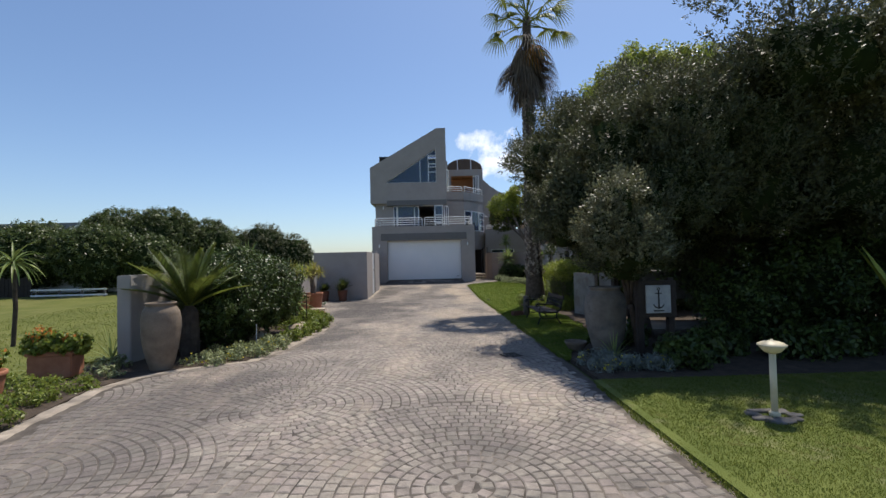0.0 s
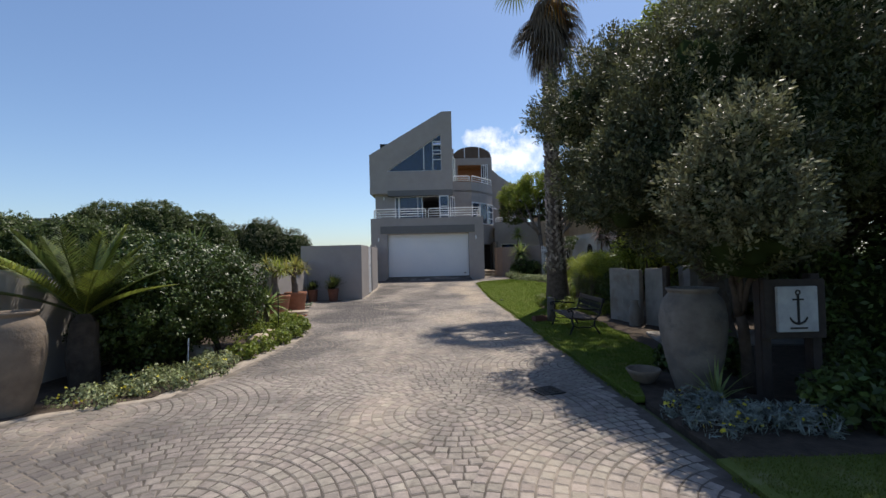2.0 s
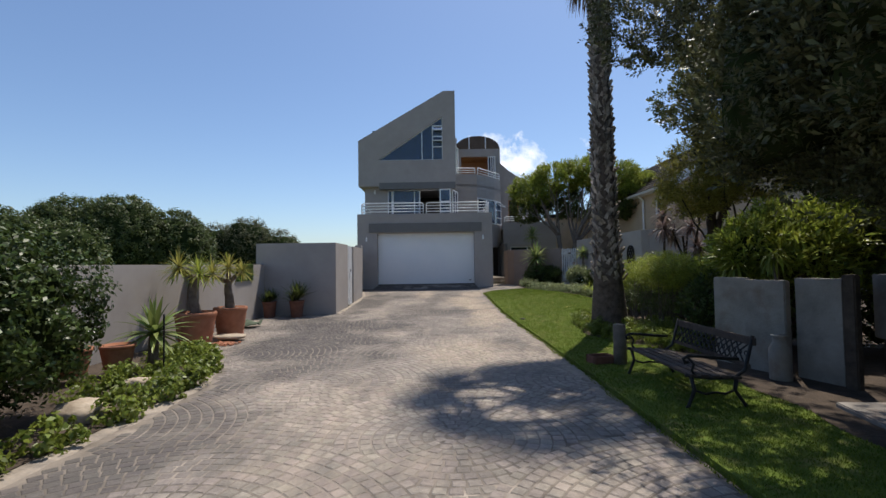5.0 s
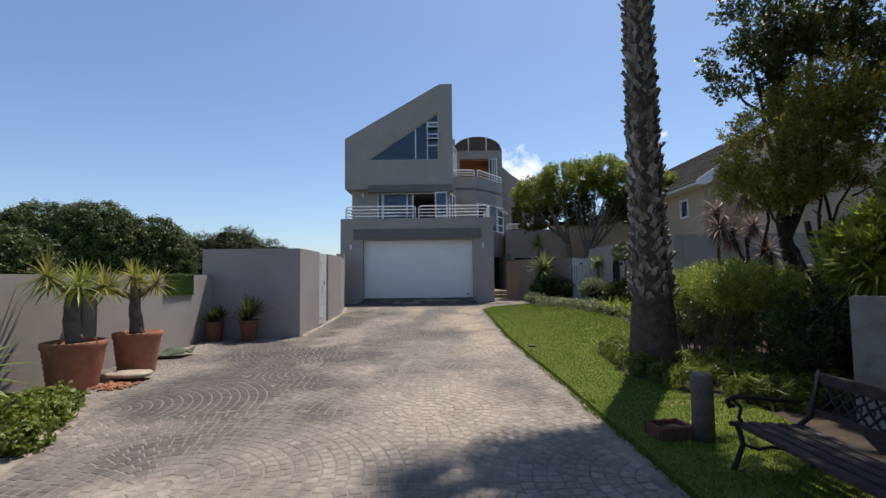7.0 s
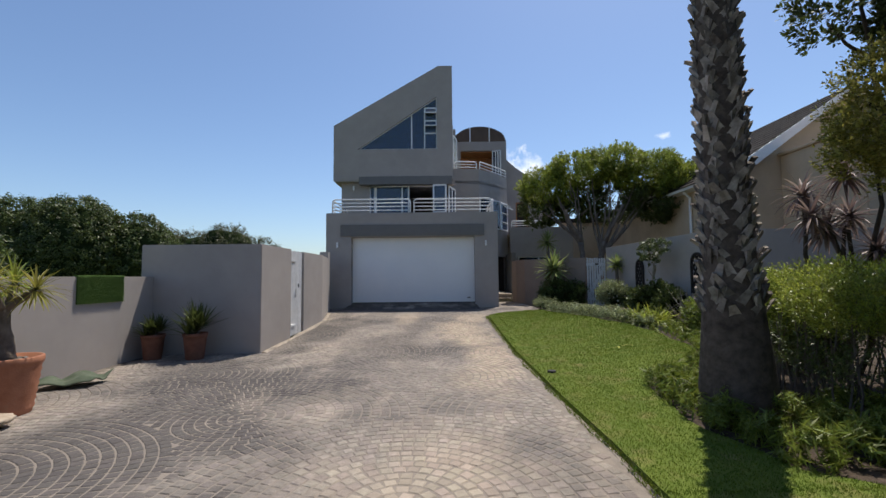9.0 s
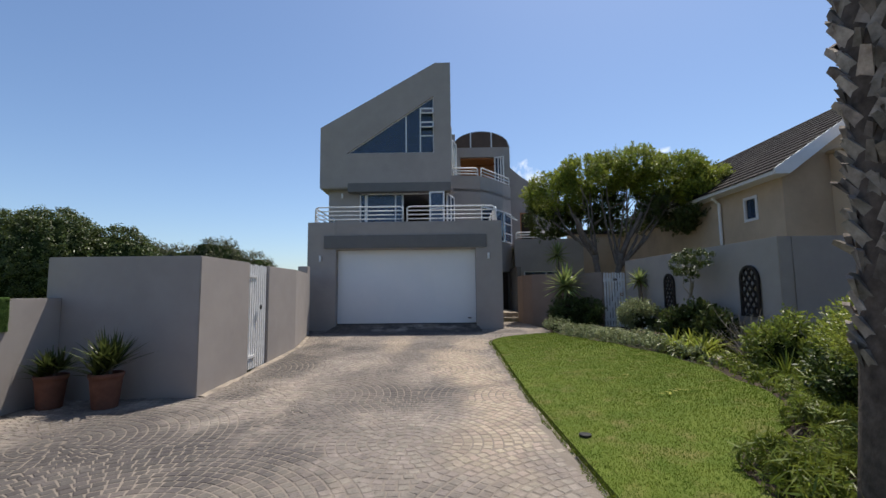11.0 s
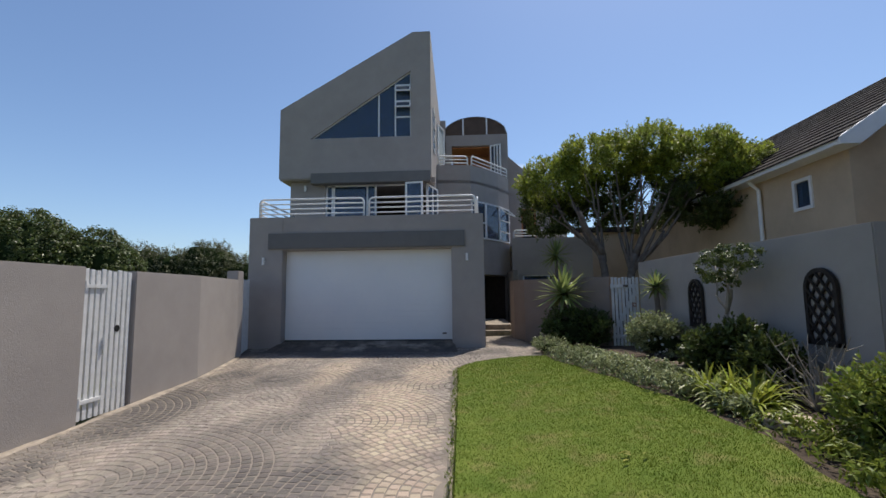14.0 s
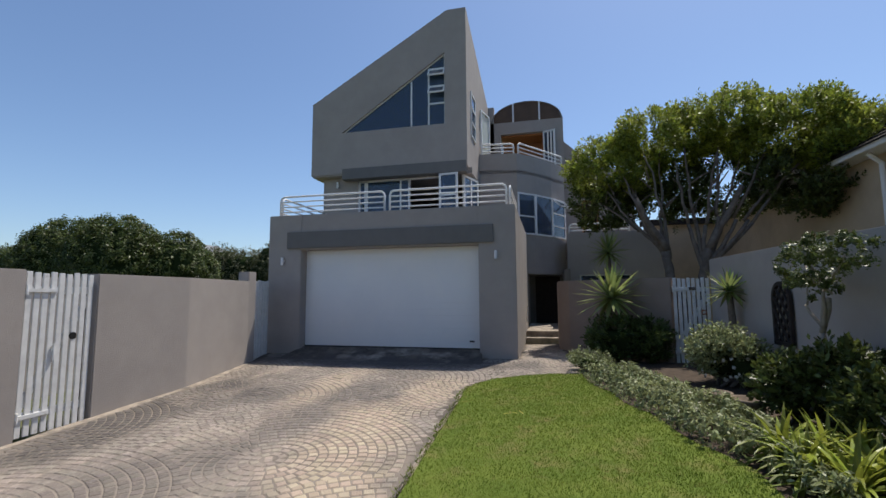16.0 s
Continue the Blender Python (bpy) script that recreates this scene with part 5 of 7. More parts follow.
tree("yellow_green_shrub_tree", "rounded yellow-green leaved small tree above the hedge", b0, 0.1,
     [([b0, (5.45, 14.42, 0.9), (5.3, 14.42, 2.0)], 0.07, 0.035)] + limbs((5.45, 14.42, 0.95), [(4.57, 14.27, 2.47), (5.12, 14.0, 2.88), (5.95, 14.27, 2.68), (5.68, 14.55, 3.16)], 10, 0.035),
     [("crown", [(5.06, 14.34, 2.88, 0.83, 0.69, 0.76), (5.88, 14.2, 3.02, 0.83, 0.76, 0.76), (4.75, 14.41, 2.47, 0.52, 0.48, 0.45), (5.4, 14.13, 3.5, 0.62, 0.55, 0.48)], 2400, 0.042, 0.02, LEAF_YELLOW, dict(leaves=20, shoot=0.2, cut=-0.3)),
      # deep green instead of yellow-green paints this side of the crown as shaded
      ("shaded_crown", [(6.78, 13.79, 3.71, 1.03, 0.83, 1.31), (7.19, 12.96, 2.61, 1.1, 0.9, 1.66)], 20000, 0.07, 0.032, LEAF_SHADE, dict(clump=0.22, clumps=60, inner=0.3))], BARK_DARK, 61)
# the tree over the far gate
b0 = (5.85, 26.8, 0.3)
tree("umbrella_tree", "spreading bright green tree with forked grey trunks", b0, 0.15,
     [([b0, (5.75, 26.8, 1.4), (5.5, 26.8, 2.6), (4.9, 26.7, 3.8)], 0.15, 0.06), ([(5.95, 26.85, 0.3), (6.15, 26.8, 1.6), (6.35, 26.8, 2.6), (7.1, 26.9, 4.0)], 0.145, 0.06)]
     + limbs((6.25, 26.8, 2.1), [(5.9, 27.2, 4.7), (6.7, 27.0, 4.8), (8.2, 27.0, 4.7), (7.4, 27.6, 4.9), (8.8, 27.2, 4.9), (6.2, 27.4, 5.1), (7.7, 26.9, 5.0), (6.9, 27.3, 5.0)], 13, 0.06) + limbs((5.55, 26.8, 2.4), [(4.3, 27.8, 4.5), (5.2, 27.2, 4.9), (4.8, 27.9, 4.8), (4.0, 28.0, 4.4), (5.6, 27.3, 5.0), (4.7, 27.4, 4.7)], 14, 0.05),
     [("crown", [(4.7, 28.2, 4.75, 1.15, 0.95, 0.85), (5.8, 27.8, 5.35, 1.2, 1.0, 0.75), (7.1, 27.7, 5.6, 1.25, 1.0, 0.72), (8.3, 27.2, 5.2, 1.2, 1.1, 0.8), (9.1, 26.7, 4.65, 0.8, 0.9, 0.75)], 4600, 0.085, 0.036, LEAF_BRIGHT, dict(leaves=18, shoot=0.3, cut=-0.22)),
      # darker leaf colour here stands in for the crown's shaded underside
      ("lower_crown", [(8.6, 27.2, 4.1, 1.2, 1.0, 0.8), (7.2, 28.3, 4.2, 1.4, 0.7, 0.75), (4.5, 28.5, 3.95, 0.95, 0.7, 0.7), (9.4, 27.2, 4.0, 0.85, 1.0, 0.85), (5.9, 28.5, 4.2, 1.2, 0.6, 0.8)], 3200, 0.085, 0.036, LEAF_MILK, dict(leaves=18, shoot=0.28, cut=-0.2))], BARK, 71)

# wind-clipped hedge of coastal trees beyond the side lawn
hedge_blobs = [[(-27.2, 38.6, 2.9, 3.7, 3.0, 3.75), (-23.2, 38.2, 2.8, 3.5, 2.8, 3.85), (-20.3, 39.6, 2.3, 2.9, 2.4, 3.4)],
               [(-25.0, 49.6, 2.8, 2.6, 2.2, 3.3), (-22.0, 49.3, 2.6, 2.4, 2.2, 3.1), (-18.9, 49.3, 2.9, 2.6, 2.4, 3.3), (-15.8, 49.0, 2.0, 2.4, 2.2, 2.9)],
               [(-32.5, 43.5, 2.2, 4.0, 2.4, 3.4), (-39.5, 43, 2.2, 5.0, 2.4, 3.5)],
               [(-18.0, 24, 2.2, 2.2, 2.0, 1.75), (-21.5, 24.3, 2.4, 2.6, 2.2, 1.75), (-15.6, 24.5, 1.9, 1.5, 1.6, 1.5)],
               [(-26.5, 24.5, 2.5, 3.0, 2.4, 1.9), (-31.5, 25, 2.4, 3.0, 3, 2.2)]]
for i, bl in enumerate(hedge_blobs):
    x, y = bl[0][0], bl[0][1]
    mt = tree("milkwood_tree", "dense rounded dark green coastal milkwood tree", (x, y, 0.0), 0.2,
         [([(x, y, 0), (x + 0.2, y, 1.0), (x - 0.2, y, 2.4)], 0.25, 0.1)] + limbs((x + 0.1, y, 0.7), [(x - 1.2, y - 0.5, 2.2), (x + 1.3, y - 0.4, 2.2)], 20 + i, 0.12),
         # second group has a greyer leaf: silvery foliage with distance haze in the colour
         [("crown", bl, (110000 if i == 0 else 60000) if y > 30 else 40000, 0.15 if y > 30 else 0.14, 0.075 if y > 30 else 0.065, LEAF_OLIVE if i == 1 else LEAF_MILK, dict(clump=0.085, clumps=1300, inner=0.05, jag=0.3 if i == 0 else 0.8))], BARK_DARK, 81 + i)
    # near-black lumps put the crown's inner shade into colour
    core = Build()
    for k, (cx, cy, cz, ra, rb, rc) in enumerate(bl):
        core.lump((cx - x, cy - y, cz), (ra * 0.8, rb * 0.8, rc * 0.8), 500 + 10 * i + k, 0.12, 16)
    part("crown_shade_core", core, CROWN_SHADE, mt, "solid near-black core standing in for the shade inside the crown", smooth=True)

# ---------- tall fan palm by the lawn ----------
palm = thing("fan_palm", "tall fan palm with rough boot-covered trunk and dead skirt", "palm tree", (3.275, 14.6, 0.0))


def palm_axis(z):
    return Vector((-0.05 * math.sin(z * 0.35) - 0.03 * z / 8, -0.03 * z / 8, z))


def palm_r(z):
    return ramp_between(z, [0, 0.35, 0.9, 1.8, 4, 6.5, 9.6], [0.36, 0.32, 0.27, 0.205, 0.175, 0.155, 0.14])


part("trunk", Build().tube([palm_axis(z) for z in np.linspace(-0.05, 9.6, 30)], [palm_r(z) for z in np.linspace(-0.05, 9.6, 30)], 22), PALM_TRUNK, palm, smooth=True)
rnd = random.Random(5)
bt = Build()
z, k = 1.0, 0
while z < 6.9:
    n = 12
    for j in range(n):
        a = 2 * math.pi * (j + 0.5 * (k % 2)) / n + rnd.uniform(-0.12, 0.12)
        zz = z + rnd.uniform(-0.03, 0.03)
        r = palm_r(zz)
        out = Vector((math.cos(a), math.sin(a), 0))
        tan = Vector((-math.sin(a), math.cos(a), 0)) * (1 if (j + k) % 2 else -1)
        c = palm_axis(zz) + out * (r - 0.01)
        w, h = rnd.uniform(0.03, 0.052), rnd.uniform(0.1, 0.18)
        lift = rnd.uniform(0.025, 0.07) * (1.6 if rnd.random() < 0.08 else 1)
        up = (Vector((0, 0, 1)) + tan * rnd.uniform(0.3, 0.8)).normalized()
        s = up.cross(out).normalized()
        q = [c - s * w, c + s * w, c + up * h + s * w * 0.55 + out * lift, c + up * h - s * w * 0.55 + out * lift,
             c + up * h * 0.95 + s * w * 0.5 + out * (lift - 0.035), c + up * h * 0.95 - s * w * 0.5 + out * (lift - 0.035)]
        bt.add(q, [(0, 1, 2, 3), (3, 2, 4, 5), (0, 3, 5), (1, 4, 2)])
    z += 0.085
    k += 1
part("leaf_scar_texture", bt, PALM_BOOT, palm, "criss-crossed dry leaf bases", kind="stuff")


def fan_leaf(b, origin, direction, stem, radius, segs, spread, droop, up=Vector((0, 0, 1))):
    d = Vector(direction).normalized()
    tip = Vector(origin) + d * stem + Vector((0, 0, -stem * 0.12))
    b.tube([origin, Vector(origin) + d * stem * 0.5, tip], [0.022, 0.017, 0.011], 4, False)
    side = d.cross(up)
    side = side.normalized() if side.length > 0.05 else Vector((1, 0, 0))
    for i in range(segs):
        a = spread * (i / (segs - 1) - 0.5)
        v = d * math.cos(a) + side * math.sin(a) + up * 0.1 * math.cos(2 * a)
        b.strap(tip, v, radius * (1 - 0.25 * abs(i / (segs - 1) - 0.5)), 0.05, droop, 4, 0.3, 0.35)


crown_c = palm_axis(9.45)
for i in range(27):
    b = Build()
    a = i * 2.39996
    el = math.radians(82 - 105 * (i / 26) + rnd.uniform(-8, 8))
    d = Vector((math.cos(a) * math.cos(el), math.sin(a) * math.cos(el), math.sin(el)))
    fan_leaf(b, crown_c + Vector((0, 0, 0.25 - 0.5 * i / 33)), d, rnd.uniform(0.95, 1.25), rnd.uniform(0.68, 0.88), 17, 3.1, 1.3 + 0.8 * i / 33)
    part("frond", b, LEAF_PALM, palm)
for i in range(62):
    b = Build()
    a = i * 2.39996 + 1
    d = Vector((math.cos(a) * 0.5, math.sin(a) * 0.5, -1 + 0.75 * (i % 4 == 0)))
    fan_leaf(b, palm_axis(9.2 - 1.45 * (i / 62)), d, 0.5, rnd.uniform(0.95, 1.3), 12, 1.9, 1.9, Vector((math.cos(a), math.sin(a), 0.3)))
    part("dead_frond", b, LEAF_ORANGE if i in (7, 20) else LEAF_DRY, palm, "dry hanging frond")


# ---------- strap-leaved plants ----------
def rosette(b, at, count, length, width, seed, low=10, high=85, droop=0.5, seg=5):
    rnd = random.Random(seed)
    for i in range(count):
        a = i * 2.39996 + rnd.uniform(-0.2, 0.2)
        el = math.radians(high + (low - high) * (i / count) ** 0.8 + rnd.uniform(-8, 8))
        d = Vector((math.cos(a) * math.cos(el), math.sin(a) * math.cos(el), math.sin(el)))
        b.strap(Vector(at) + d * 0.02, d, length * rnd.uniform(0.75, 1.1), width, droop * rnd.uniform(0.6, 1.4), seg, 0.3, 0.75)
    return b


def terracotta_pot(r, h, at, label, ribs=0, clay=TERRACOTTA):
    p = thing("flower_pot", label, "flower pot", at, "terracotta pots")
    prof = [(r * 0.72, 0), (r * 0.74, 0.01)] + [(r * (0.74 + 0.22 * t) + (0.011 if (k % 2 and ribs) else 0), h * 0.86 * t) for k, t in enumerate([i / 14 for i in range(1, 15)])]
    prof += [(r * 1.0, h * 0.87), (r * 1.03, h * 0.9), (r * 1.03, h * 0.985), (r, h), (r * 0.92, h), (r * 0.9, h * 0.9)]
    part("pot_body", Build().lathe(prof, 32), clay, p, smooth=True)
    part("potting_soil", Build().lathe([(r * 0.9, h * 0.88), (r * 0.5, h * 0.91), (0.02, h * 0.92)], 20), SOIL, p)
    return p


def frangipani_pot(at, r, h, trunk_h, label, heads, seed):
    p = terracotta_pot(r, h, at, label, 1)
    rnd = random.Random(seed)
    b = Build()
    top = (rnd.uniform(-0.06, 0.06), rnd.uniform(-0.05, 0.05), h + trunk_h)
    branch(b, (0, 0, h * 0.88), top, 0.1, 0.062, rnd, 0.2, 7, 10)
    ends = []
    for i in range(heads):
        a = 2 * math.pi * i / heads + 0.6
        e = (top[0] + math.cos(a) * rnd.uniform(0.2, 0.34), top[1] + math.sin(a) * 0.3, top[2] + rnd.uniform(0.0, 0.22))
        branch(b, (top[0], top[1], top[2] - 0.06), e, 0.05, 0.03, rnd, 0.15, 4, 8)
        ends.append(e)
    part("stem", b, BARK, p, "thick grey-brown succulent trunk", smooth=True)
    for i, e in enumerate(ends):
        lb = rosette(Build(), e, 52, 0.36, 0.027, seed * 10 + i, -40, 85, 0.8, 5)
        part("leaf_head", lb, LEAF_YELLOW if i % 3 == 0 else LEAF_BRIGHT if i % 3 == 1 else LEAF_ALOE, p)
    mo = Build()
    for i in range(14):
        a, q = rnd.uniform(0, 6.28), rnd.uniform(0.2, 0.85) * r
        mo.lump((math.cos(a) * q, math.sin(a) * q, h * 0.93), (0.04, 0.035, 0.025), i, 0.3, 5)
    part("mulch", mo, BARK, p, kind="stuff")
    return p


frangipani_pot((-4.36, 14.1, -0.06), 0.34, 0.6, 0.66, "large terracotta pot with a thick-stemmed dragon tree", 5, 3)
frangipani_pot((-4.14, 14.95, -0.05), 0.305, 0.6, 0.55, "terracotta pot with a forked dragon tree", 4, 4)
for (x, y, r, h, n, ln, lab, s) in ((-4.5, 17.85, 0.18, 0.42, 30, 0.36, "small terracotta pot with a spiky green succulent", 6), (-3.78, 17.85, 0.19, 0.44, 34, 0.55, "terracotta pot with an upright spiky plant", 7)):
    # darker clay puts the courtyard wall's shade into the pot colour
    p = terracotta_pot(r, h, (x, y, land(x, y)), lab, clay=TERRACOTTA_DARK)
    for dx, dy, up, q in ((0, 0, 0.08, 1), (-0.09, -0.05, 0.0, 0.75), (0.09, 0.03, 0.16, 0.8), (0.02, -0.1, 0.25, 0.65)):
        part("leaf_head", rosette(Build(), (dx, dy, h * 0.88 + up * ln * 1.6), n, ln * q, 0.036, s + int(up * 100), 15, 88, 0.2), LEAF_MILK, p)
    part("stem", Build().tube([(0.05, 0, h * 0.8), (0.05, 0, h * 0.9 + 0.3 * ln)], 0.02, 6), BARK, p)
p = terracotta_pot(0.2, 0.3, (-4.15, 11.9, 0.05), "terracotta pot among the border plants")
p = terracotta_pot(0.24, 0.32, (-4.45, 11.5, 0.05), "wide terracotta pot behind the shrub")
part("leaves", rosette(Build(), (0, 0, 0.27), 26, 0.3, 0.05, 9, 5, 80, 0.5), LEAF_YUCCA, p, kind="stuff")
p = terracotta_pot(0.24, 0.4, (-4.95, 4.75, 0.02), "terracotta pot with orange flowers at the lawn edge")
leafy("leaves", [(0, 0, 0.5, 0.25, 0.25, 0.18)], 900, 0.06, 0.03, 91, LEAF_HEDGE, p)
leafy("flowers", [(0, 0, 0.56, 0.22, 0.22, 0.15)], 160, 0.04, 0.03, 92, PETAL_ORANGE, p)
# trough of flowers on the border
tr = thing("flower_trough", "rectangular terracotta trough of orange and green foliage", "planter", (-5.2, 6.05, 0.06), "terracotta pots", 8)
part("trough_body", Build().box(-0.27, -0.14, 0, 0.27, 0.14, 0.3).box(-0.29, -0.16, 0.3, 0.29, 0.16, 0.35), TERRACOTTA, tr, bevel=0.012)
leafy("leaves", [(-0.1, 0, 0.45, 0.33, 0.22, 0.16), (0.2, 0, 0.42, 0.22, 0.2, 0.14)], 2600, 0.07, 0.04, 93, LEAF_HEDGE, tr)
leafy("flowers", [(-0.16, 0, 0.55, 0.2, 0.16, 0.14), (0.2, -0.05, 0.5, 0.12, 0.1, 0.08)], 190, 0.05, 0.025, 94, PETAL_ORANGE, tr)
# stone slab and chips by the pots
sl = solo("stone_slab", Build().lump((-3.93, 14.5, 0.03), (0.31, 0.17, 0.045), 3, 0.14), ROCK, "flat pale stone slab between the pots", "stone", smooth=True)
ch = Build()
rnd = random.Random(8)
for i in range(90):
    ch.lump((-3.86 + rnd.gauss(0, 0.1), 14.12 + rnd.gauss(0, 0.1), -0.045 + rnd.uniform(0, 0.02)), (0.032, 0.024, 0.014), i, 0.4, 4)
solo("stone_chips", ch, TERRACOTTA, "scatter of reddish stone chips by the pots", "gravel", kind="stuff")
for x, y, rr, s in ((-3.2, 10.15, (0.2, 0.16, 0.12), 1), (-3.62, 9.0, (0.18, 0.14, 0.13), 2), (-3.55, 11.4, (0.15, 0.1, 0.06), 5), (4.95, 19.25, (0.24, 0.2, 0.07), 6), (5.05, 19.0, (0.16, 0.12, 0.06), 7), (3.05, 7.85, (0.16, 0.13, 0.1), 8), (2.85, 7.75, (0.1, 0.1, 0.08), 9)):
    solo("garden_rock", Build().lump((x, y, land(x, y) + rr[2] * 0.55), rr, s, 0.3), ROCK, "weathered sandstone rock in the garden bed", "rock", smooth=True)


def plant(name, label, at, group=""):
    return thing(name, label, "plant", (at[0], at[1], land(at[0], at[1]) if len(at) < 3 else at[2]), group)


# big aloe in the border
p = plant("aloe", "large aloe with thick pale green drooping leaves", (-3.92, 12.25))
part("stem", Build().tube([(0, 0, 0), (0.02, 0, 0.5)], [0.07, 0.06], 8), BARK, p)
part("leaves", rosette(Build(), (0.02, 0, 0.5), 48, 0.55, 0.085, 12, -25, 85, 0.5, 6), LEAF_ALOE, p, kind="stuff")
p = plant("aloe", "tall spiky aloe rising above the flowering shrub", (-4.2, 9.9))
part("stem", Build().tube([(0, 0, 0), (0, 0, 1.6)], 0.05, 8), BARK, p)
part("leaves", rosette(Build(), (0, 0, 1.6), 26, 0.55, 0.07, 13, 0, 85, 0.3), LEAF_ALOE, p, kind="stuff")
# cycad behind the jar
p = plant("cycad", "cycad palm with arching feathery fronds behind the jar", (-4.22, 7.55))
part("stem", Build().lathe([(0.15, 0), (0.17, 0.3), (0.14, 0.75), (0.06, 0.85)], 14, wobble=0.08), BARK_DARK, p)
rnd = random.Random(31)
for i in range(22):
    b = Build()
    a = i * 2.39996
    el = math.radians(80 - 52 * i / 22)
    d = Vector((math.cos(a) * math.cos(el), math.sin(a) * math.cos(el), math.sin(el)))
    pos, L = Vector((0, 0, 0.82)), rnd.uniform(1.0, 1.25)
    pts = []
    for s in range(17):
        pts.append(pos.copy())
        pos += d * L / 16
        d = (d + Vector((0, 0, -0.03))).normalized()
    b.tube(pts, 0.009, 4, False)
    for s in range(2, 17):
        dd = (pts[s] - pts[s - 1]).normalized()
        side = dd.cross(Vector((0, 0, 1))).normalized()
        for sg in (-1, 1):
            for off in (0, 0.5):
                q = pts[s].lerp(pts[s - 1], off)
                b.strap(q, side * sg + dd * 0.7 + Vector((0, 0, 0.15)), 0.25 * math.sin(math.pi * min(1, (s + 2) / 19)) + 0.04, 0.03, 0.25, 2, 0.2, 0.8)
    part("frond", b, LEAF_PALM if i % 3 == 0 else LEAF_MILK, p)
# spiky clumps and border plants
for at, n, ln, s, mat, lab in (((-5.35, 7.3), 18, 0.6, 15, LEAF_YUCCA, "spiky green clump at the end of the wall"), ((-5.65, 6.4), 14, 0.45, 16, LEAF_YUCCA, "thin spiky clump beside the trough"),
                               ((2.55, 6.25), 22, 0.4, 17, LEAF_YUCCA, "strappy green clump at the foot of the jar"),
                               ((-6.1, 4.6), 16, 0.5, 18, LEAF_YUCCA, "spiky clump on the lawn edge")):
    p = plant("strappy_plant", lab, at)
    part("leaves", rosette(Build(), (0, 0, 0), n, ln, 0.035, s, 15, 85, 0.6), mat, p, kind="stuff")
p = plant("dragon_tree", "small dragon tree with drooping fronds on the lawn", (-8.55, 9.0))
part("stem", Build().tube([(0, 0, 0), (0.05, 0, 0.8), (0, 0, 1.72)], 0.04, 8), BARK_DARK, p)
part("leaves", rosette(Build(), (0, 0, 1.72), 40, 0.75, 0.045, 19, -30, 60, 1.6), LEAF_ALOE, p, kind="stuff")

# flowering shrub in the border
p = plant("flowering_shrub", "large dark green shrub dotted with white flowers", (-3.95, 9.2))
sh_blobs = [(-0.15, -0.2, 0.95, 0.95, 1.15, 0.85), (0.15, 0.6, 0.95, 0.8, 0.9, 0.75), (-0.1, -0.9, 0.75, 0.75, 0.7, 0.7), (-0.3, 0.3, 1.25, 0.8, 0.9, 0.62)]
b = Build()
rnd = random.Random(3)
for i in range(7):
    branch(b, (rnd.uniform(-.3, .3), rnd.uniform(-.6, .6), 0), (rnd.uniform(-.5, .5), rnd.uniform(-.9, .9), 1.3), 0.03, 0.012, rnd)
part("stem", b, BARK_DARK, p)
leafy("leaves", sh_blobs, 76000, 0.055, 0.028, 95, LEAF_SHADE, p, clump=0.19, clumps=150, flat_bottom=0.18, inner=0.2, jag=0.8)
crown_shade_core(p, [(x - 3.95, y + 9.2, z, a, c, d) for x, y, z, a, c, d in sh_blobs], 0.6, 960)
leafy("flowers", [(x, y, z, a * 1.03, c * 1.03, d * 1.03) for x, y, z, a, c, d in sh_blobs], 90, 0.042, 0.036, 96, PETAL_WHITE, p, clump=0.05, inner=0.0, clumps=30, flat_bottom=0.6)


# low ground cover cushions
def cover(label, spots, mat, seed, leaf=(0.045, 0.02), per=900, h=0.13, flowers=None, name="ground_cover"):
    for i, (x, y, r) in enumerate(spots):
        p = plant(name, label, (x, y), "ground cover cushions")
        z = land(x, y)
        leafy("leaves", [(0, 0, h * 0.5, r, r * 0.9, h), (r * 0.5, r * 0.3, h * 0.4, r * 0.6, r * 0.6, h * 0.9)], int(1.25 * per * (r / 0.3) ** 1.6), leaf[0], leaf[1], seed + i, mat, p, clump=0.3, clumps=16, flat_bottom=0.0, inner=0.3)
        if flowers:
            leafy("flowers", [(0, 0, h * 0.9, r, r * 0.9, h * 0.7)], 26, 0.03, 0.03, seed + 50 + i, flowers, p, clump=0.05, inner=0)


rnd = random.Random(77)
cover("low green ground cover spilling over the border edge", [(-4.35, 4.05, 0.34), (-4.65, 4.7, 0.4), (-4.5, 5.3, 0.3), (-5.1, 5.35, 0.35), (-4.05, 3.3, 0.3), (-4.4, 2.6, 0.34), (-5.0, 4.0, 0.4), (-4.6, 3.2, 0.4)], LEAF_HEDGE, 100, per=900)
cover("grey-green ground cover along the curved edging", [(-3.5, 6.75, 0.34), (-3.12, 7.2, 0.36), (-3.05, 7.8, 0.34), (-3.5, 7.4, 0.36), (-3.05, 8.35, 0.3)], LEAF_GREY, 120, per=900, flowers=PETAL_YELLOW)
cover("silver leaved ground cover beside the edging", [(-4.55, 5.95, 0.25), (-4.9, 6.6, 0.25), (-3.2, 8.6, 0.22), (-4.15, 3.75, 0.2)], LEAF_GREY, 130, (0.06, 0.018), 600)
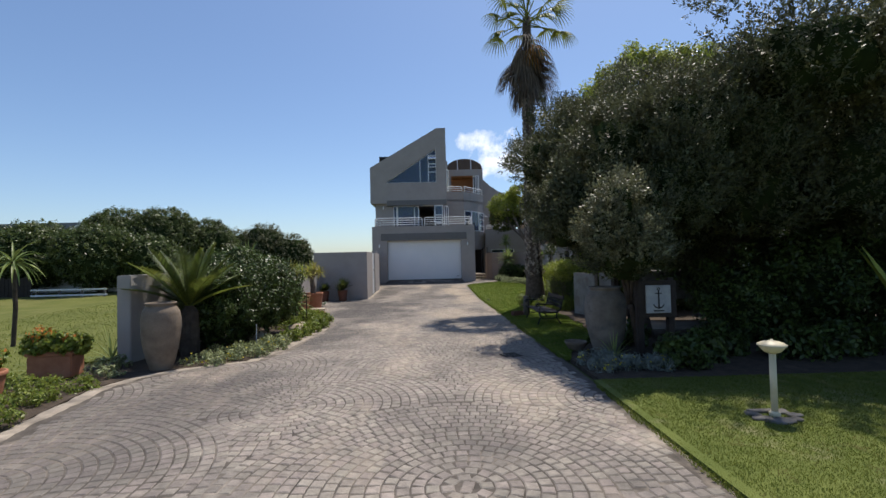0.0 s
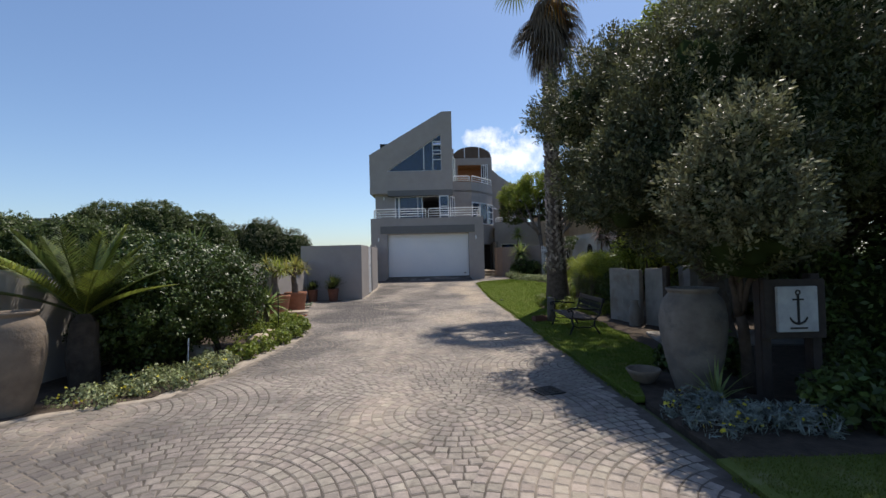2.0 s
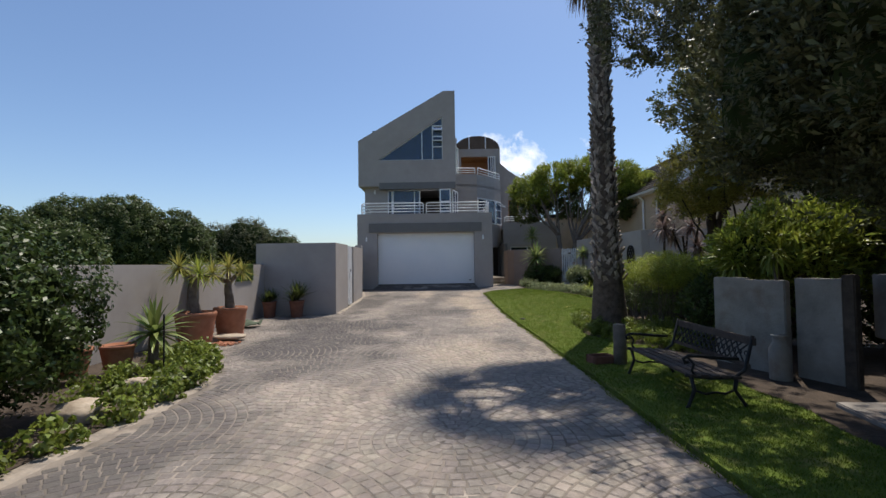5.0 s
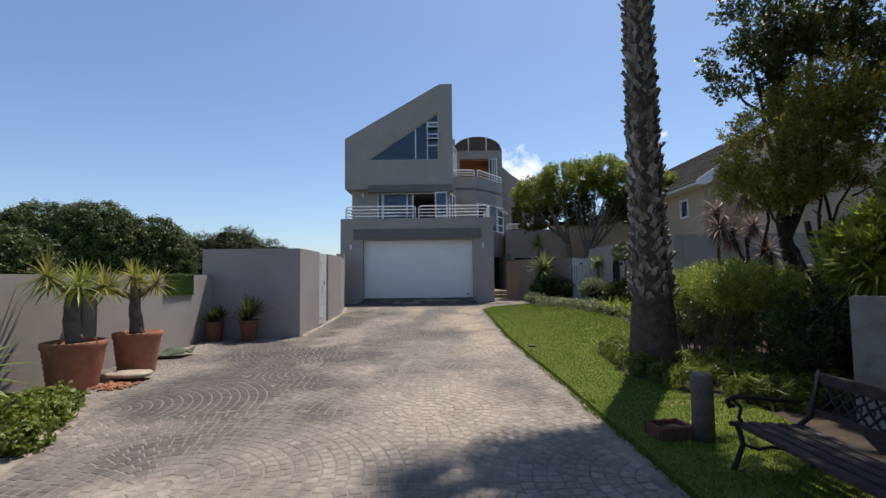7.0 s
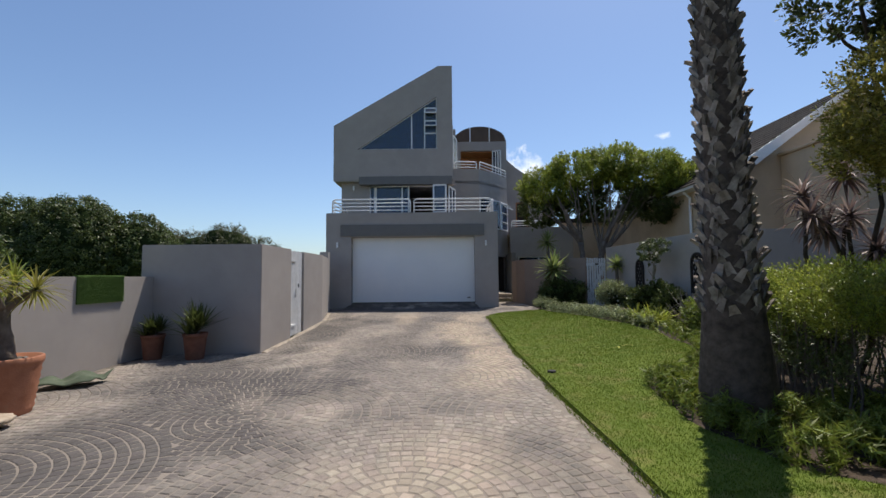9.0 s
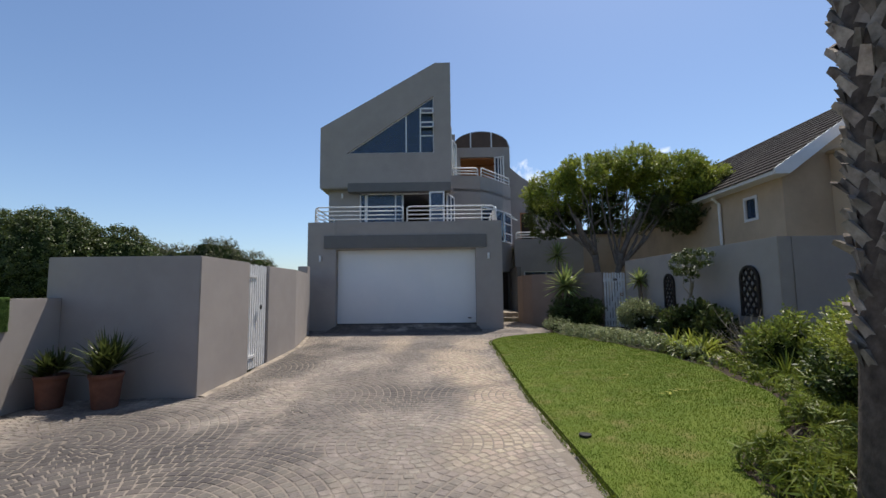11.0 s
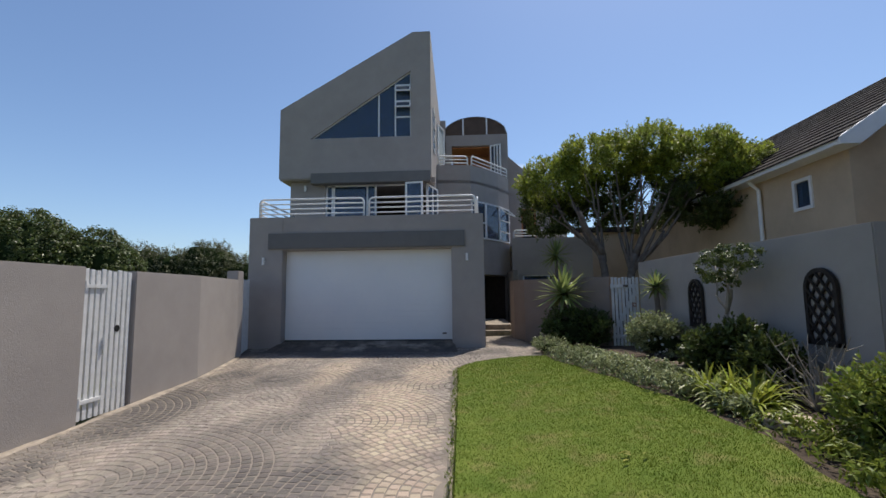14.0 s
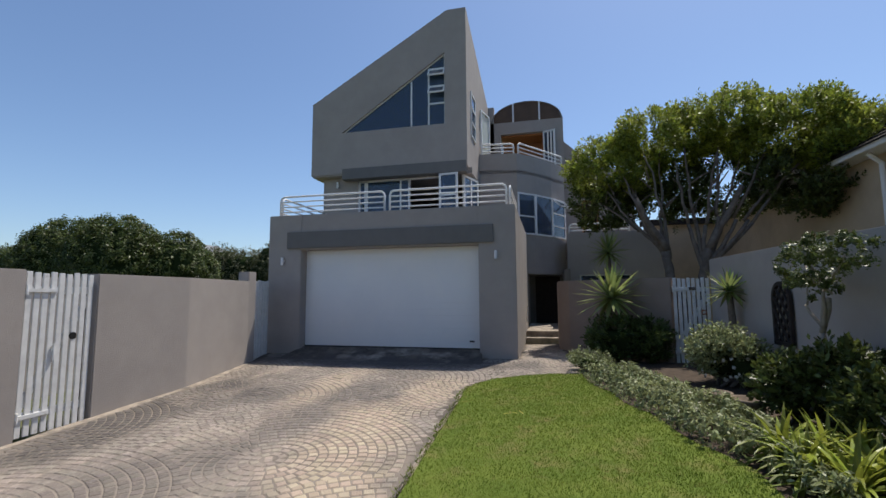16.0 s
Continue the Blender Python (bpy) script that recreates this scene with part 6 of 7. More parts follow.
cover("leafy low border plants beside the driveway", [(-2.95, 8.9, 0.24), (-2.9, 9.45, 0.22), (-2.86, 10.1, 0.2), (-2.92, 10.7, 0.26), (-3.0, 11.3, 0.33), (-3.2, 11.9, 0.34), (-3.45, 12.5, 0.3), (-3.75, 11.6, 0.3), (-3.7, 12.7, 0.36), (-4.1, 12.95, 0.36), (-3.6, 10.8, 0.32), (-3.85, 13.2, 0.26)], LEAF_HEDGE, 140, (0.06, 0.032), 800, 0.17)
cover("pale clipped cushion plant at the driveway edge", [(-3.05, 10.95, 0.22), (-3.0, 11.3, 0.2)], LEAF_GREY, 170, per=900)
cover("silvery strap-leaved ground cover at the foot of the jar", [(2.2, 6.0, 0.26), (2.5, 5.7, 0.26), (2.85, 5.6, 0.24), (2.15, 5.6, 0.2)], LEAF_SEA, 180, (0.085, 0.011), 1300, 0.13, PETAL_YELLOW)
cover("dark leafy plants under the tree", [(3.2, 5.7, 0.34), (3.7, 6.1, 0.36), (2.9, 7.5, 0.28), (3.3, 7.4, 0.32), (4.2, 6.4, 0.4), (5.0, 6.0, 0.4), (5.8, 6.2, 0.45), (6.8, 6.2, 0.5)], LEAF_SHADE, 190, (0.09, 0.045), 700, 0.28)
cover("clumps of low plants under the palm and hedge", [(3.3, 15.5, 0.3), (3.1, 14.4, 0.28), (3.6, 14.2, 0.32), (3.9, 13.8, 0.32), (4.3, 13.7, 0.34), (3.7, 15.6, 0.32), (3.0, 15.1, 0.22), (4.2, 14.4, 0.3), (3.6, 13.6, 0.28), (4.7, 13.4, 0.3), (4.0, 16.3, 0.28), (3.5, 13.0, 0.26), (3.9, 12.9, 0.3), (4.35, 13.0, 0.3)] + [(bed_edge(y) + 0.17, y, 0.2) for y in (13.55, 13.9, 14.25, 14.6, 14.95, 15.3, 15.65)], LEAF_HEDGE, 210, (0.13, 0.014), 900, 0.2)
strip = []
for i in range(16):
    t = i / 15
    y = 23.7 - 4.3 * t
    strip += [(bed_edge(y) + 0.22, y, 0.26 if y > 20.4 else 0.18)]
    if y > 20.4:
        strip += [(bed_edge(y) + 0.62, y + 0.1, 0.26)]
cover("dense clipped grey-green ground cover along the lawn", strip, LEAF_GREY, 240, (0.06, 0.02), 700, 0.17)
cover("low mixed plants along the lawn bed", [(bed_edge(y) + 0.24, y, 0.24) for y in (19.1, 18.7, 18.3, 17.9, 17.5, 17.1, 16.7)] + [(bed_edge(y) + 0.6, y, 0.3) for y in (18.4, 17.8, 17.2, 16.6)], LEAF_HEDGE, 290, (0.08, 0.022), 520, 0.15)


# ---------- right-hand planted bed ----------
def bush(label, at, blobs, count, leaf, mat, seed, flowers=None, name="shrub", nflow=120, fmat=PETAL_WHITE):
    p = plant(name, label, at)
    b = Build()
    rnd = random.Random(seed)
    for i in range(6):
        q = rnd.choice(blobs)
        branch(b, (rnd.uniform(-.08, .08), rnd.uniform(-.08, .08), 0), (q[0] + rnd.uniform(-.2, .2), q[1] + rnd.uniform(-.2, .2), q[2] + q[5] * 0.4), 0.022, 0.008, rnd)
    part("stem", b, BARK, p)
    sprigged("leaves", blobs, int(count * 0.11), 14, seed, mat, p, length=leaf[0] * 0.8, width=leaf[1] * 0.8, shoot=0.2, cut=-0.4, flat_bottom=0.0)
    crown_shade_core(p, [(x + at[0], y + at[1], z + land(*at), a, c, d) for x, y, z, a, c, d in blobs], 0.6, seed)
    if flowers:
        leafy("flowers", [(x, y, z, a * 1.03, c * 1.03, d * 1.03) for x, y, z, a, c, d in blobs], nflow, 0.05, 0.04, seed + 1, fmat, p, clump=0.05, inner=0, clumps=30)
    return p


bush("dark green shrub with pale flowers by the gate", (5.3, 23.3), [(0, 0, 0.4, 0.36, 0.38, 0.34), (0.22, -0.22, 0.33, 0.3, 0.28, 0.27)], 6000, (0.065, 0.034), LEAF_GREY, 301, True, nflow=200)
bush("glossy green shrub against the boundary wall", (5.25, 21.2), [(0.05, 0, 0.32, 0.28, 0.28, 0.28), (0.3, -0.25, 0.45, 0.24, 0.26, 0.28)], 5200, (0.085, 0.042), LEAF_MILK, 302)
bush("glossy green shrub beside the trellis", (5.55, 20.4), [(0, 0, 0.32, 0.26, 0.3, 0.28)], 2600, (0.09, 0.045), LEAF_MILK, 303)
bush("leafy green shrub near the lawn edge", (5.25, 18.5), [(0, 0, 0.3, 0.3, 0.35, 0.32), (0.3, 0.2, 0.45, 0.28, 0.28, 0.3)], 3000, (0.075, 0.035), LEAF_HEDGE, 305)
bush("leafy green shrub with loose branches", (5.6, 17.4), [(0, 0, 0.5, 0.45, 0.5, 0.5), (-0.3, -0.4, 0.4, 0.35, 0.35, 0.35)], 5200, (0.075, 0.035), LEAF_HEDGE, 306)
bush("dark leafy shrub behind the palm", (5.4, 16.4), [(0, 0, 0.4, 0.5, 0.5, 0.45), (-0.6, 0.3, 0.35, 0.4, 0.4, 0.32)], 4800, (0.08, 0.035), LEAF_SHADE, 307)
bush("rounded dark shrub below the yucca", (4.2, 25.3), [(0, 0, 0.35, 0.55, 0.4, 0.42), (0.55, -0.1, 0.32, 0.4, 0.4, 0.38)], 7000, (0.08, 0.03), LEAF_SHADE, 308)
bush("low grey shrub at the path corner", (3.55, 24.3), [(0, 0, 0.12, 0.3, 0.2, 0.13)], 1200, (0.06, 0.02), LEAF_GREY, 309)
for at, s in (((4.72, 19.95), 41), ((4.95, 20.15), 43), ((4.85, 19.65), 45), ((5.1, 19.85), 47), ((5.22, 20.2), 48), ((4.7, 20.25), 49)):
    p = plant("clivia", "clump of arching bright green strap leaves", at, "clivia clumps")
    part("leaves", rosette(Build(), (0, 0, 0), 60, 0.52, 0.05, s, 10, 80, 1.5, 6), LEAF_BRIGHT, p, kind="stuff")
for at, s in (((5.0, 18.0), 45), ((5.55, 18.2), 46), ((4.75, 17.2), 47)):
    p = plant("flax_clump", "clump of upright green sword leaves", at, "flax clumps")
    part("leaves", rosette(Build(), (0, 0, 0), 40, 0.5, 0.03, s, 25, 86, 0.8, 5), LEAF_HEDGE, p, kind="stuff")
# twiggy bare shrub
p = plant("bare_twig_shrub", "grey leafless twiggy shrub in the bed", (5.6, 19.75))
b = Build()
rnd = random.Random(44)
for i in range(26):
    a = rnd.uniform(0, 6.28)
    e = Vector((math.cos(a) * rnd.uniform(0.2, 0.55), math.sin(a) * rnd.uniform(0.2, 0.6), rnd.uniform(0.4, 0.85)))
    pts = branch(b, (0, 0, 0), e, 0.014, 0.004, rnd, 0.3, 5, 5)
    for q in pts[2:5]:
        b.tube([q, q + Vector((rnd.uniform(-.16, .16), rnd.uniform(-.16, .16), rnd.uniform(0.04, .18)))], [0.005, 0.002], 4)
part("twig_mass", b, BARK_PALE, p, kind="stuff")
# standard tree against the wall
b0 = (5.6, 21.35, 0.3)
tree("standard_tree", "small slender tree with loose green crown by the wall", b0, 0.04,
     [([b0, (5.62, 21.2, 0.85), (5.56, 21.28, 1.25), (5.55, 21.15, 1.6)], 0.042, 0.024)] + limbs((5.56, 21.25, 1.3), [(5.5, 20.75, 2.0), (5.6, 21.6, 1.95), (5.4, 21.1, 2.15)], 17, 0.02),
     [("crown", [(5.52, 20.85, 2.05, 0.28, 0.34, 0.2), (5.55, 21.45, 1.95, 0.28, 0.36, 0.24), (5.45, 21.1, 1.75, 0.2, 0.25, 0.16)], 4200, 0.042, 0.02, LEAF_MILK, dict(clump=0.24, clumps=30, inner=0.05))], BARK_PALE, 313)


def yucca(at, h, n, ln, s, label, w=0.04):
    p = plant("yucca", label, at)
    part("stem", Build().tube([(0, 0, 0), (0.03, 0, h * 0.5), (0, 0, h)], [0.07, 0.06, 0.045], 9), BARK, p)
    part("leaves", rosette(Build(), (0, 0, h), n, ln, w, s, -45, 86, 0.12, 4), LEAF_YUCCA, p, kind="stuff")


yucca((4.12, 25.45), 1.2, 70, 0.72, 51, "yucca with a head of stiff sword leaves", 0.11)
yucca((4.3, 27.1), 2.25, 90, 0.55, 52, "taller shaded yucca behind the garden wall", 0.06)
yucca((5.74, 24.1), 1.36, 46, 0.42, 53, "small yucca on a thin stem by the gate", 0.075)
# two clay rings half sunk in the bed
for x, y, r in ((4.95, 21.55, 0.16), (4.75, 21.85, 0.15)):
    z = land(x, y)
    solo("clay_ring_pot", Build().lathe([(r * 0.95, -0.05), (r, 0.14), (r * 1.08, 0.15), (r * 1.08, 0.19), (r * 0.92, 0.19), (r * 0.88, 0.05)], 24, (x, y, z)), CLAY, "empty clay pot sunk in the bed", "flower pot", smooth=True)


def trellis(y, label, zb, zt, w):
    x = RW0[0] + (RW1[0] - RW0[0]) * (y - RW0[1]) / (RW1[1] - RW0[1]) - 0.03
    t = thing("wall_trellis", label, "trellis", (x, y, zb), "arched wall trellises", -90)
    H_, hw = zt - zb, w / 2
    c = H_ - hw
    outer = [(-hw, 0)] + [(hw * math.cos(math.pi - a), c + hw * math.sin(math.pi - a)) for a in np.linspace(0, math.pi, 15)] + [(hw, 0)]
    inner = [(p * 0.8, c + (q - c) * 0.8 if q > c else q) for p, q in outer]
    b = Build()
    b.v = [(p, -0.02, q) for p, q in outer] + [(p, -0.02, q) for p, q in inner] + [(p, 0.02, q) for p, q in outer] + [(p, 0.02, q) for p, q in inner]
    n = len(outer)
    for i in range(n - 1):
        b.f += [(i, i + 1, n + i + 1, n + i), (i + 1, i, 2 * n + i, 2 * n + i + 1), (n + i, n + i + 1, 3 * n + i + 1, 3 * n + i), (3 * n + i, 3 * n + i + 1, 2 * n + i + 1, 2 * n + i)]
    part("arch_frame", b, DARKWOOD, t)
    part("bottom_rail", Build().box(-hw, -0.02, 0, hw, 0.02, 0.05), DARKWOOD, t)
    for sgn in (-1, 1):
        for k in range(-2, 6):
            zc = 0.1 + k * 0.19
            pts = []
            for s in np.linspace(-hw * 0.85, hw * 0.85, 24):
                z = zc + sgn * s * 1.25 + 0.12
                lim = c + math.sqrt(max(0, (hw * 0.85) ** 2 - s * s))
                if 0.02 < z < lim:
                    pts.append((s, 0.008 * sgn, z))
            if len(pts) > 3:
                part("lattice_strip", Build().tube([pts[0], pts[-1]], 0.018, 4), DARKWOOD, t)


trellis(20.1, "dark arched wooden trellis on the boundary wall", 0.93, 1.84, 0.5)
trellis(22.85, "dark arched wooden trellis further along the boundary wall", 0.95, 1.8, 0.48)

# clipped fine-leaved hedge behind the palm
p = plant("clipped_hedge", "fine-leaved bright green hedge with twiggy base", (4.7, 15.0))
b = Build()
rnd = random.Random(61)
for i in range(90):
    x, y = rnd.uniform(-0.75, 0.75), rnd.uniform(-0.95, 0.95)
    branch(b, (x, y, 0), (x + rnd.uniform(-.15, .15), y + rnd.uniform(-.15, .15), rnd.uniform(0.7, 1.1)), 0.01, 0.004, rnd, 0.2, 4, 4)
part("twig_mass", b, BARK, p, kind="stuff")
# bright leaf colour on top stands in for sunlight, the darker one below for shade
sprigged("leaves", [(-0.3, -0.5, 0.95, 0.6, 0.6, 0.3), (0.1, 0.3, 0.97, 0.7, 0.7, 0.3), (-0.35, 0.6, 0.88, 0.5, 0.5, 0.3), (0.45, -0.1, 0.93, 0.45, 0.55, 0.3)], 3000, 22, 330, LEAF_BRIGHT, p, length=0.034, width=0.011, shoot=0.24, cut=-0.5)
sprigged("lower_leaves", [(-0.3, -0.4, 0.6, 0.65, 0.7, 0.4), (0.2, 0.3, 0.6, 0.75, 0.75, 0.4)], 900, 14, 331, LEAF_MILK, p, length=0.036, width=0.012, shoot=0.26, cut=-0.1)
# cordyline with drooping purple heads
p = plant("cordyline", "many-stemmed cordyline with drooping purple-brown leaves", (5.3, 15.9))
rnd = random.Random(9)
for i, e in enumerate([(-0.25, -0.3, 1.75), (-0.35, -0.1, 2.2), (0.0, -0.3, 2.4), (0.3, 0.0, 1.95), (-0.5, -0.4, 1.9), (0.15, -0.5, 1.5)]):
    b = Build()
    branch(b, (0.1 * i - 0.2, 0, 0), e, 0.035, 0.02, rnd, 0.3, 6, 7)
    part("stem", b, BARK_DARK, p)
    part("leaf_head", rosette(Build(), (e[0], e[1], e[2]), 56, 0.36, 0.042, 400 + i, -60, 80, 0.8, 4), LEAF_RED, p)
# soft aloes tumbling over the concrete panels
for x, y, z, s in ((4.75, 12.7, 1.3, 72), (5.2, 12.95, 1.3, 73), (4.9, 13.5, 1.4, 74), (5.6, 12.6, 1.45, 75), (4.3, 12.45, 1.2, 76), (4.6, 12.1, 1.35, 77), (5.0, 12.2, 1.55, 78), (5.3, 13.4, 1.6, 81), (4.7, 12.4, 1.2, 82), (5.8, 13.1, 1.7, 83), (5.1, 12.6, 1.65, 84)):
    p = plant("tree_aloe", "tree aloe with bright drooping curled leaves", (x, y), "tree aloes")
    zb = z - land(x, y)
    part("stem", Build().tube([(0, 0, 0), (0.05, 0, zb * 0.6), (0, 0, zb)], 0.035, 7), BARK, p)
    part("leaves", rosette(Build(), (0, 0, zb), 70, 0.32, 0.036, s, -55, 75, 2.6, 6), LEAF_BRIGHT, p, kind="stuff")
# shrub added to stand in for the deep shade between hedge and panels
bush("added deep green shrub filling the dark gap beside the panels", (4.75, 13.55), [(0, 0, 0.55, 0.6, 0.5, 0.55), (0.5, -0.4, 0.6, 0.6, 0.5, 0.6)], 7000, (0.1, 0.03), LEAF_SHADE, 342)
bush("lush bright green shrub tumbling over the concrete panels", (5.15, 12.75), [(-0.35, 0.0, 1.45, 0.5, 0.5, 0.5), (0.25, 0.1, 1.65, 0.6, 0.6, 0.5), (0.7, -0.2, 1.4, 0.6, 0.6, 0.7), (0.1, -0.35, 1.25, 0.55, 0.4, 0.5)], 11000, (0.16, 0.034), LEAF_BRIGHT, 341)
# banana-like leaves in the shade
p = plant("wild_banana", "wild banana with broad upright leaves in the shade", (6.3, 5.6))
b = Build()
for i in range(7):
    a = i * 0.9
    b.strap((0, 0, 0.2), (math.cos(a) * 0.35, math.sin(a) * 0.35, 1), 1.5, 0.2, 0.5, 7, 0.35, 0.3)
part("leaves", b, LEAF_BRIGHT, p, kind="stuff")


# ---------- jars ----------
def jar(at, r, h, mat, label):
    prof = [(0.0, 0.0), (0.5, 0.0), (0.55, 0.03), (0.74, 0.2), (0.9, 0.4), (0.99, 0.6), (1.0, 0.72), (0.95, 0.83), (0.86, 0.9), (0.74, 0.94), (0.7, 0.952), (0.72, 0.968), (0.77, 0.98), (0.78, 1.0), (0.69, 1.0), (0.63, 0.95), (0.68, 0.85), (0.7, 0.6)]
    fine = []
    for (a, z), (a2, z2) in zip(prof[:-1], prof[1:]):
        for k in range(3):
            t = k / 3
            fine.append(((a + (a2 - a) * t) * r + 0.003 * math.sin((z + (z2 - z) * t) * 60), (z + (z2 - z) * t) * h))
    fine.append((prof[-1][0] * r, prof[-1][1] * h))
    j = thing("clay_jar", label, "jar", at, "tall garden jars")
    cut = next(i for i, q in enumerate(fine) if q[1] > 0.945 * h)
    part("jar_body", Build().lathe(fine[:cut + 1], 40, wobble=0.008), mat, j, smooth=True)
    part("rim", Build().lathe(fine[cut:], 40, wobble=0.008), mat, j, smooth=True)
    return j


jar((-4.02, 6.45, 0.0), 0.262, 1.0, CLAY, "tall ochre clay jar with stained shoulders")
jar((2.62, 6.72, -0.02), 0.31, 1.07, CLAY_GREY, "tall grey lichen-stained clay jar under the tree")
bw = thing("stone_bowl", "shallow grey stone bowl on the lawn edge", "bowl", (2.24, 7.02, 0.02))
part("bowl_body", Build().lathe([(0.085, 0), (0.11, 0.02), (0.16, 0.1), (0.18, 0.135), (0.172, 0.15), (0.15, 0.145), (0.12, 0.09), (0.02, 0.08)], 28), CLAY, bw, smooth=True)

# ---------- sign with an anchor ----------
sg = thing("anchor_sign", "white painted sign board with a black anchor", "sign", (3.06, 5.95, 0.0))
part("post", Build().box(-0.26, 0.05, 0, -0.17, 0.14, 1.2), DARKWOOD, sg, bevel=0.008)
part("post", Build().box(0.17, 0.05, 0, 0.26, 0.14, 1.2), DARKWOOD, sg, bevel=0.008)
part("backing", Build().box(-0.26, 0.0, 0.66, 0.26, 0.05, 1.16), DARKWOOD, sg, bevel=0.006)
bd = part("board", Build().box(-0.17, -0.03, 0.72, 0.17, 0.0, 1.1), SIGNBOARD, sg, "white painted board", bevel=0.005)
b = Build().box(-0.008, -0.038, 0.79, 0.008, -0.03, 1.03).box(-0.045, -0.038, 0.985, 0.045, -0.03, 0.998)
b.tube([(0.018 * math.cos(a), -0.034, 1.05 + 0.018 * math.sin(a)) for a in np.linspace(0, 2 * math.pi, 13)], 0.005, 6)
b.tube([(0.075 * math.cos(a), -0.034, 0.865 + 0.075 * math.sin(a)) for a in np.linspace(math.pi * 1.08, math.pi * 1.92, 13)], [0.004, 0.007, 0.008, 0.009, 0.009, 0.01, 0.011, 0.01, 0.009, 0.009, 0.008, 0.007, 0.004], 6)
part("anchor", b, BLACK, bd, "black anchor emblem")
part("caption_bar", Build().box(-0.07, -0.036, 0.745, 0.07, -0.03, 0.76), BLACK, bd)

# ---------- garden lamp ----------
gl = thing("garden_lamp", "cream mushroom garden lamp on a short post", "garden lamp", (2.99, 3.78, 0.05))
part("post", Build().tube([(0, 0, 0), (0, 0, 0.57)], 0.027, 16), CREAM, gl, smooth=True)
part("base", Build().lathe([(0.044, 0), (0.044, 0.045), (0.029, 0.06)], 16), CREAM, gl)
part("bowl", Build().lathe([(0.03, 0.565), (0.065, 0.58), (0.095, 0.615), (0.1, 0.632)], 28), CREAM, gl, "yellowed lamp bowl", smooth=True)
part("cap", Build().lathe([(0.1, 0.63), (0.114, 0.632), (0.112, 0.645), (0.08, 0.664), (0.035, 0.674), (0.012, 0.682), (0.009, 0.69)], 28), CREAM, gl, "cream domed cap", smooth=True)
for i in range(7):
    a = i * 0.9
    solo("paving_fragment", Build().lump((2.99 + 0.17 * math.cos(a), 3.78 + 0.13 * math.sin(a), 0.066), (0.06 + 0.03 * (i % 3), 0.045 + 0.02 * (i % 2), 0.016), 60 + i, 0.45, 7), DULL_GREY, "broken stone fragment at the lamp foot", "stone", group="stones round the lamp", smooth=True)


# ---------- bench ----------
bn = thing("garden_bench", "black cast-iron bench with dark timber slats", "bench", (2.36, 10.84, -0.06), "", 0)
L = 0.68
for k in range(5):
    x = 0.0 + k * 0.1
    part("seat_slat", Build().box(x, -L, 0.325 - k * 0.006, x + 0.075, L, 0.35 - k * 0.006), BENCHWOOD, bn, bevel=0.006)
part("top_rail", Build().box(0.585, -L, 0.6, 0.615, L, 0.675), BENCHWOOD, bn, bevel=0.006)
part("lower_rail", Build().box(0.53, -L, 0.40, 0.555, L, 0.44), BENCHWOOD, bn, bevel=0.005)
bp = Build()
for k in range(-8, 9):
    for sg2 in (-1, 1):
        y0, y1 = k * 0.085 - 0.08 * sg2, k * 0.085 + 0.08 * sg2
        if abs(y0) < L - 0.04 and abs(y1) < L - 0.04:
            bp.tube([(0.548, y0, 0.44), (0.57, (y0 + y1) / 2 + 0.015, 0.52), (0.592, y1, 0.6)], 0.008, 5)
for k in range(-7, 8):
    bp.tube([(0.57 , k * 0.085 + 0.022 * math.cos(a), 0.52 + 0.022 * math.sin(a)) for a in np.linspace(0, 6.28, 9)], 0.006, 4)
part("back_lattice", bp, IRON, bn, "cast-iron lattice back")
for y in (-L + 0.03, L - 0.03):
    fr = part("end_frame", Build().tube([(-0.03, y, 0.34), (0.2, y, 0.31), (0.42, y, 0.31), (0.52, y, 0.38), (0.6, y, 0.69)], 0.017, 8)
              .tube([(0.46, y, 0.48), (0.3, y, 0.49), (0.12, y, 0.51), (0.0, y, 0.515), (-0.045, y, 0.49), (-0.03, y, 0.455), (0.0, y, 0.46)], 0.016, 8)
              .tube([(0.0, y, 0.50), (0.05, y, 0.44), (0.03, y, 0.38), (0.06, y, 0.33)], 0.012, 7), IRON, bn, smooth=True)
    part("leg", Build().tube([(0.02, y, 0.33), (0.05, y, 0.2), (0.0, y, 0.08), (-0.03, y, 0.0)], [0.02, 0.017, 0.016, 0.022], 8), IRON, bn, smooth=True)
    part("leg", Build().tube([(0.44, y, 0.32), (0.42, y, 0.2), (0.5, y, 0.08), (0.55, y, 0.0)], [0.02, 0.017, 0.016, 0.022], 8), IRON, bn, smooth=True)
    part("stretcher", Build().tube([(0.05, y, 0.2), (0.15, y, 0.165), (0.24, y, 0.18), (0.33, y, 0.165), (0.42, y, 0.2)], 0.011, 7), IRON, bn, smooth=True)

po = thing("timber_post", "round grey weathered timber post in the lawn", "post", (2.46, 12.05, -0.06))
part("post_shaft", Build().lathe([(0.085, 0), (0.083, 0.3), (0.08, 0.54), (0.07, 0.555), (0.02, 0.56)], 18, wobble=0.02), TIMBER, po, smooth=True)
tb = thing("clay_planter", "small reddish clay trough beside the post", "planter", (2.24, 12.15, -0.05), "", 12)
part("trough_body", Build().box(-0.16, -0.12, 0, 0.16, -0.09, 0.12).box(-0.16, 0.09, 0, 0.16, 0.12, 0.12).box(-0.16, -0.09, 0, -0.13, 0.09, 0.12).box(0.13, -0.09, 0, 0.16, 0.09, 0.12), TERRACOTTA_DARK, tb, bevel=0.008)
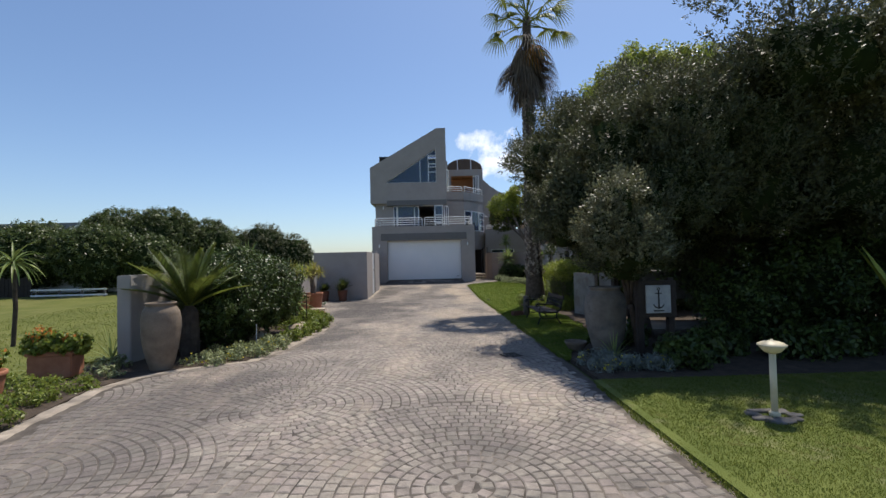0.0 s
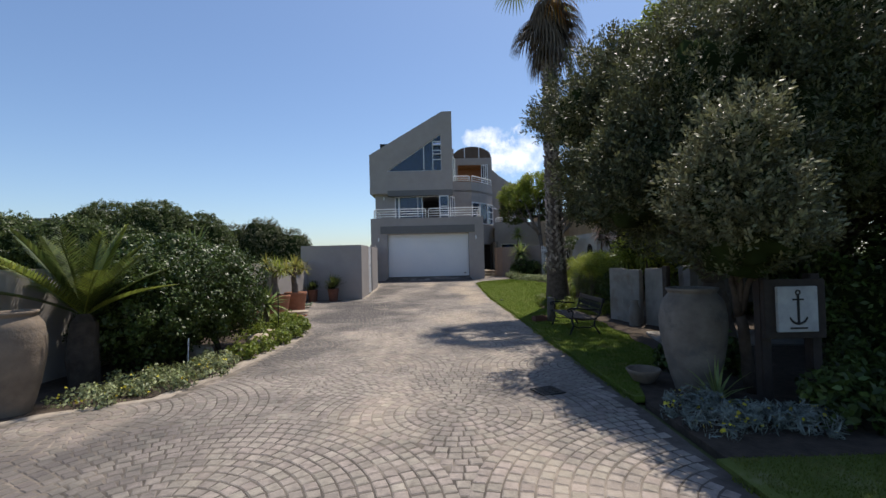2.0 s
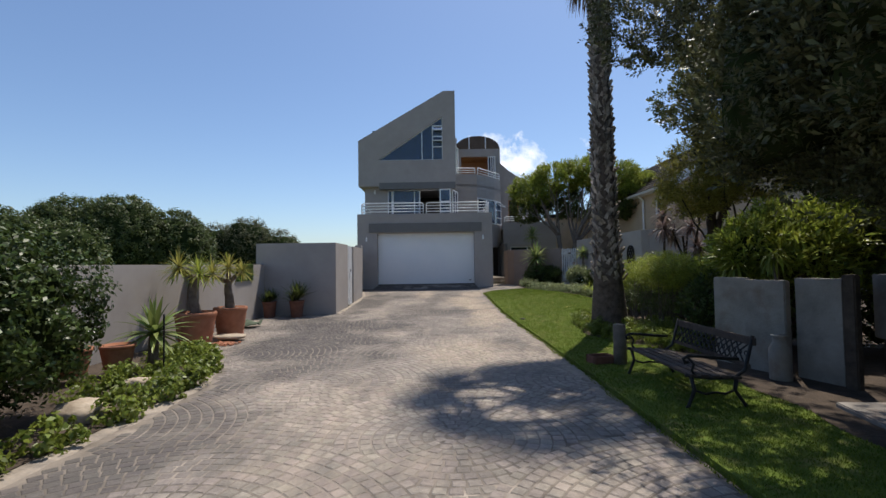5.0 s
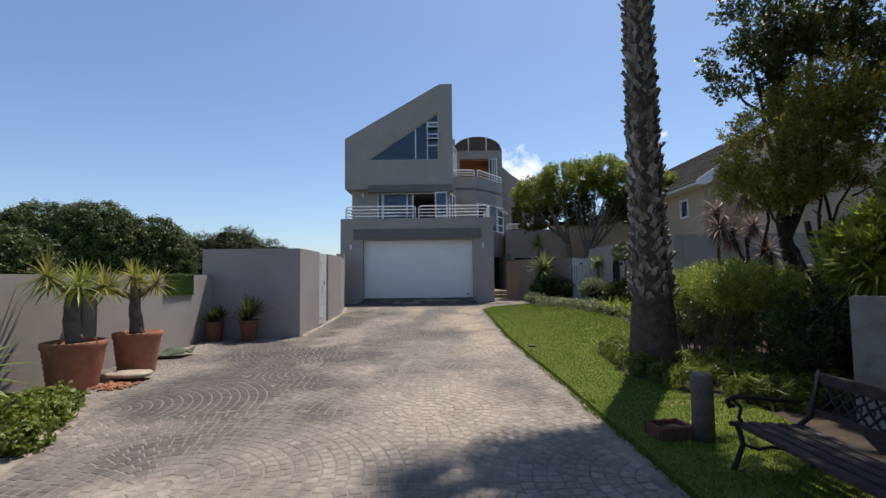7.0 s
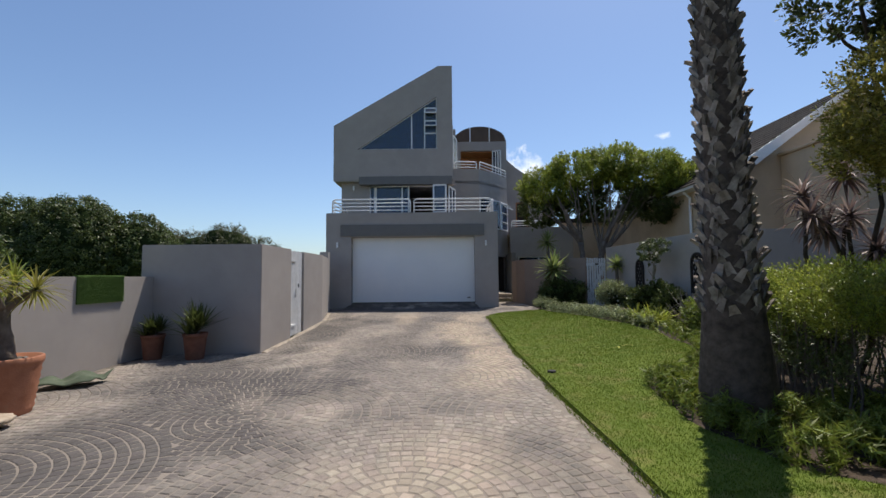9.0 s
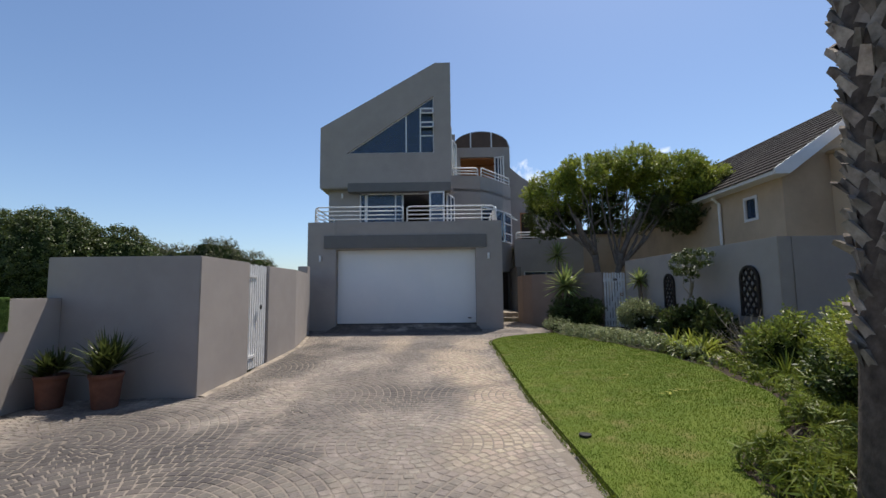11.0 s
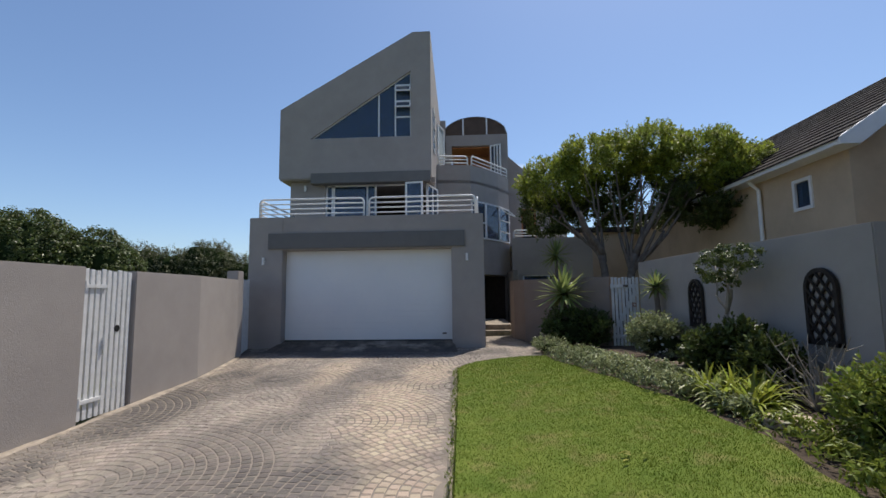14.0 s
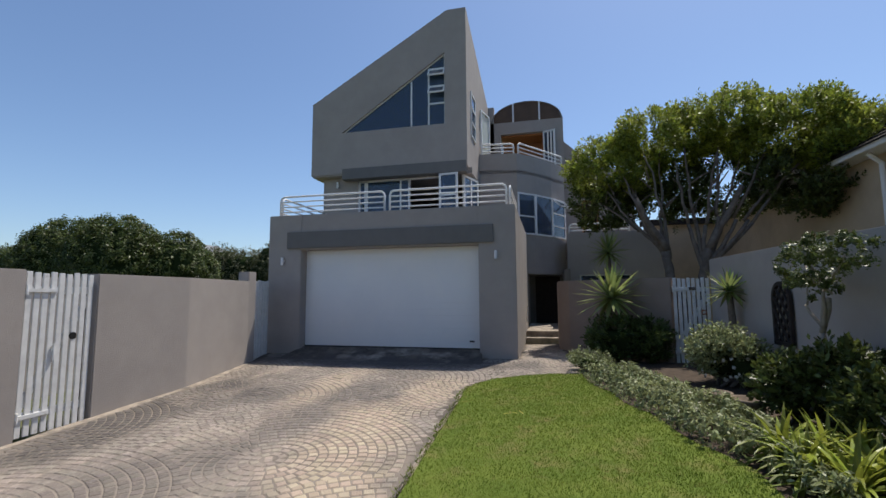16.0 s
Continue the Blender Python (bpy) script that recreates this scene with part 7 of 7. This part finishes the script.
part("potting_soil", Build().box(-0.13, -0.09, 0, 0.13, 0.09, 0.08), SOIL, tb)

# ---------- concrete panels and cabinet under the tree ----------
pa, pb = Vector((3.82, 12.2)), Vector((4.36, 10.65))
pd = (pb - pa).normalized()
pn = Vector((pd.y, -pd.x))
ln = (pb - pa).length
cw = thing("concrete_screen", "screen of upright stained concrete panels under the tree", "wall")
for s0, s1, off, h, lab in ((0.0, 0.46, 0.0, 1.14, ""), (0.48, 0.98, 0.07, 1.12, ""), (1.02, 1.5, -0.03, 1.15, "pale concrete panel with rust streaks"), (1.52, 1.64, 0.03, 1.2, "")):
    o = [pa + pd * s0 + pn * off, pa + pd * s1 + pn * off, pa + pd * s1 + pn * (off - 0.1), pa + pd * s0 + pn * (off - 0.1)]
    part("concrete_panel" if h < 1.19 else "timber_upright", Build().slab([tuple(q) for q in o], -0.06, h - 0.04), CONCRETE if h < 1.19 else BARK_DARK, cw, lab, bevel=0.012)
solo("milk_can", Build().lathe([(0.1, 0), (0.11, 0.02), (0.11, 0.36), (0.07, 0.44), (0.07, 0.5), (0.085, 0.52)], 20, (3.92, 11.15, -0.05)), CONCRETE, "weathered grey can standing by the panels", "can", smooth=True)
cb = thing("storage_cabinet", "weathered white cabinet with strap hinges, darkened as if by tree shade", "cabinet", (4.5, 10.0, 0.0), "", -8)
# dark grey in place of worn white stands in for the tree's shade
part("cabinet_body", Build().box(0.0, 0.2, 0.5, 2.4, 0.75, 1.16), DULL_GREY, cb, bevel=0.01)
for i in range(2):
    dr = part("cabinet_door", Build().box(0.12 + i * 0.9, 0.17, 0.58, 0.92 + i * 0.9, 0.2, 1.08), DULL_GREY, cb, bevel=0.008)
    part("hinge", Build().box(0.72 + i * 0.9, 0.15, 0.66, 0.94 + i * 0.9, 0.17, 0.69), BLACK, dr)
for x in (0.05, 2.3):
    part("leg", Build().box(x, 0.25, -0.05, x + 0.08, 0.33, 0.5), DARKWOOD, cb)
    part("leg", Build().box(x, 0.62, -0.05, x + 0.08, 0.7, 0.5), DARKWOOD, cb)
solo("concrete_slab", Build().slab([(3.45, 9.0), (6.2, 8.7), (6.3, 10.0), (3.7, 10.2)], -0.06, 0.015), CONCRETE, "worn concrete slab in the shade", "slab", bevel=0.01)

# ---------- mats, drains, small ground things ----------
gm = thing("grass_mat", "bright artificial grass mat hung over the low wall", "mat", (-4.8, 17.05, 1.4))
part("mat_cloth", Build().box(-0.05, -0.46, 0.0, 0.015, 0.46, 0.02).box(0.003, -0.46, -0.40, 0.018, 0.46, 0.0), TURF_MAT, gm)
rng = np.random.default_rng(4)
n = 6000
pts = np.stack([np.full(n, 0.018), rng.uniform(-0.46, 0.46, n), rng.uniform(-0.4, 0.02, n)], 1)
v = np.stack([pts + [0, -0.003, 0], pts + [0, 0.003, 0], pts + np.stack([rng.uniform(0.01, 0.03, n), rng.normal(0, 0.008, n), rng.normal(-0.01, 0.008, n)], 1)], 1).reshape(-1, 3)
ob = new("mat_pile", np_mesh("mat_pile", v, np.arange(3 * n).reshape(n, 3), TURF_MAT))
ob.parent = gm
tagged(ob, kind="stuff")
fm = Build()
v = []
for i in range(13):
    for k in range(9):
        s, t = i / 12, k / 8
        v.append((-4.7 + 0.62 * s, 15.75 + 0.42 * t + 0.25 * s, 0.005 + 0.11 * abs(math.sin(s * 5 + t * 2.4)) * (0.4 + 0.6 * t) + 0.03 * math.sin(t * 5) ** 2 * s))
fm.add(v, [(i * 9 + k, i * 9 + k + 1, (i + 1) * 9 + k + 1, (i + 1) * 9 + k) for i in range(12) for k in range(8)])
fmo = solo("crumpled_mat", fm, MAT_BACK, "crumpled faded green mat on the paving", "mat", smooth=True)
md = fmo.modifiers.new("thickness", 'SOLIDIFY')
md.thickness = 0.012
gr = thing("drain_grate", "square rusty drain grate in the paving", "drain", (1.15, 6.8, land(1.15, 6.8) + 0.002), "", 20)
part("grate_frame", Build().box(-0.13, -0.13, 0, 0.13, -0.11, 0.012).box(-0.13, 0.11, 0, 0.13, 0.13, 0.012).box(-0.13, -0.11, 0, -0.11, 0.11, 0.012).box(0.11, -0.11, 0, 0.13, 0.11, 0.012), IRON, gr)
for i in range(6):
    part("grate_bar", Build().box(-0.11, -0.1 + i * 0.036, 0.002, 0.11, -0.08 + i * 0.036, 0.01), IRON, gr)
# flat black sheet paints the darkness below the bars
part("pit_shade_sheet", Build().box(-0.11, -0.11, -0.004, 0.11, 0.11, 0.001), BLACK, gr)
sp = thing("sprinkler_box", "small sunken irrigation box in the lawn", "valve box", (1.95, 16.55, land(1.95, 16.55) + 0.03))
part("box_lid", Build().lathe([(0.06, 0.0), (0.06, 0.025), (0.045, 0.03), (0.01, 0.028)], 16), BLACK, sp)
fl = Build()
rnd = random.Random(12)
for cx, cy, n in ((3.3, 17.6, 9), (3.2, 18.6, 5), (2.4, 21.4, 4)):
    for i in range(n):
        x, y = cx + rnd.gauss(0, 0.09), cy + rnd.gauss(0, 0.07)
        fl.strap((x, y, land(x, y) + 0.065), (rnd.uniform(-1, 1), rnd.uniform(-1, 1), 0.1), 0.08, 0.03, 0.2, 3)
solo("fallen_leaves", fl, LEAF_YELLOW, "few fallen pale leaves on the lawn", "leaves", kind="stuff")
st = thing("garden_stake", "thin pale stake standing in the border", "stake", (-3.35, 8.2, 0.0))
part("stake_rod", Build().tube([(0, 0, 0), (0.01, 0, 0.42)], 0.008, 8), WHITE_WORN, st)
st = thing("garden_stake", "thin dark metal stake in the border", "stake", (-3.45, 11.75, 0.0))
part("stake_rod", Build().tube([(0, 0, 0), (0, 0, 0.75)], 0.012, 8), IRON, st)

# ---------- grass ----------
blades("grass", lambda y: right_edge(y) + 0.03, bed_edge, 13.2, 23.9, 7200, 0.02, 1, lawn, 0.027, 0.003)
blades("grass", lambda y: right_edge(y) + 0.03, bed_edge, 6.5, 13.2, 7000, 0.02, 2, lawn, 0.028, 0.003)
ragged_edge = lambda y: right_edge(y) - 0.05 - 0.05 * noise.noise(Vector((1, y * 2.2, 5)))
blades("grass_fringe", ragged_edge, lambda y: right_edge(y) + 0.06, 6.5, 23.0, 2600, 0.028, 6, lawn, 0.006, 0.005, 0.8)
blades("grass_fringe", ragged_edge, lambda y: right_edge(y) + 0.06, 0.5, 4.9, 6000, 0.032, 7, front_lawn, 0.006, 0.005, 0.8, mat=BLADE_DRY)
blades("grass", lambda y: 1.93, lambda y: 7.0, 1.6, 5.12, 8500, 0.018, 3, front_lawn, 0.028, 0.003, mat=BLADE_DRY)
blades("grass", lambda y: -14, lambda y: -5.3, 6.0, 20.0, 160, 0.03, 4, side_lawn, 0.018, 0.01, mat=BLADE_DRY)

# ---------- cobbles laid in fans ----------
R_FAN, RING = 1.72, 0.097
FAN0 = (0.2, 2.78)
fans = []
for j in range(-5, 17):
    for i in range(-4, 4):
        fans.append((FAN0[0] + i * 2 * R_FAN + (R_FAN if j % 2 else 0), FAN0[1] + j * R_FAN, j))


def owner(x, y):
    best = None
    for k, (cx, cy, j) in enumerate(fans):
        if (x - cx) ** 2 + (y - cy) ** 2 < R_FAN ** 2 and (best is None or j < fans[best][2]):
            best = k
    return best


rnd = random.Random(99)
stones = []
for k, (cx, cy, j) in enumerate(fans):
    for q in range(0, int(R_FAN / RING) + 1):
        r = 0.03 + q * RING
        n = max(1, round(2 * math.pi * r / 0.099))
        a0 = rnd.uniform(0, 6.28)
        for i in range(n):
            a = a0 + 2 * math.pi * i / n
            x, y = cx + r * math.cos(a), cy + r * math.sin(a)
            if not (-1.0 < y < 28.0) or not (left_edge(y) + 0.13 < x < right_edge(y) - 0.1):
                continue
            if y > 24.8 and -2.95 < x < 1.6 or y > 25.4 and x < 2.3:
                continue
            if (x - 1.15) ** 2 + (y - 6.8) ** 2 < 0.026 or (r > R_FAN - 0.02) or owner(x, y) != k:
                continue
            stones.append((x, y, a, 2 * math.pi * r / n if n > 2 else 0.09, RING))


def cobble(w, d, h, rn):
    """Top with worn corners and sloping sides: eight top corners, eight lower."""
    t, lo = [], []
    for sx2, sy2 in ((-1, -1), (1, -1), (1, 1), (-1, 1)):
        jx, jy = rn.uniform(0.85, 0.95), rn.uniform(0.85, 0.95)
        t.append((sx2 * (w * 0.5 * jx - 0.008), sy2 * (d * 0.5 * jy - 0.008), h + rn.uniform(-0.0018, 0.0012)))
        lo.append((sx2 * w * 0.5 * jx, sy2 * d * 0.5 * jy, h - 0.006))
    v = t + lo
    return v, [(0, 1, 2, 3)] + [(i, i + 4, (i + 1) % 4 + 4, (i + 1) % 4) for i in range(4)]


near = [s for s in stones if 2.35 < s[1] < 3.9 and -1.0 < s[0] < 1.35][:290]
near_set = set(near)
protos = []
for i in range(10):
    v, f = cobble(0.1, 0.1, 0.0, rnd)
    protos.append(Build().add(v, f).mesh("cobble", STONE_ONE))
for i, (x, y, a, w, d) in enumerate(near):
    ob = new("cobble", protos[i % 10])
    ob.matrix_basis = pose(x, y, land(x, y) + 0.0055 + rnd.uniform(-0.002, 0.001), rnd.uniform(-0.7, 0.7), rnd.uniform(-0.7, 0.7), math.degrees(a) + 90) @ Matrix.Diagonal((w / 0.1, d / 0.1, 1, 1))
    ob.parent = drive
b = Build()
for x, y, a, w, d in stones:
    if (x, y, a, w, d) in near_set:
        continue
    v, f = cobble(w, d, 0.0, rnd)
    ca, sa = math.cos(a + math.pi / 2), math.sin(a + math.pi / 2)
    zz = land(x, y) + 0.0055 + rnd.uniform(-0.002, 0.001)
    b.add([(x + p * ca - q * sa, y + p * sa + q * ca, zz + h + p * rnd.uniform(-.015, .015)) for p, q, h in v], f)
ob = part("cobbles", b, STONE_ALL, drive, "grey cobbles laid in overlapping fans", kind="stuff")
